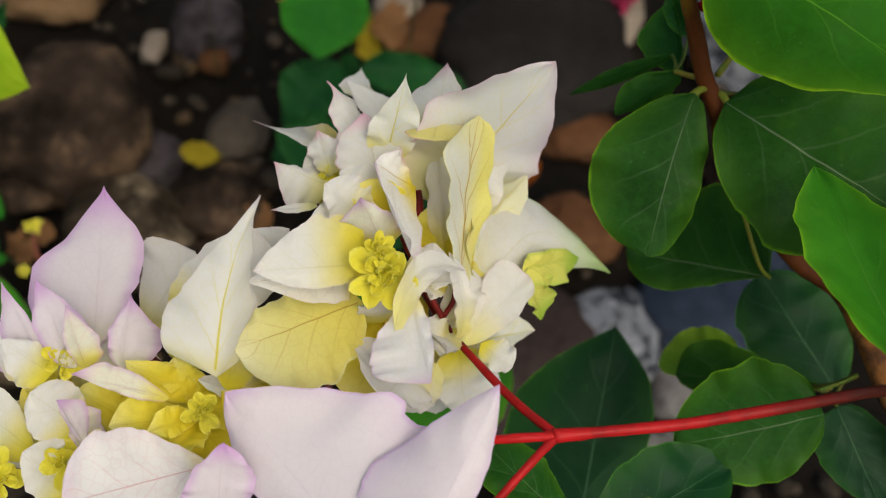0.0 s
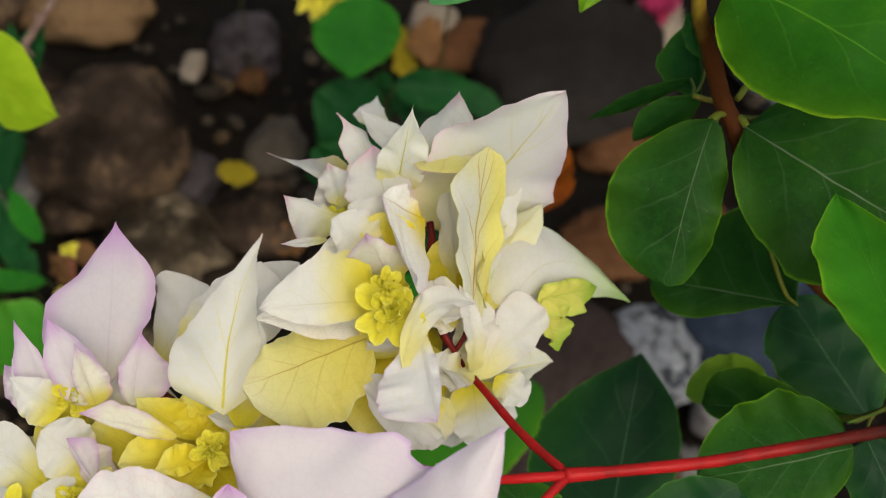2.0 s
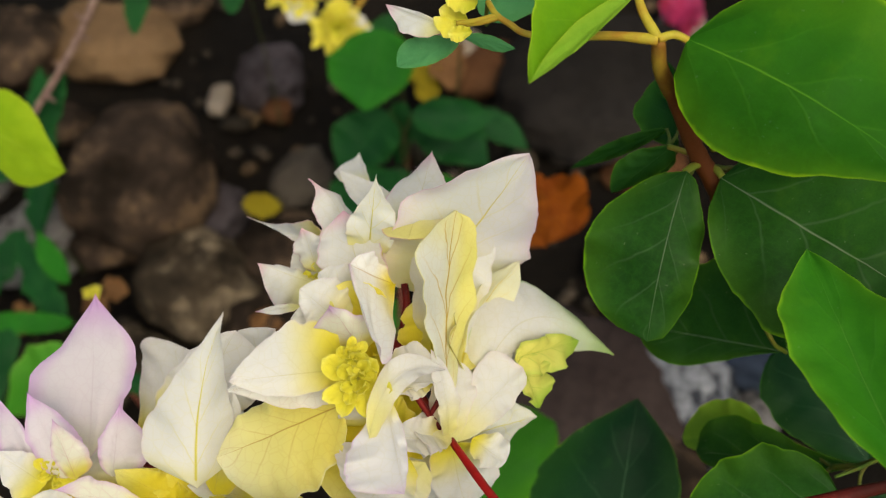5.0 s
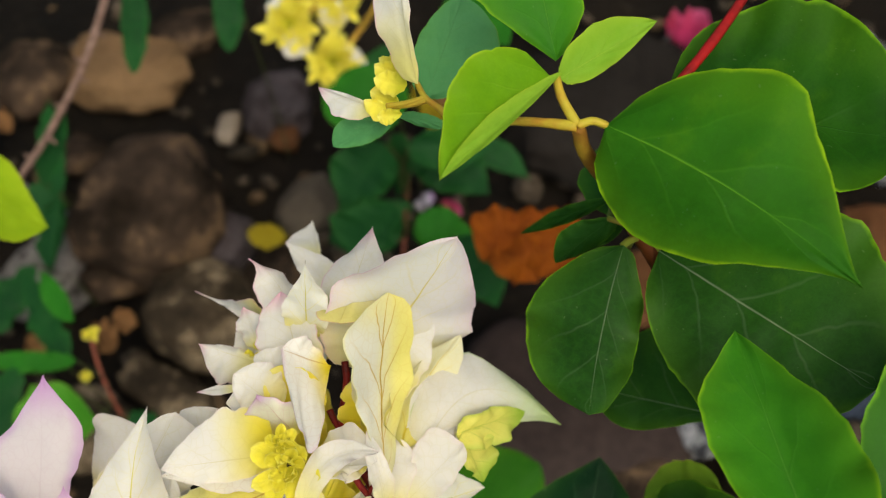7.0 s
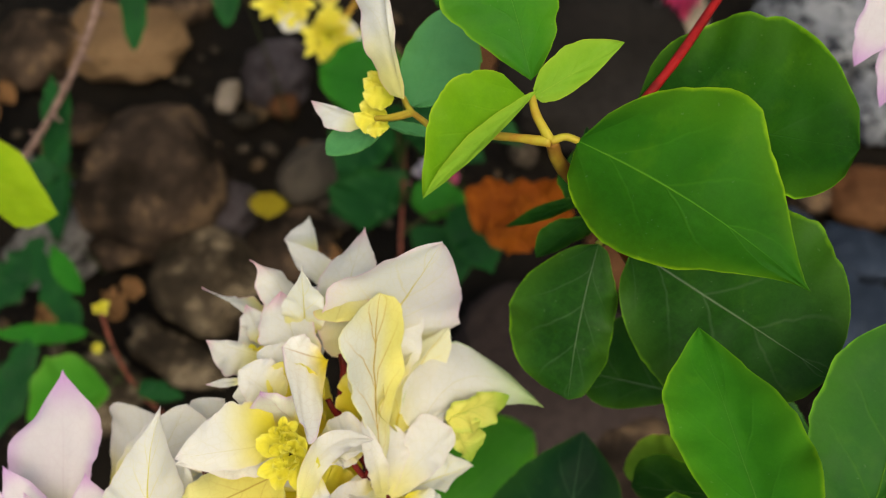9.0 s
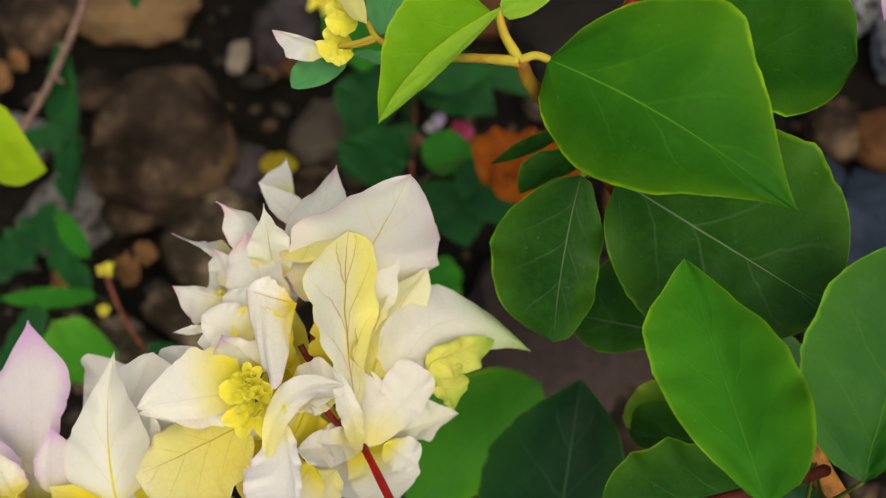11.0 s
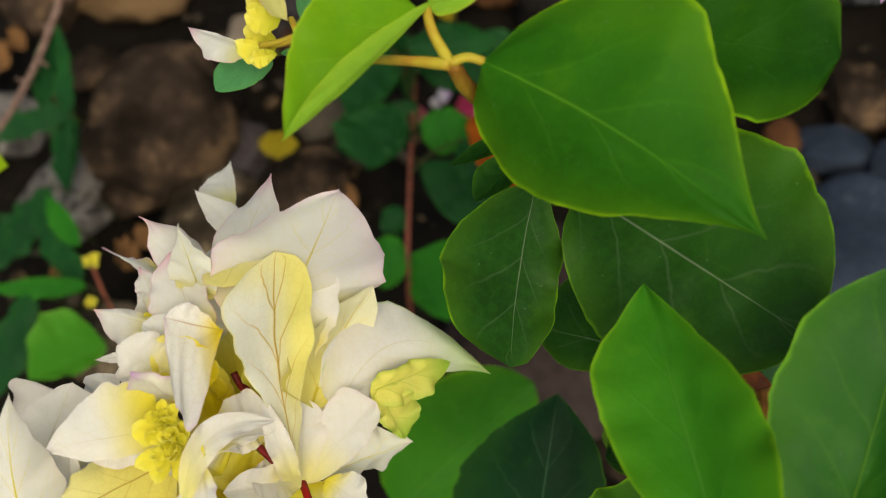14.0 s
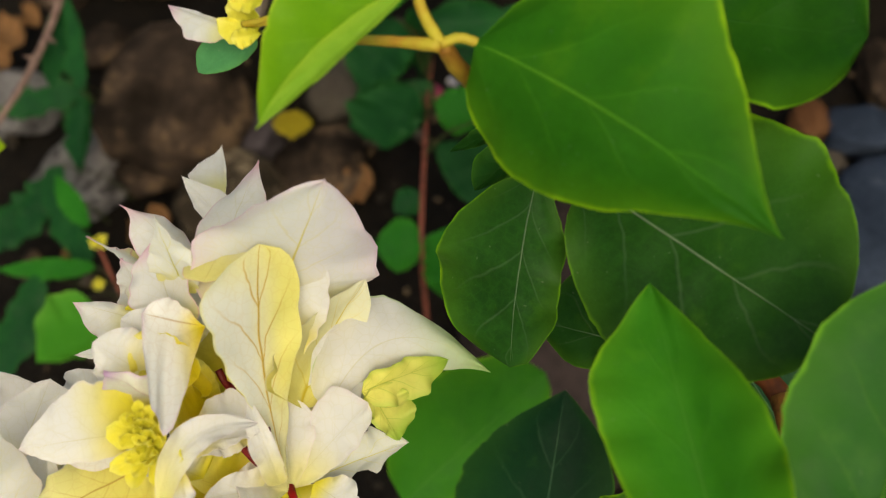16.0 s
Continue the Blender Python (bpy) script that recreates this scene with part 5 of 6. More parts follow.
floret_head(cluster_a, (-0.0079, 0.1124, 0.4141), (0.3539, -0.2489, 0.9016), 0.0042, 5)
floret_head(cluster_a, (-0.0016, 0.1505, 0.4022), (0.2000, -0.5000, 0.8400), 0.0045, 6)
floret_head(cluster_a, (-0.0251, 0.1379, 0.3977), (0.1260, -0.5463, 0.8281), 0.0035, 6)
floret_head(cluster_a, (-0.0213, 0.1423, 0.3981), (0.1095, -0.5606, 0.8208), 0.0033, 6)
cluster_b = part("flower_cluster", tube(((-0.020, 0.084, 0.380), (-0.04, 0.086, 0.378), (-0.06, 0.096, 0.380)), 0.0009, 0.0011), MATS["redpet"], shrub, "pink-edged white double blossom", (-0.020, 0.084, 0.380))
bract(cluster_b, "pink", (-0.0719, 0.0941, 0.3835), (-0.0754, 0.1293, 0.3997), (0.0732, -0.4117, 0.9084), (0.0099, 0.58, -0.0012), (0.0158, 0.35, -0.0019), 0.0000, 0.0000, 0.60, 1.35, 0.0006)
bract(cluster_b, "pink", (-0.0722, 0.0869, 0.3908), (-0.0832, 0.1027, 0.4002), (0.2415, -0.3664, 0.8986), (0.0060, 0.40, -0.0007), (0.0047, 0.48, -0.0006), 0.0000, 0.0000, 0.60, 1.20, 0.0004)
bract(cluster_b, "pinkv", (-0.0691, 0.0864, 0.3929), (-0.0738, 0.0961, 0.4032), (0.6489, -0.3878, 0.6547), (0.0046, 0.30, 0.0006), (0.0028, 0.46, 0.0006), 0.0000, 0.0000, 0.60, 1.20, 0.0003)
bract(cluster_b, "pink", (-0.0629, 0.0891, 0.3886), (-0.0630, 0.1039, 0.3962), (0.5033, -0.3918, 0.7702), (0.0083, 0.42, -0.0010), (0.0037, 0.44, -0.0004), 0.0000, 0.0000, 0.60, 1.50, 0.0004)
bract(cluster_b, "pink", (-0.0798, 0.0867, 0.3860), (-0.0914, 0.1023, 0.3977), (0.1340, -0.5249, 0.8406), (0.0025, 0.32, -0.0003), (0.0064, 0.37, -0.0008), 0.0000, 0.0000, 0.60, 1.20, 0.0004)
bract(cluster_b, "pale", (-0.0770, 0.0853, 0.3899), (-0.0895, 0.0903, 0.3940), (0.1586, -0.3644, 0.9177), (0.0039, 0.42, -0.0005), (0.0060, 0.34, -0.0006), 0.0000, 0.0000, 0.60, 1.00, 0.0004)
bract(cluster_b, "pale", (-0.0691, 0.1038, 0.3683), (-0.0558, 0.1252, 0.3810), (-0.0487, -0.4864, 0.8724), (0.0062, 0.64, -0.0004), (0.0113, 0.80, -0.0004), 0.0000, 0.0000, 0.50, 0.70, 0.0006)
bract(cluster_b, "pale", (-0.0398, 0.1134, 0.3832), (-0.0314, 0.1263, 0.3955), (-0.0960, -0.6532, 0.7511), (0.0027, 0.57, -0.0003), (0.0083, 0.59, -0.0010), 0.0000, 0.0000, 0.50, 0.80, 0.0004)
bract(cluster_b, "pale", (-0.0397, 0.0885, 0.3848), (-0.0371, 0.1089, 0.3992), (-0.1334, -0.5609, 0.8170), (0.0054, 0.30, -0.0007), (0.0072, 0.60, -0.0009), 0.0000, 0.0000, 0.50, 0.60, 0.0004)
bract(cluster_b, "yelin", (-0.0484, 0.0865, 0.3836), (-0.0590, 0.0912, 0.3887), (0.2383, -0.4227, 0.8744), (0.0042, 0.39, 0.0000), (0.0040, 0.59, 0.0000), 0.0000, 0.0000, 0.50, 0.90, 0.0005)
bract(cluster_b, "pale", (-0.0681, 0.0751, 0.3838), (-0.0807, 0.0806, 0.3894), (0.2276, -0.3878, 0.8932), (0.0070, 0.58, -0.0006), (0.0071, 0.53, -0.0006), 0.0000, 0.0000, 0.50, 0.60, 0.0004)
bract(cluster_b, "pink", (-0.0671, 0.0719, 0.3842), (-0.0732, 0.0785, 0.3928), (0.6676, -0.2786, 0.6905), (0.0047, 0.64, 0.0003), (0.0011, 0.54, 0.0003), 0.0000, 0.0000, 0.60, 1.10, 0.0002)
bract(cluster_b, "pale", (-0.0806, 0.0717, 0.3760), (-0.0984, 0.0806, 0.3825), (0.0989, -0.4481, 0.8885), (0.0069, 0.67, 0.0001), (0.0053, 0.34, 0.0001), 0.0000, 0.0000, 0.50, 0.70, 0.0004)
bract(cluster_b, "pale", (-0.0679, 0.0627, 0.3765), (-0.0795, 0.0685, 0.3857), (0.4978, -0.3028, 0.8127), (0.0068, 0.71, 0.0003), (0.0056, 0.48, 0.0003), 0.0000, 0.0000, 0.50, 0.70, 0.0004)
bract(cluster_b, "pale", (-0.0300, 0.0899, 0.3809), (-0.0463, 0.0898, 0.3855), (0.2694, 0.0970, 0.9581), (0.0035, 0.50, 0.0000), (0.0039, 0.42, 0.0000), 0.0000, 0.0000, 0.50, 0.80, 0.0004)
bract(cluster_b, "pale", (-0.0502, 0.0975, 0.3897), (-0.0389, 0.1224, 0.4009), (0.3871, -0.5183, 0.7626), (0.0133, 0.72, -0.0004), (0.0087, 0.42, -0.0004), 0.0000, 0.0000, 0.40, 0.70, 0.0005)
bract(cluster_b, "pale", (-0.0521, 0.0966, 0.3756), (-0.0464, 0.1176, 0.3811), (0.2441, -0.3059, 0.9202), (0.0106, 0.53, 0.0011), (0.0086, 0.42, 0.0011), 0.0000, 0.0000, 0.40, 0.60, 0.0005)
bract(cluster_b, "yelin", (-0.0385, 0.0906, 0.3767), (-0.0202, 0.0917, 0.3727), (0.2225, -0.2351, 0.9462), (0.0062, 0.63, -0.0007), (0.0040, 0.40, -0.0005), 0.0000, 0.0000, 0.40, 0.60, 0.0006)
bract(cluster_b, "pale", (-0.0751, 0.0860, 0.3694), (-0.0816, 0.1040, 0.3801), (0.1886, -0.4496, 0.8731), (0.0110, 0.40, 0.0022), (0.0094, 0.47, 0.0022), 0.0000, 0.0000, 0.40, 0.60, 0.0006)
bract(cluster_b, "pale", (-0.0485, 0.0758, 0.3679), (-0.0708, 0.0722, 0.3705), (0.1735, -0.4607, 0.8704), (0.0081, 0.56, 0.0021), (0.0087, 0.42, 0.0021), 0.0000, 0.0000, 0.40, 0.60, 0.0006)
bract(cluster_b, "pale", (-0.0545, 0.0913, 0.3645), (-0.0778, 0.0985, 0.3720), (0.1877, -0.3484, 0.9184), (0.0073, 0.53, 0.0005), (0.0069, 0.50, 0.0005), 0.0000, 0.0000, 0.40, 0.60, 0.0005)
bract(cluster_b, "yelin", (-0.0638, 0.0858, 0.3662), (-0.0403, 0.0838, 0.3641), (0.0556, -0.3298, 0.9424), (0.0107, 0.54, -0.0001), (0.0096, 0.36, -0.0001), 0.0000, 0.0000, 0.40, 0.70, 0.0006)
bract(cluster_b, "pale", (-0.0706, 0.0850, 0.3660), (-0.0593, 0.0699, 0.3613), (-0.0127, -0.3083, 0.9512), (0.0113, 0.27, -0.0001), (0.0098, 0.74, -0.0001), 0.0000, 0.0000, 0.40, 0.60, 0.0005)
bract(cluster_b, "yelin", (-0.0466, 0.0952, 0.3665), (-0.0211, 0.0905, 0.3604), (0.1596, -0.3371, 0.9278), (0.0136, 0.66, 0.0005), (0.0082, 0.37, 0.0005), 0.0000, 0.0000, 0.40, 0.60, 0.0005)
bract(cluster_b, "pale", (-0.0842, 0.0846, 0.3663), (-0.1019, 0.0765, 0.3668), (0.1866, -0.3479, 0.9188), (0.0057, 0.54, 0.0004), (0.0118, 0.59, 0.0004), 0.0000, 0.0000, 0.40, 0.60, 0.0005)
bract(cluster_b, "yelin", (-0.0783, 0.0908, 0.3744), (-0.0868, 0.0807, 0.3757), (0.3989, -0.2193, 0.8904), (0.0062, 0.48, 0.0009), (0.0073, 0.59, 0.0009), 0.0000, 0.0000, 0.50, 0.70, 0.0005)
bract(cluster_b, "pink", (-0.0894, 0.0887, 0.3759), (-0.0970, 0.0971, 0.3835), (0.3090, -0.4673, 0.8284), (0.0050, 0.46, 0.0003), (0.0032, 0.49, 0.0003), 0.0000, 0.0000, 0.50, 1.10, 0.0004)
bract(cluster_b, "pale", (-0.0809, 0.0859, 0.3786), (-0.0935, 0.0971, 0.3880), (0.2941, -0.4021, 0.8671), (0.0059, 0.44, 0.0007), (0.0055, 0.47, 0.0007), 0.0000, 0.0000, 0.50, 1.10, 0.0004)
bract(cluster_b, "pale", (-0.0295, 0.0973, 0.3740), (-0.0472, 0.0931, 0.3769), (0.0827, 0.2990, 0.9507), (0.0027, 0.57, -0.0003), (0.0033, 0.51, -0.0004), 0.0000, 0.0000, 0.50, 0.80, 0.0004)
bract(cluster_b, "yelin", (-0.0455, 0.0823, 0.3829), (-0.0612, 0.0745, 0.3913), (0.5332, -0.1799, 0.8266), (0.0057, 0.68, 0.0004), (0.0066, 0.60, 0.0004), 0.0000, 0.0000, 0.50, 0.80, 0.0006)
bract(cluster_b, "yelin", (-0.0439, 0.0809, 0.3855), (-0.0526, 0.0737, 0.3930), (0.6735, -0.0486, 0.7376), (0.0043, 0.59, 0.0015), (0.0026, 0.62, 0.0009), 0.0000, 0.0000, 0.60, 1.10, 0.0005)
bract(cluster_b, "yelin", (-0.0443, 0.0803, 0.3840), (-0.0478, 0.0695, 0.3893), (-0.0920, 0.4625, 0.8818), (0.0063, 0.81, 0.0014), (0.0057, 0.46, 0.0014), 0.0000, 0.0000, 0.50, 0.70, 0.0006)
bract(cluster_b, "yelin", (-0.0446, 0.0806, 0.3807), (-0.0315, 0.0697, 0.3845), (-0.1358, 0.1728, 0.9755), (0.0071, 0.45, 0.0013), (0.0075, 0.68, 0.0013), 0.0000, 0.0000, 0.50, 0.80, 0.0007)
bract(cluster_b, "yelin", (-0.0463, 0.0856, 0.3814), (-0.0618, 0.0900, 0.3912), (0.4234, -0.3633, 0.8299), (0.0047, 0.41, 0.0009), (0.0042, 0.66, 0.0009), 0.0000, 0.0000, 0.50, 1.00, 0.0008)
bract(cluster_b, "yelin", (-0.0450, 0.0857, 0.3814), (-0.0521, 0.0935, 0.3885), (0.3585, -0.4266, 0.8304), (0.0046, 0.18, -0.0006), (0.0052, 0.66, -0.0006), 0.0000, 0.0000, 0.50, 0.80, 0.0008)
bract(cluster_b, "yelin", (-0.0438, 0.0840, 0.3827), (-0.0328, 0.0850, 0.3854), (-0.2161, -0.2212, 0.9510), (0.0048, 0.56, 0.0003), (0.0041, 0.52, 0.0003), 0.0000, 0.0000, 0.50, 0.80, 0.0006)
bract(cluster_b, "yelin", (-0.0584, 0.0818, 0.3747), (-0.0741, 0.0861, 0.3798), (0.2835, -0.1021, 0.9535), (0.0044, 0.65, 0.0009), (0.0052, 0.41, 0.0009), 0.0000, 0.0000, 0.50, 0.60, 0.0006)
bract(cluster_b, "ribp", (-0.0387, 0.0698, 0.3882), (-0.0640, 0.0554, 0.3975), (0.3893, -0.0887, 0.9168), (0.0124, 0.65, 0.0014), (0.0083, 0.46, 0.0014), 0.0000, 0.0000, 0.50, 0.60, 0.0006)
bract(cluster_b, "pinkv", (-0.0654, 0.0690, 0.3742), (-0.0724, 0.0788, 0.3917), (0.8137, -0.3061, 0.4942), (0.0055, 0.63, 0.0019), (0.0023, 0.52, 0.0008), 0.0000, 0.0000, 0.60, 1.20, 0.0004)
bract(cluster_b, "yelin", (-0.0678, 0.0677, 0.3734), (-0.0779, 0.0733, 0.3839), (0.5936, -0.3109, 0.7423), (0.0071, 0.72, 0.0011), (0.0046, 0.51, 0.0011), 0.0000, 0.0000, 0.50, 0.80, 0.0005)
bract(cluster_b, "yelin", (-0.0707, 0.0706, 0.3752), (-0.0652, 0.0764, 0.3832), (0.0638, -0.8285, 0.5564), (0.0039, 0.50, 0.0011), (0.0030, 0.57, 0.0011), 0.0000, 0.0000, 0.50, 0.80, 0.0005)
bract(cluster_b, "yribw", (-0.0396, 0.0858, 0.3982), (-0.0319, 0.1117, 0.4316), (0.4907, -0.7385, 0.4624), (0.0089, 0.24, -0.0071), (0.0102, 0.15, -0.0080), -0.0012, 0.0017, 0.42, 1.15, 0.0006)
bract(cluster_b, "bigpink", (-0.0018, 0.0495, 0.3987), (-0.0355, 0.0800, 0.4053), (-0.2156, -0.4260, 0.8786), (0.0267, 0.32, -0.0031), (0.0095, 0.63, -0.0031), 0.0000, 0.0000, 0.50, 0.85, 0.0006)
bract(cluster_b, "bigpink", (0.0069, 0.0485, 0.4074), (0.0191, 0.0809, 0.4236), (-0.0977, -0.4139, 0.9050), (0.0048, 0.49, -0.0038), (0.0157, 0.26, -0.0074), 0.0000, 0.0000, 0.50, 0.90, 0.0006)
bract(cluster_b, "pinkv", (-0.0493, 0.0815, 0.3940), (-0.0683, 0.0808, 0.4029), (0.3846, -0.4903, 0.7821), (0.0040, 0.64, -0.0004), (0.0019, 0.35, -0.0004), 0.0000, 0.0000, 0.50, 1.20, 0.0005)
bract(cluster_b, "pink", (-0.0335, 0.0570, 0.3939), (-0.0332, 0.0688, 0.4068), (0.2642, -0.7122, 0.6504), (0.0070, 0.46, 0.0005), (0.0075, 0.32, 0.0005), 0.0000, 0.0000, 0.50, 0.80, 0.0005)
floret_head(cluster_b, (-0.0751, 0.0879, 0.3914), (0.3386, -0.3496, 0.8736), 0.0045, 6)
floret_head(cluster_b, (-0.0863, 0.0641, 0.3773), (0.3706, -0.2403, 0.8972), 0.0062, 7)
floret_head(cluster_b, (-0.0264, 0.0926, 0.3825), (0.1355, -0.3721, 0.9182), 0.0047, 6)
floret_head(cluster_b, (-0.0427, 0.0808, 0.3901), (0.2281, -0.3269, 0.9171), 0.0044, 6)
floret_head(cluster_b, (-0.0705, 0.0686, 0.3822), (0.3334, -0.2600, 0.9062), 0.0054, 6)
floret_head(cluster_b, (-0.0489, 0.0784, 0.3853), (0.2499, -0.3090, 0.9176), 0.0042, 5)
bud_cluster = part("bud_cluster", tube(((0.0155, 0.1877, 0.4399), (0.0110, 0.1868, 0.4387), (0.0065, 0.1868, 0.4375)), 0.0006, 0.0007), MATS["green"], shrub, "young yellow flower buds", (0.0155, 0.1877, 0.4399))
bract(bud_cluster, "white", (0.0142, 0.1885, 0.4435), (0.0081, 0.2209, 0.4671), (-0.1711, -0.6014, 0.7804), (0.0016, 0.58, -0.0002), (0.0071, 0.54, -0.0008), 0.0047, 0.0003, 0.35, 1.00, 0.0006)
bract(bud_cluster, "white", (0.0046, 0.1861, 0.4368), (-0.0106, 0.1914, 0.4377), (-0.1459, -0.5458, 0.8251), (0.0009, 0.50, 0.0003), (0.0048, 0.52, 0.0009), 0.0000, 0.0000, 0.50, 1.10, 0.0003)
bract(bud_cluster, "anther", (0.0096, 0.1868, 0.4364), (0.0011, 0.1876, 0.4383), (0.1430, -0.4801, 0.8655), (0.0007, 0.64, 0.0006), (0.0042, 0.50, 0.0020), 0.0000, 0.0000, 0.40, 0.60, 0.0004)
bract(bud_cluster, "anther", (0.0088, 0.1894, 0.4357), (0.0019, 0.1908, 0.4376), (0.1430, -0.4801, 0.8655), (0.0024, 0.64, 0.0010), (0.0024, 0.60, 0.0010), 0.0000, 0.0000, 0.40, 0.80, 0.0004)
bract(bud_cluster, "anther", (0.0109, 0.1913, 0.4398), (0.0030, 0.1922, 0.4405), (0.0193, -0.4723, 0.8812), (0.0022, 0.50, 0.0015), (0.0035, 0.48, 0.0015), 0.0000, 0.0000, 0.40, 0.80, 0.0004)
bract(bud_cluster, "anther", (0.0093, 0.1941, 0.4393), (0.0025, 0.1965, 0.4406), (-0.0437, -0.5698, 0.8206), (0.0020, 0.41, 0.0011), (0.0025, 0.67, 0.0011), 0.0000, 0.0000, 0.40, 0.90, 0.0004)
bract(bud_cluster, "anther", (0.0083, 0.1962, 0.4395), (0.0032, 0.1986, 0.4405), (-0.0095, -0.4097, 0.9122), (0.0014, 0.51, 0.0005), (0.0018, 0.53, 0.0005), 0.0000, 0.0000, 0.40, 0.90, 0.0004)
bract(bud_cluster, "anther", (0.0102, 0.1853, 0.4366), (0.0048, 0.1835, 0.4377), (0.3520, -0.6469, 0.6765), (0.0017, 0.62, 0.0010), (0.0022, 0.69, 0.0010), 0.0000, 0.0000, 0.40, 0.60, 0.0004)

# ---- low plants behind ----
seedling = thing("seedling", (-0.03, 0.20, 0.0), "low bushy seedling with oval green leaves coloured as in shade", "plant")
stem(seedling, "twigdark", 0.0010, 0.0016, ((-0.0636, 0.4161, 0.0877), (-0.0601, 0.3802, 0.0939), (-0.0545, 0.3348, 0.1011), (-0.0503, 0.2848, 0.0955), (-0.0563, 0.2628, 0.0430), (-0.0538, 0.2142, -0.0100)))
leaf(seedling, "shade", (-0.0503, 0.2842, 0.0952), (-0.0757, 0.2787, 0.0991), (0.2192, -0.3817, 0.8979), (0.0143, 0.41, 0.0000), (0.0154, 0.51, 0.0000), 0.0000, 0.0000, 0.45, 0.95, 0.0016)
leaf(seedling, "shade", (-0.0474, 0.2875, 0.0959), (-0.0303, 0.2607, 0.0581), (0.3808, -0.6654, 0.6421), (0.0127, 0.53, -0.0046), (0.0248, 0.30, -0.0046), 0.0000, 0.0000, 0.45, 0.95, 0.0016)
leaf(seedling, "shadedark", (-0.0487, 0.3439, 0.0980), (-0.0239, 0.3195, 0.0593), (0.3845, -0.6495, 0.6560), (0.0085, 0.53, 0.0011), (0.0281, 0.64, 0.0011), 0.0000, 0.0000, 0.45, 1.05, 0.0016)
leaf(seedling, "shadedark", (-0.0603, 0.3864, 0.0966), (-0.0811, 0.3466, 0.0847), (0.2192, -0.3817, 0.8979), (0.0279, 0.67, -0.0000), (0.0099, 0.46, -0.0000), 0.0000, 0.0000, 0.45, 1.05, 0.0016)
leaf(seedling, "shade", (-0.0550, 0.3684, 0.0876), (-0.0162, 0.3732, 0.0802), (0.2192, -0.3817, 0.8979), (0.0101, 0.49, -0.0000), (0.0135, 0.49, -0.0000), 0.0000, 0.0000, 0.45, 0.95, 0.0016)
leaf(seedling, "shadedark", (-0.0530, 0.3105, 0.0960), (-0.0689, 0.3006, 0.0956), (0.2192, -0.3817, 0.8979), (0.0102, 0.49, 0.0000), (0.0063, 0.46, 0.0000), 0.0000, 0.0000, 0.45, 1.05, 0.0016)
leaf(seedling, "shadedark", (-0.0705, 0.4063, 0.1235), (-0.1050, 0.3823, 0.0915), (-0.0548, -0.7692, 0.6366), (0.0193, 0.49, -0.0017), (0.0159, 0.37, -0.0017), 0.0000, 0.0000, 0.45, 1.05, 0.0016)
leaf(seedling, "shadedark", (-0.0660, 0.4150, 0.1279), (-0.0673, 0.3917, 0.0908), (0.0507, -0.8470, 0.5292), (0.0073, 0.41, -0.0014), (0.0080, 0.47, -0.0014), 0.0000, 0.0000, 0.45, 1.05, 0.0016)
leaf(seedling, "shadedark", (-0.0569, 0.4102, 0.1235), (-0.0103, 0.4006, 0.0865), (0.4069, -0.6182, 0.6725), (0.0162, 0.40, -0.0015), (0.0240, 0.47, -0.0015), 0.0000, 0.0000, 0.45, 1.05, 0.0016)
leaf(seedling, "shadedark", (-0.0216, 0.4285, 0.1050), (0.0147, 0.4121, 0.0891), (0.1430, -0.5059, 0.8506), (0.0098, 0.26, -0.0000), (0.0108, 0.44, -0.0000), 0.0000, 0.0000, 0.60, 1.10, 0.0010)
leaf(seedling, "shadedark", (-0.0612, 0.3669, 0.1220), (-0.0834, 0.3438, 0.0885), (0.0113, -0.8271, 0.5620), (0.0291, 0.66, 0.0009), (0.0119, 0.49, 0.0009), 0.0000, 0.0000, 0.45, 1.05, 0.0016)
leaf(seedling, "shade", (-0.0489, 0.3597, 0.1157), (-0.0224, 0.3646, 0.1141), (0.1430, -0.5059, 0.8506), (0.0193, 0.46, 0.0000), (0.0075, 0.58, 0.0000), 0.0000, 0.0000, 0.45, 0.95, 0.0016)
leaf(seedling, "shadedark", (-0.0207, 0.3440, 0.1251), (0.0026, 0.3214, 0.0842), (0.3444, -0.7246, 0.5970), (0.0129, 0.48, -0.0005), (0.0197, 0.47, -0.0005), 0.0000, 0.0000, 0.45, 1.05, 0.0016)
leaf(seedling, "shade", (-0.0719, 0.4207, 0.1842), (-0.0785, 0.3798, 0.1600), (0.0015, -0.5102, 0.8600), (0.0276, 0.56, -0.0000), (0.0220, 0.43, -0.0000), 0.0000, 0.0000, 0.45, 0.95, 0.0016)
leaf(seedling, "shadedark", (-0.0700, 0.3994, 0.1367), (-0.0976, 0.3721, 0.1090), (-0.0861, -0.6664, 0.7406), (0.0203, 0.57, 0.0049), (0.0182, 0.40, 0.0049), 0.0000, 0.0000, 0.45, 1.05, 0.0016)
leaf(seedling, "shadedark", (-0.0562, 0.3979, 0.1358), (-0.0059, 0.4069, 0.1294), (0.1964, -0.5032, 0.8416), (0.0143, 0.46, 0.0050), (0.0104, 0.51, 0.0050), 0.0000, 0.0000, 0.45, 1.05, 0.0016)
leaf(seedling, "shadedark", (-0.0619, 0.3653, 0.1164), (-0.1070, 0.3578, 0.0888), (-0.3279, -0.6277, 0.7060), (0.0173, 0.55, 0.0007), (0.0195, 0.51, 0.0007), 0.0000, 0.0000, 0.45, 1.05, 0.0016)
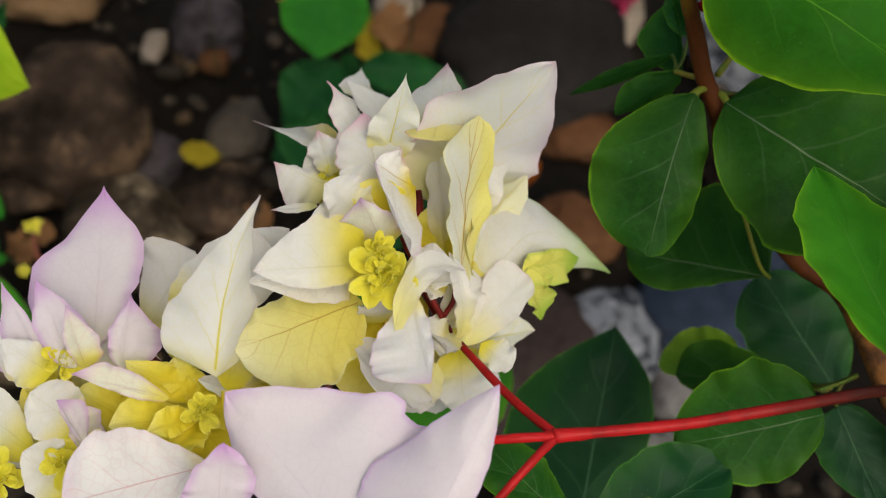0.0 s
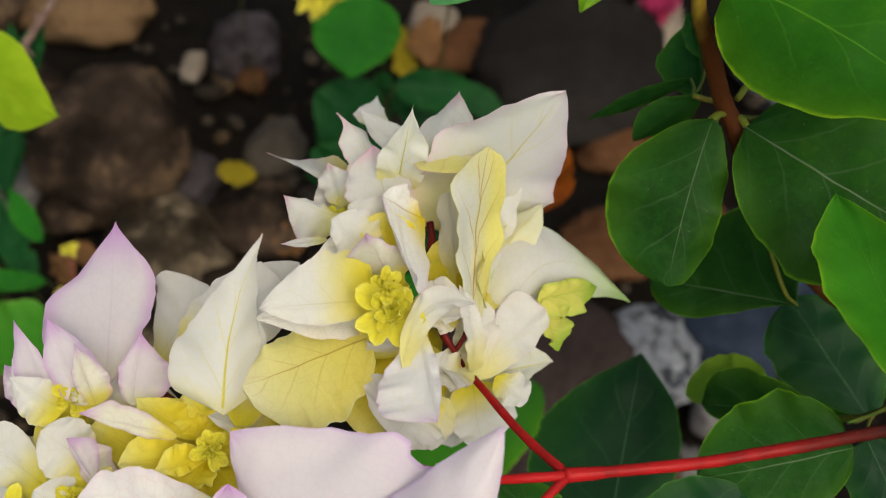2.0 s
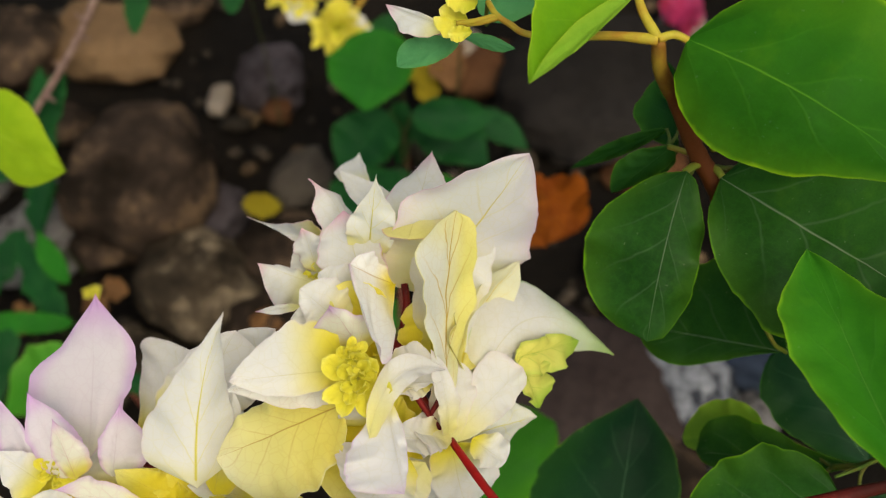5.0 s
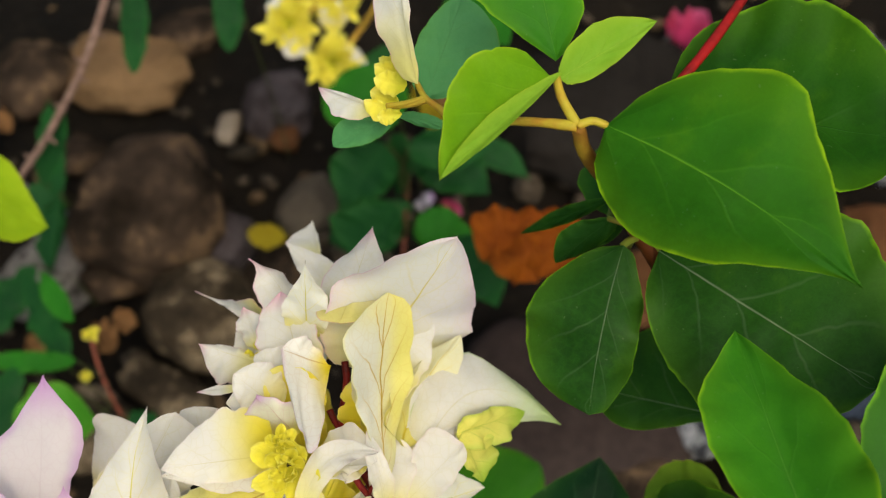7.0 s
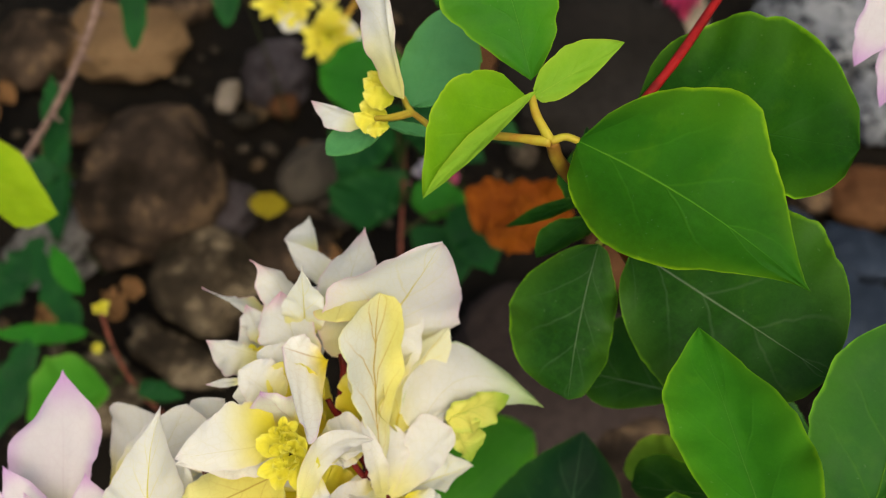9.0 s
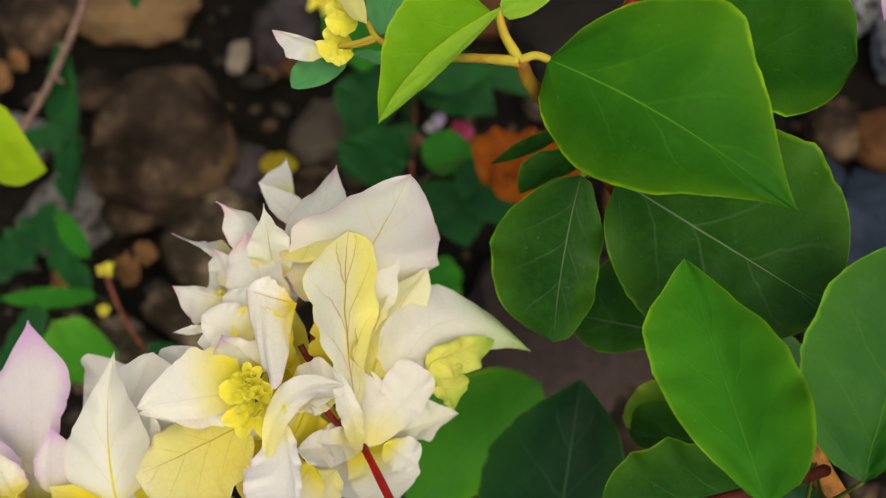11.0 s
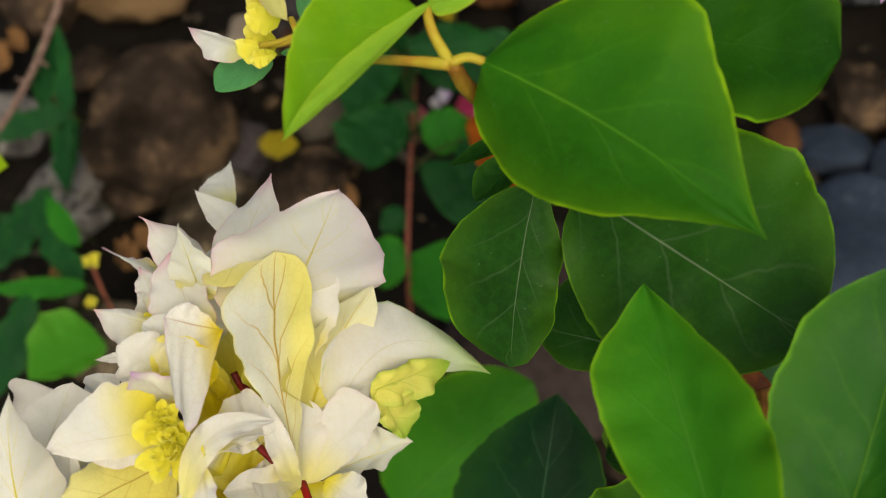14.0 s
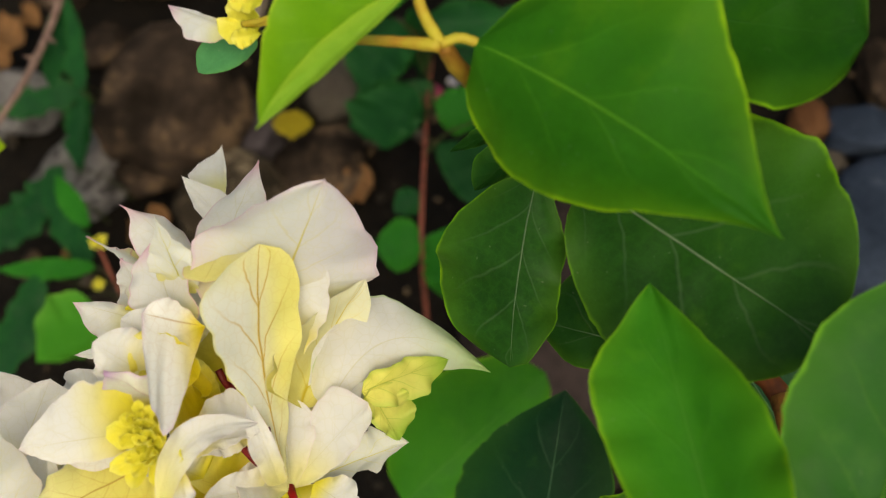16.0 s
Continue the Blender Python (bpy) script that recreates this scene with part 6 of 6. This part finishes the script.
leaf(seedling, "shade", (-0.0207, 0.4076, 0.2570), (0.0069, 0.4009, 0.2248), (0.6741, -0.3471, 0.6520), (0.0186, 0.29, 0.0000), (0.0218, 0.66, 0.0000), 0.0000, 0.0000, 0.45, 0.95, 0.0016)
leaf(seedling, "withered", (0.0412, 0.3303, 0.1653), (-0.0076, 0.3186, 0.1783), (0.2444, 0.0577, 0.9680), (0.0107, 0.56, -0.0000), (0.0275, 0.56, -0.0000), 0.0000, 0.0000, 0.50, 0.40, 0.0035)
leaf(seedling, "withered", (0.0393, 0.3145, 0.1680), (0.0071, 0.2927, 0.1839), (0.4638, -0.0382, 0.8851), (0.0115, 0.33, -0.0042), (0.0125, 0.51, -0.0042), 0.0000, 0.0000, 0.50, 0.40, 0.0030)
leaf(seedling, "withered", (0.0234, 0.3306, 0.1685), (0.0456, 0.3078, 0.1630), (0.0887, -0.1521, 0.9844), (0.0212, 0.64, 0.0098), (0.0149, 0.40, 0.0098), 0.0000, 0.0000, 0.50, 0.40, 0.0030)
stem(seedling, "stalkdark", 0.0008, 0.0006, ((-0.0503, 0.2848, 0.0955), (-0.0490, 0.2864, 0.0958), (-0.0474, 0.2875, 0.0959)), name="petiole")
stem(seedling, "stalkdark", 0.0008, 0.0006, ((-0.0559, 0.3462, 0.0993), (-0.0527, 0.3455, 0.0987), (-0.0487, 0.3439, 0.0980)), name="petiole")
stem(seedling, "stalkdark", 0.0008, 0.0006, ((-0.0605, 0.3847, 0.0931), (-0.0602, 0.3859, 0.0947), (-0.0603, 0.3864, 0.0966)), name="petiole")
stem(seedling, "stalkdark", 0.0008, 0.0006, ((-0.0587, 0.3689, 0.0957), (-0.0579, 0.3685, 0.0912), (-0.0550, 0.3684, 0.0876)), name="petiole")
stem(seedling, "stalkdark", 0.0008, 0.0006, ((-0.0623, 0.4026, 0.0900), (-0.0637, 0.4064, 0.1065), (-0.0705, 0.4063, 0.1235)), name="petiole")
stem(seedling, "stalkdark", 0.0008, 0.0006, ((-0.0627, 0.4071, 0.0893), (-0.0642, 0.4136, 0.1095), (-0.0660, 0.4150, 0.1279)), name="petiole")
stem(seedling, "stalkdark", 0.0008, 0.0006, ((-0.0623, 0.4026, 0.0900), (-0.0628, 0.4071, 0.1066), (-0.0569, 0.4102, 0.1235)), name="petiole")
stem(seedling, "stalkdark", 0.0008, 0.0006, ((-0.0636, 0.4161, 0.0877), (-0.0474, 0.4245, 0.0947), (-0.0216, 0.4285, 0.1050)), name="petiole")
stem(seedling, "stalkdark", 0.0008, 0.0006, ((-0.0580, 0.3632, 0.0966), (-0.0581, 0.3666, 0.1095), (-0.0612, 0.3669, 0.1220)), name="petiole")
stem(seedling, "stalkdark", 0.0008, 0.0006, ((-0.0573, 0.3575, 0.0975), (-0.0555, 0.3582, 0.1051), (-0.0489, 0.3597, 0.1157)), name="petiole")
stem(seedling, "stalkdark", 0.0008, 0.0006, ((-0.0545, 0.3348, 0.1011), (-0.0399, 0.3416, 0.1137), (-0.0207, 0.3440, 0.1251)), name="petiole")
stem(seedling, "stalkdark", 0.0008, 0.0006, ((-0.0619, 0.4307, -0.0050), (-0.0660, 0.4318, 0.0884), (-0.0719, 0.4207, 0.1842)), name="petiole")
stem(seedling, "stalkdark", 0.0008, 0.0006, ((-0.0614, 0.3937, 0.0916), (-0.0625, 0.3997, 0.1137), (-0.0700, 0.3994, 0.1367)), name="petiole")
stem(seedling, "stalkdark", 0.0008, 0.0006, ((-0.0609, 0.3892, 0.0924), (-0.0638, 0.3926, 0.1112), (-0.0562, 0.3979, 0.1358)), name="petiole")
stem(seedling, "stalkdark", 0.0008, 0.0006, ((-0.0580, 0.3632, 0.0966), (-0.0579, 0.3646, 0.1062), (-0.0619, 0.3653, 0.1164)), name="petiole")
stem(seedling, "stalkdark", 0.0008, 0.0006, ((-0.0307, 0.4176, -0.0050), (-0.0304, 0.4137, 0.1266), (-0.0207, 0.4076, 0.2570)), name="petiole")
weed = thing("weed", (-0.16, 0.22, 0.0), "low weed with narrow green leaves and a yellow bud", "plant")
stem(weed, "twigdark", 0.0010, 0.0015, ((-0.1970, 0.2441, 0.1666), (-0.1923, 0.2289, 0.1464), (-0.1877, 0.2186, 0.1175), (-0.1785, 0.2095, 0.0542), (-0.1707, 0.1841, -0.0100)))
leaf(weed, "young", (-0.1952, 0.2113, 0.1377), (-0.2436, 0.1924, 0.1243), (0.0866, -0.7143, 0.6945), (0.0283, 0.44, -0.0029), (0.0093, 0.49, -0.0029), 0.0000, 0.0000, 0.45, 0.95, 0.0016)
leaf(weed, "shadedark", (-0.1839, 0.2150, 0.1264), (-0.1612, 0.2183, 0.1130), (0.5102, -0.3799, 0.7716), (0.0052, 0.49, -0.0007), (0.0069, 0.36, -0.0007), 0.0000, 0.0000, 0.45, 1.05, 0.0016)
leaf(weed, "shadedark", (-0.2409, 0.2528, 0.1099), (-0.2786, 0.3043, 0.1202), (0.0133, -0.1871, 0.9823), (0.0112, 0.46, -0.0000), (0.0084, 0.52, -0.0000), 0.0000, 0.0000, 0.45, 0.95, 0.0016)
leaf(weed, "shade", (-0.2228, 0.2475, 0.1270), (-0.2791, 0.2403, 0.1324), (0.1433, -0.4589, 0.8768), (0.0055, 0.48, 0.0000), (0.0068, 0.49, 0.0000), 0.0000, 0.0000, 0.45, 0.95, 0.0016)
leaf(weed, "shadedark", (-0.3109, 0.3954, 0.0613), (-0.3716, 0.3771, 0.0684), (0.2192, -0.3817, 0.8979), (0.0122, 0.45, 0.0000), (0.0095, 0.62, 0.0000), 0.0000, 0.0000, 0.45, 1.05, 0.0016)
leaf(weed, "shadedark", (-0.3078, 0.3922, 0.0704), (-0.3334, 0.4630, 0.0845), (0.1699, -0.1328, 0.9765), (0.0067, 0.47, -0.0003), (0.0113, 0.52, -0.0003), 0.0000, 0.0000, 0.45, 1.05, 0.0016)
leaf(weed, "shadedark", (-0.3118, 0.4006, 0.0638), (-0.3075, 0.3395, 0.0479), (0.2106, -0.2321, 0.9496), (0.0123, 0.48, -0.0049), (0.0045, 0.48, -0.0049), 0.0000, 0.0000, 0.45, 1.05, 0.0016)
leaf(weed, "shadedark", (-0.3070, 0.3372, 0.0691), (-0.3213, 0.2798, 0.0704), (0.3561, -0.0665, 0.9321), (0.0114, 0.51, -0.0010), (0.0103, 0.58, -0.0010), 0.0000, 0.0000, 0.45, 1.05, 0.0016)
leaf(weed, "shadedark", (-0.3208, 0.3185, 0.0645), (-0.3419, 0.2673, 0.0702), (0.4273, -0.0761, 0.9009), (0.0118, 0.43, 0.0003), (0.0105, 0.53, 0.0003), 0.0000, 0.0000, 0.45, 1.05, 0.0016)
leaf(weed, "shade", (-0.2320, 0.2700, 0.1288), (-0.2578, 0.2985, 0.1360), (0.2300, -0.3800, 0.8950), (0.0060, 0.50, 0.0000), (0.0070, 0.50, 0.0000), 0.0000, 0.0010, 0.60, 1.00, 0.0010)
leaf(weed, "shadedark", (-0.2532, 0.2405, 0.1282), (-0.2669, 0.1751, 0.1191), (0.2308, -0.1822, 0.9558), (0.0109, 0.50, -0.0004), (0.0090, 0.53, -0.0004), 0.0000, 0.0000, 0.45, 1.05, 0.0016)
stem(weed, "stalkdark", 0.0008, 0.0006, ((-0.1906, 0.2250, 0.1356), (-0.1913, 0.2188, 0.1359), (-0.1952, 0.2113, 0.1377)), name="petiole")
stem(weed, "stalkdark", 0.0008, 0.0006, ((-0.1889, 0.2212, 0.1247), (-0.1872, 0.2180, 0.1254), (-0.1839, 0.2150, 0.1264)), name="petiole")
stem(weed, "stalkdark", 0.0008, 0.0006, ((-0.2309, 0.2628, -0.0050), (-0.2317, 0.2521, 0.0465), (-0.2409, 0.2528, 0.1099)), name="petiole")
stem(weed, "stalkdark", 0.0008, 0.0006, ((-0.1912, 0.2263, 0.1392), (-0.2023, 0.2375, 0.1294), (-0.2228, 0.2475, 0.1270)), name="petiole")
stem(weed, "stalkdark", 0.0008, 0.0006, ((-0.3009, 0.4054, -0.0050), (-0.2990, 0.4024, 0.0226), (-0.3109, 0.3954, 0.0613)), name="petiole")
stem(weed, "stalkdark", 0.0008, 0.0006, ((-0.2978, 0.4022, -0.0050), (-0.3004, 0.3905, 0.0266), (-0.3078, 0.3922, 0.0704)), name="petiole")
stem(weed, "stalkdark", 0.0008, 0.0006, ((-0.3218, 0.4106, -0.0050), (-0.3173, 0.4125, 0.0264), (-0.3118, 0.4006, 0.0638)), name="petiole")
stem(weed, "stalkdark", 0.0008, 0.0006, ((-0.2970, 0.3472, -0.0050), (-0.3003, 0.3492, 0.0271), (-0.3070, 0.3372, 0.0691)), name="petiole")
stem(weed, "stalkdark", 0.0008, 0.0006, ((-0.3108, 0.3285, -0.0050), (-0.3131, 0.3301, 0.0242), (-0.3208, 0.3185, 0.0645)), name="petiole")
stem(weed, "stalkdark", 0.0008, 0.0006, ((-0.2432, 0.2505, -0.0050), (-0.2467, 0.2525, 0.0578), (-0.2532, 0.2405, 0.1282)), name="petiole")
floret_head(weed, (-0.1972, 0.2460, 0.1676), (0.4503, -0.3480, 0.8223), 0.0049, 6)
floret_head(weed, (-0.2002, 0.2289, 0.1526), (0.5160, -0.2719, 0.8123), 0.0038, 6)
thorny_twig = thing("thorny_twig", (-0.30, 0.28, 0.0), "pale thorny twig with a lime leaf", "twig")
stem(thorny_twig, "twigpale", 0.0023, 0.0018, ((-0.2179, 0.4299, 0.2329), (-0.2342, 0.3968, 0.2041), (-0.2562, 0.3671, 0.1785), (-0.2765, 0.3422, 0.1612), (-0.3126, 0.3144, 0.1331), (-0.4419, 0.3104, -0.0100)))
stem(thorny_twig, "twigpale", 0.0012, 0.0020, ((-0.1879, 0.2399, 0.3147), (-0.2533, 0.2590, 0.2547), (-0.5220, 0.3420, -0.0100)))
leaf(thorny_twig, "limeshade", (-0.1879, 0.2399, 0.3147), (-0.1530, 0.2289, 0.3023), (0.0101, -0.7337, 0.6794), (0.0146, 0.60, -0.0005), (0.0176, 0.25, -0.0005), 0.0000, 0.0000, 0.50, 1.00, 0.0004)
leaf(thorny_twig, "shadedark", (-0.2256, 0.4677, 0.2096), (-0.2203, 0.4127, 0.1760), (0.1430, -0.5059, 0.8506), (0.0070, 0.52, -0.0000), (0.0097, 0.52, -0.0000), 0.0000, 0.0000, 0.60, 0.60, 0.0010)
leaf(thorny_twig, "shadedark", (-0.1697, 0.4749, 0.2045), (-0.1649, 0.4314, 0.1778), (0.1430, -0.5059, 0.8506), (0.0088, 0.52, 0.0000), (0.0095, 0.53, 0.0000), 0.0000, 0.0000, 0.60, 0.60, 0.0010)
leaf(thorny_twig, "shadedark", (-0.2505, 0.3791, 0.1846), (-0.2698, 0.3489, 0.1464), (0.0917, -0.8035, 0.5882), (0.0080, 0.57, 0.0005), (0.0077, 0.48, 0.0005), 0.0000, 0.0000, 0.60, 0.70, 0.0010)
stem(thorny_twig, "stalkdark", 0.0008, 0.0006, ((-0.2179, 0.4299, 0.2329), (-0.2222, 0.4534, 0.2204), (-0.2256, 0.4677, 0.2096)), name="petiole")
stem(thorny_twig, "stalkdark", 0.0008, 0.0006, ((-0.1797, 0.4849, -0.0050), (-0.1754, 0.4860, 0.0987), (-0.1697, 0.4749, 0.2045)), name="petiole")
stem(thorny_twig, "stalkdark", 0.0008, 0.0006, ((-0.2479, 0.3782, 0.1881), (-0.2490, 0.3790, 0.1864), (-0.2505, 0.3791, 0.1846)), name="petiole")
thorn(thorny_twig, (-0.2367, 0.3993, 0.2002), (-0.470, -0.016, 0.657), 0.0081)
thorn(thorny_twig, (-0.2400, 0.3922, 0.1965), (0.908, -0.495, 0.141), 0.0104)
thorn(thorny_twig, (-0.2473, 0.3763, 0.1883), (-0.382, -0.206, 0.529), 0.0068)
thorn(thorny_twig, (-0.2552, 0.3608, 0.1804), (0.866, -0.585, 0.094), 0.0105)
thorn(thorny_twig, (-0.2621, 0.3494, 0.1747), (-0.373, -0.128, 0.574), 0.0070)
thorn(thorny_twig, (-0.2307, 0.4145, 0.2082), (0.825, -0.359, 0.236), 0.0093)
yellow_plant = thing("flowering_plant", (-0.10, 0.45, 0.0), "plant with yellow tufted flowers and white bracts", "plant")
stem(yellow_plant, "twigora", 0.0020, 0.0016, ((-0.1216, 0.7857, -0.0100), (-0.0728, 0.4815, 0.1921), (-0.0875, 0.4534, 0.1779), (-0.1056, 0.4406, 0.1615)))
stem(yellow_plant, "twigora", 0.0018, 0.0015, ((-0.0787, 0.4942, 0.1889), (-0.0861, 0.4797, 0.1933), (-0.1085, 0.4653, 0.1885), (-0.1334, 0.4577, 0.1764)))
leaf(yellow_plant, "shadedark", (-0.1221, 0.4963, 0.1857), (-0.1479, 0.4690, 0.1738), (0.1430, -0.5059, 0.8506), (0.0148, 0.62, -0.0000), (0.0172, 0.44, -0.0000), 0.0000, 0.0000, 0.50, 0.70, 0.0010)
bract(yellow_plant, "pale", (-0.1036, 0.4427, 0.1742), (-0.0809, 0.4317, 0.1639), (0.1430, -0.5059, 0.8506), (0.0095, 0.57, -0.0000), (0.0070, 0.35, -0.0000), 0.0000, 0.0000, 0.60, 0.70, 0.0010)
bract(yellow_plant, "pale", (-0.1040, 0.4484, 0.1777), (-0.1070, 0.4669, 0.1892), (0.1430, -0.5059, 0.8506), (0.0093, 0.51, 0.0000), (0.0076, 0.49, 0.0000), 0.0000, 0.0000, 0.60, 0.70, 0.0010)
bract(yellow_plant, "pale", (-0.1206, 0.4463, 0.1792), (-0.1314, 0.4333, 0.1733), (0.1430, -0.5059, 0.8506), (0.0089, 0.43, -0.0000), (0.0090, 0.43, -0.0000), 0.0000, 0.0000, 0.60, 0.70, 0.0010)
bract(yellow_plant, "pale", (-0.1279, 0.4541, 0.1851), (-0.1449, 0.4577, 0.1901), (0.1430, -0.5059, 0.8506), (0.0084, 0.59, 0.0000), (0.0053, 0.48, 0.0000), 0.0000, 0.0000, 0.60, 0.70, 0.0010)
leaf(yellow_plant, "shadedark", (-0.0899, 0.4344, 0.1435), (-0.0744, 0.4604, 0.1563), (0.1430, -0.5059, 0.8506), (0.0092, 0.55, 0.0000), (0.0092, 0.45, 0.0000), 0.0000, 0.0000, 0.50, 0.70, 0.0010)
stem(yellow_plant, "twigora", 0.0008, 0.0006, ((-0.1117, 0.4643, 0.1870), (-0.1143, 0.4831, 0.1849), (-0.1221, 0.4963, 0.1857)), name="petiole")
stem(yellow_plant, "twigora", 0.0008, 0.0006, ((-0.1056, 0.4406, 0.1615), (-0.0991, 0.4352, 0.1494), (-0.0899, 0.4344, 0.1435)), name="petiole")
floret_head(yellow_plant, (-0.1029, 0.4335, 0.1686), (0.2562, -0.6353, 0.7285), 0.0189, 13)
floret_head(yellow_plant, (-0.1302, 0.4494, 0.1827), (0.2970, -0.6530, 0.6967), 0.0175, 13)
floret_head(yellow_plant, (-0.1019, 0.4661, 0.1879), (0.2514, -0.6801, 0.6887), 0.0148, 12)
floret_head(yellow_plant, (-0.1233, 0.4737, 0.1842), (0.2799, -0.6778, 0.6799), 0.0151, 12)
fallen(None, "fallen", (-0.1762, 0.3834, 0.0500), (-0.1497, 0.3848, 0.0450), (0.1688, 0.2341, 0.9574), (0.0135, 0.54, -0.0003), (0.0111, 0.46, -0.0003), 0.0000, 0.0000, 0.50, 0.80, 0.0008)
fallen(None, "magenta", (-0.0555, 0.4370, 0.0100), (-0.0370, 0.4345, 0.0100), (-0.0348, -0.2502, 0.9676), (0.0080, 0.61, 0.0021), (0.0078, 0.46, 0.0021), 0.0000, 0.0000, 0.50, 0.60, 0.0030)
fallen(None, "magenta", (-0.0812, 0.4202, 0.0300), (-0.0690, 0.4168, 0.0300), (-0.0000, 0.0000, 1.0000), (0.0057, 0.69, 0.0000), (0.0049, 0.34, 0.0000), 0.0000, 0.0000, 0.50, 0.60, 0.0030)
fallen(None, "magenta", (0.1017, 0.6170, 0.0200), (0.1384, 0.6066, 0.0200), (0.0572, 0.2017, 0.9778), (0.0333, 0.68, 0.0031), (0.0144, 0.42, 0.0031), 0.0000, 0.0000, 0.50, 0.60, 0.0060)
fallen(None, "magenta", (0.1086, 0.5850, 0.0200), (0.1342, 0.6303, 0.0200), (-0.2777, 0.1572, 0.9477), (0.0195, 0.19, 0.0040), (0.0119, 0.58, 0.0040), 0.0000, 0.0000, 0.50, 0.60, 0.0060)
fallen(None, "pink", (0.0959, 0.6006, 0.0150), (0.1135, 0.5669, 0.0150), (0.1927, 0.1004, 0.9761), (0.0116, 0.67, 0.0025), (0.0114, 0.40, 0.0025), 0.0000, 0.0000, 0.50, 0.70, 0.0030)
fallen(None, "pink", (-0.0719, 0.4335, 0.0200), (-0.0569, 0.4403, 0.0200), (0.0000, -0.0000, 1.0000), (0.0067, 0.25, 0.0000), (0.0068, 0.76, 0.0000), 0.0000, 0.0000, 0.50, 0.60, 0.0030)
fallen(None, "fallen", (-0.0835, 0.5560, 0.0200), (-0.0651, 0.5014, 0.0200), (0.3715, 0.1252, 0.9200), (0.0149, 0.60, 0.0045), (0.0106, 0.57, 0.0045), 0.0000, 0.0000, 0.50, 0.60, 0.0060)
fallen(None, "driedl", (-0.2687, 0.3295, 0.0200), (-0.2493, 0.3201, 0.0200), (-0.0000, 0.0000, 1.0000), (0.0073, 0.62, 0.0000), (0.0076, 0.48, 0.0000), 0.0000, 0.0000, 0.50, 0.60, 0.0040)
fallen(None, "driedl", (-0.1334, 0.3440, 0.0150), (-0.1178, 0.3698, 0.0150), (0.1941, -0.1176, 0.9739), (0.0134, 0.46, 0.0031), (0.0087, 0.57, 0.0031), 0.0000, 0.0000, 0.50, 0.60, 0.0050)
fallen(None, "driedl", (-0.0555, 0.5682, 0.0200), (-0.0531, 0.5158, 0.0200), (0.3652, 0.0167, 0.9308), (0.0171, 0.66, 0.0040), (0.0102, 0.54, 0.0040), 0.0000, 0.0000, 0.50, 0.60, 0.0060)
fallen(None, "driedl", (-0.1567, 0.3025, 0.0200), (-0.1449, 0.3201, 0.0200), (0.4496, -0.2992, 0.8416), (0.0101, 0.45, 0.0065), (0.0084, 0.32, 0.0065), 0.0000, 0.0000, 0.50, 0.60, 0.0050)
fallen(None, "driedl", (-0.4488, 0.4838, 0.0200), (-0.4093, 0.4630, 0.0200), (0.1581, 0.3003, 0.9407), (0.0166, 0.85, 0.0046), (0.0129, 0.46, 0.0046), 0.0000, 0.0000, 0.50, 0.60, 0.0060)
fallen(None, "driedl", (-0.4149, 0.4426, 0.0200), (-0.4448, 0.4576, 0.0200), (0.1573, 0.3128, 0.9367), (0.0121, 0.58, 0.0045), (0.0165, 0.12, 0.0045), 0.0000, 0.0000, 0.50, 0.60, 0.0060)
fallen(None, "driedl", (-0.4237, 0.4997, 0.0200), (-0.4019, 0.4785, 0.0200), (0.3936, 0.4056, 0.8250), (0.0112, 0.85, 0.0044), (0.0065, 0.52, 0.0044), 0.0000, 0.0000, 0.50, 0.60, 0.0050)
fallen(None, "driedl", (-0.2816, 0.3212, 0.0200), (-0.2593, 0.3013, 0.0200), (0.3501, 0.3930, 0.8503), (0.0110, 0.78, 0.0050), (0.0080, 0.52, 0.0050), 0.0000, 0.0000, 0.50, 0.60, 0.0060)
fallen(None, "driedl", (-0.3251, 0.3063, 0.0200), (-0.3060, 0.2863, 0.0200), (0.4077, 0.3883, 0.8264), (0.0113, 0.78, 0.0044), (0.0065, 0.45, 0.0044), 0.0000, 0.0000, 0.50, 0.60, 0.0060)
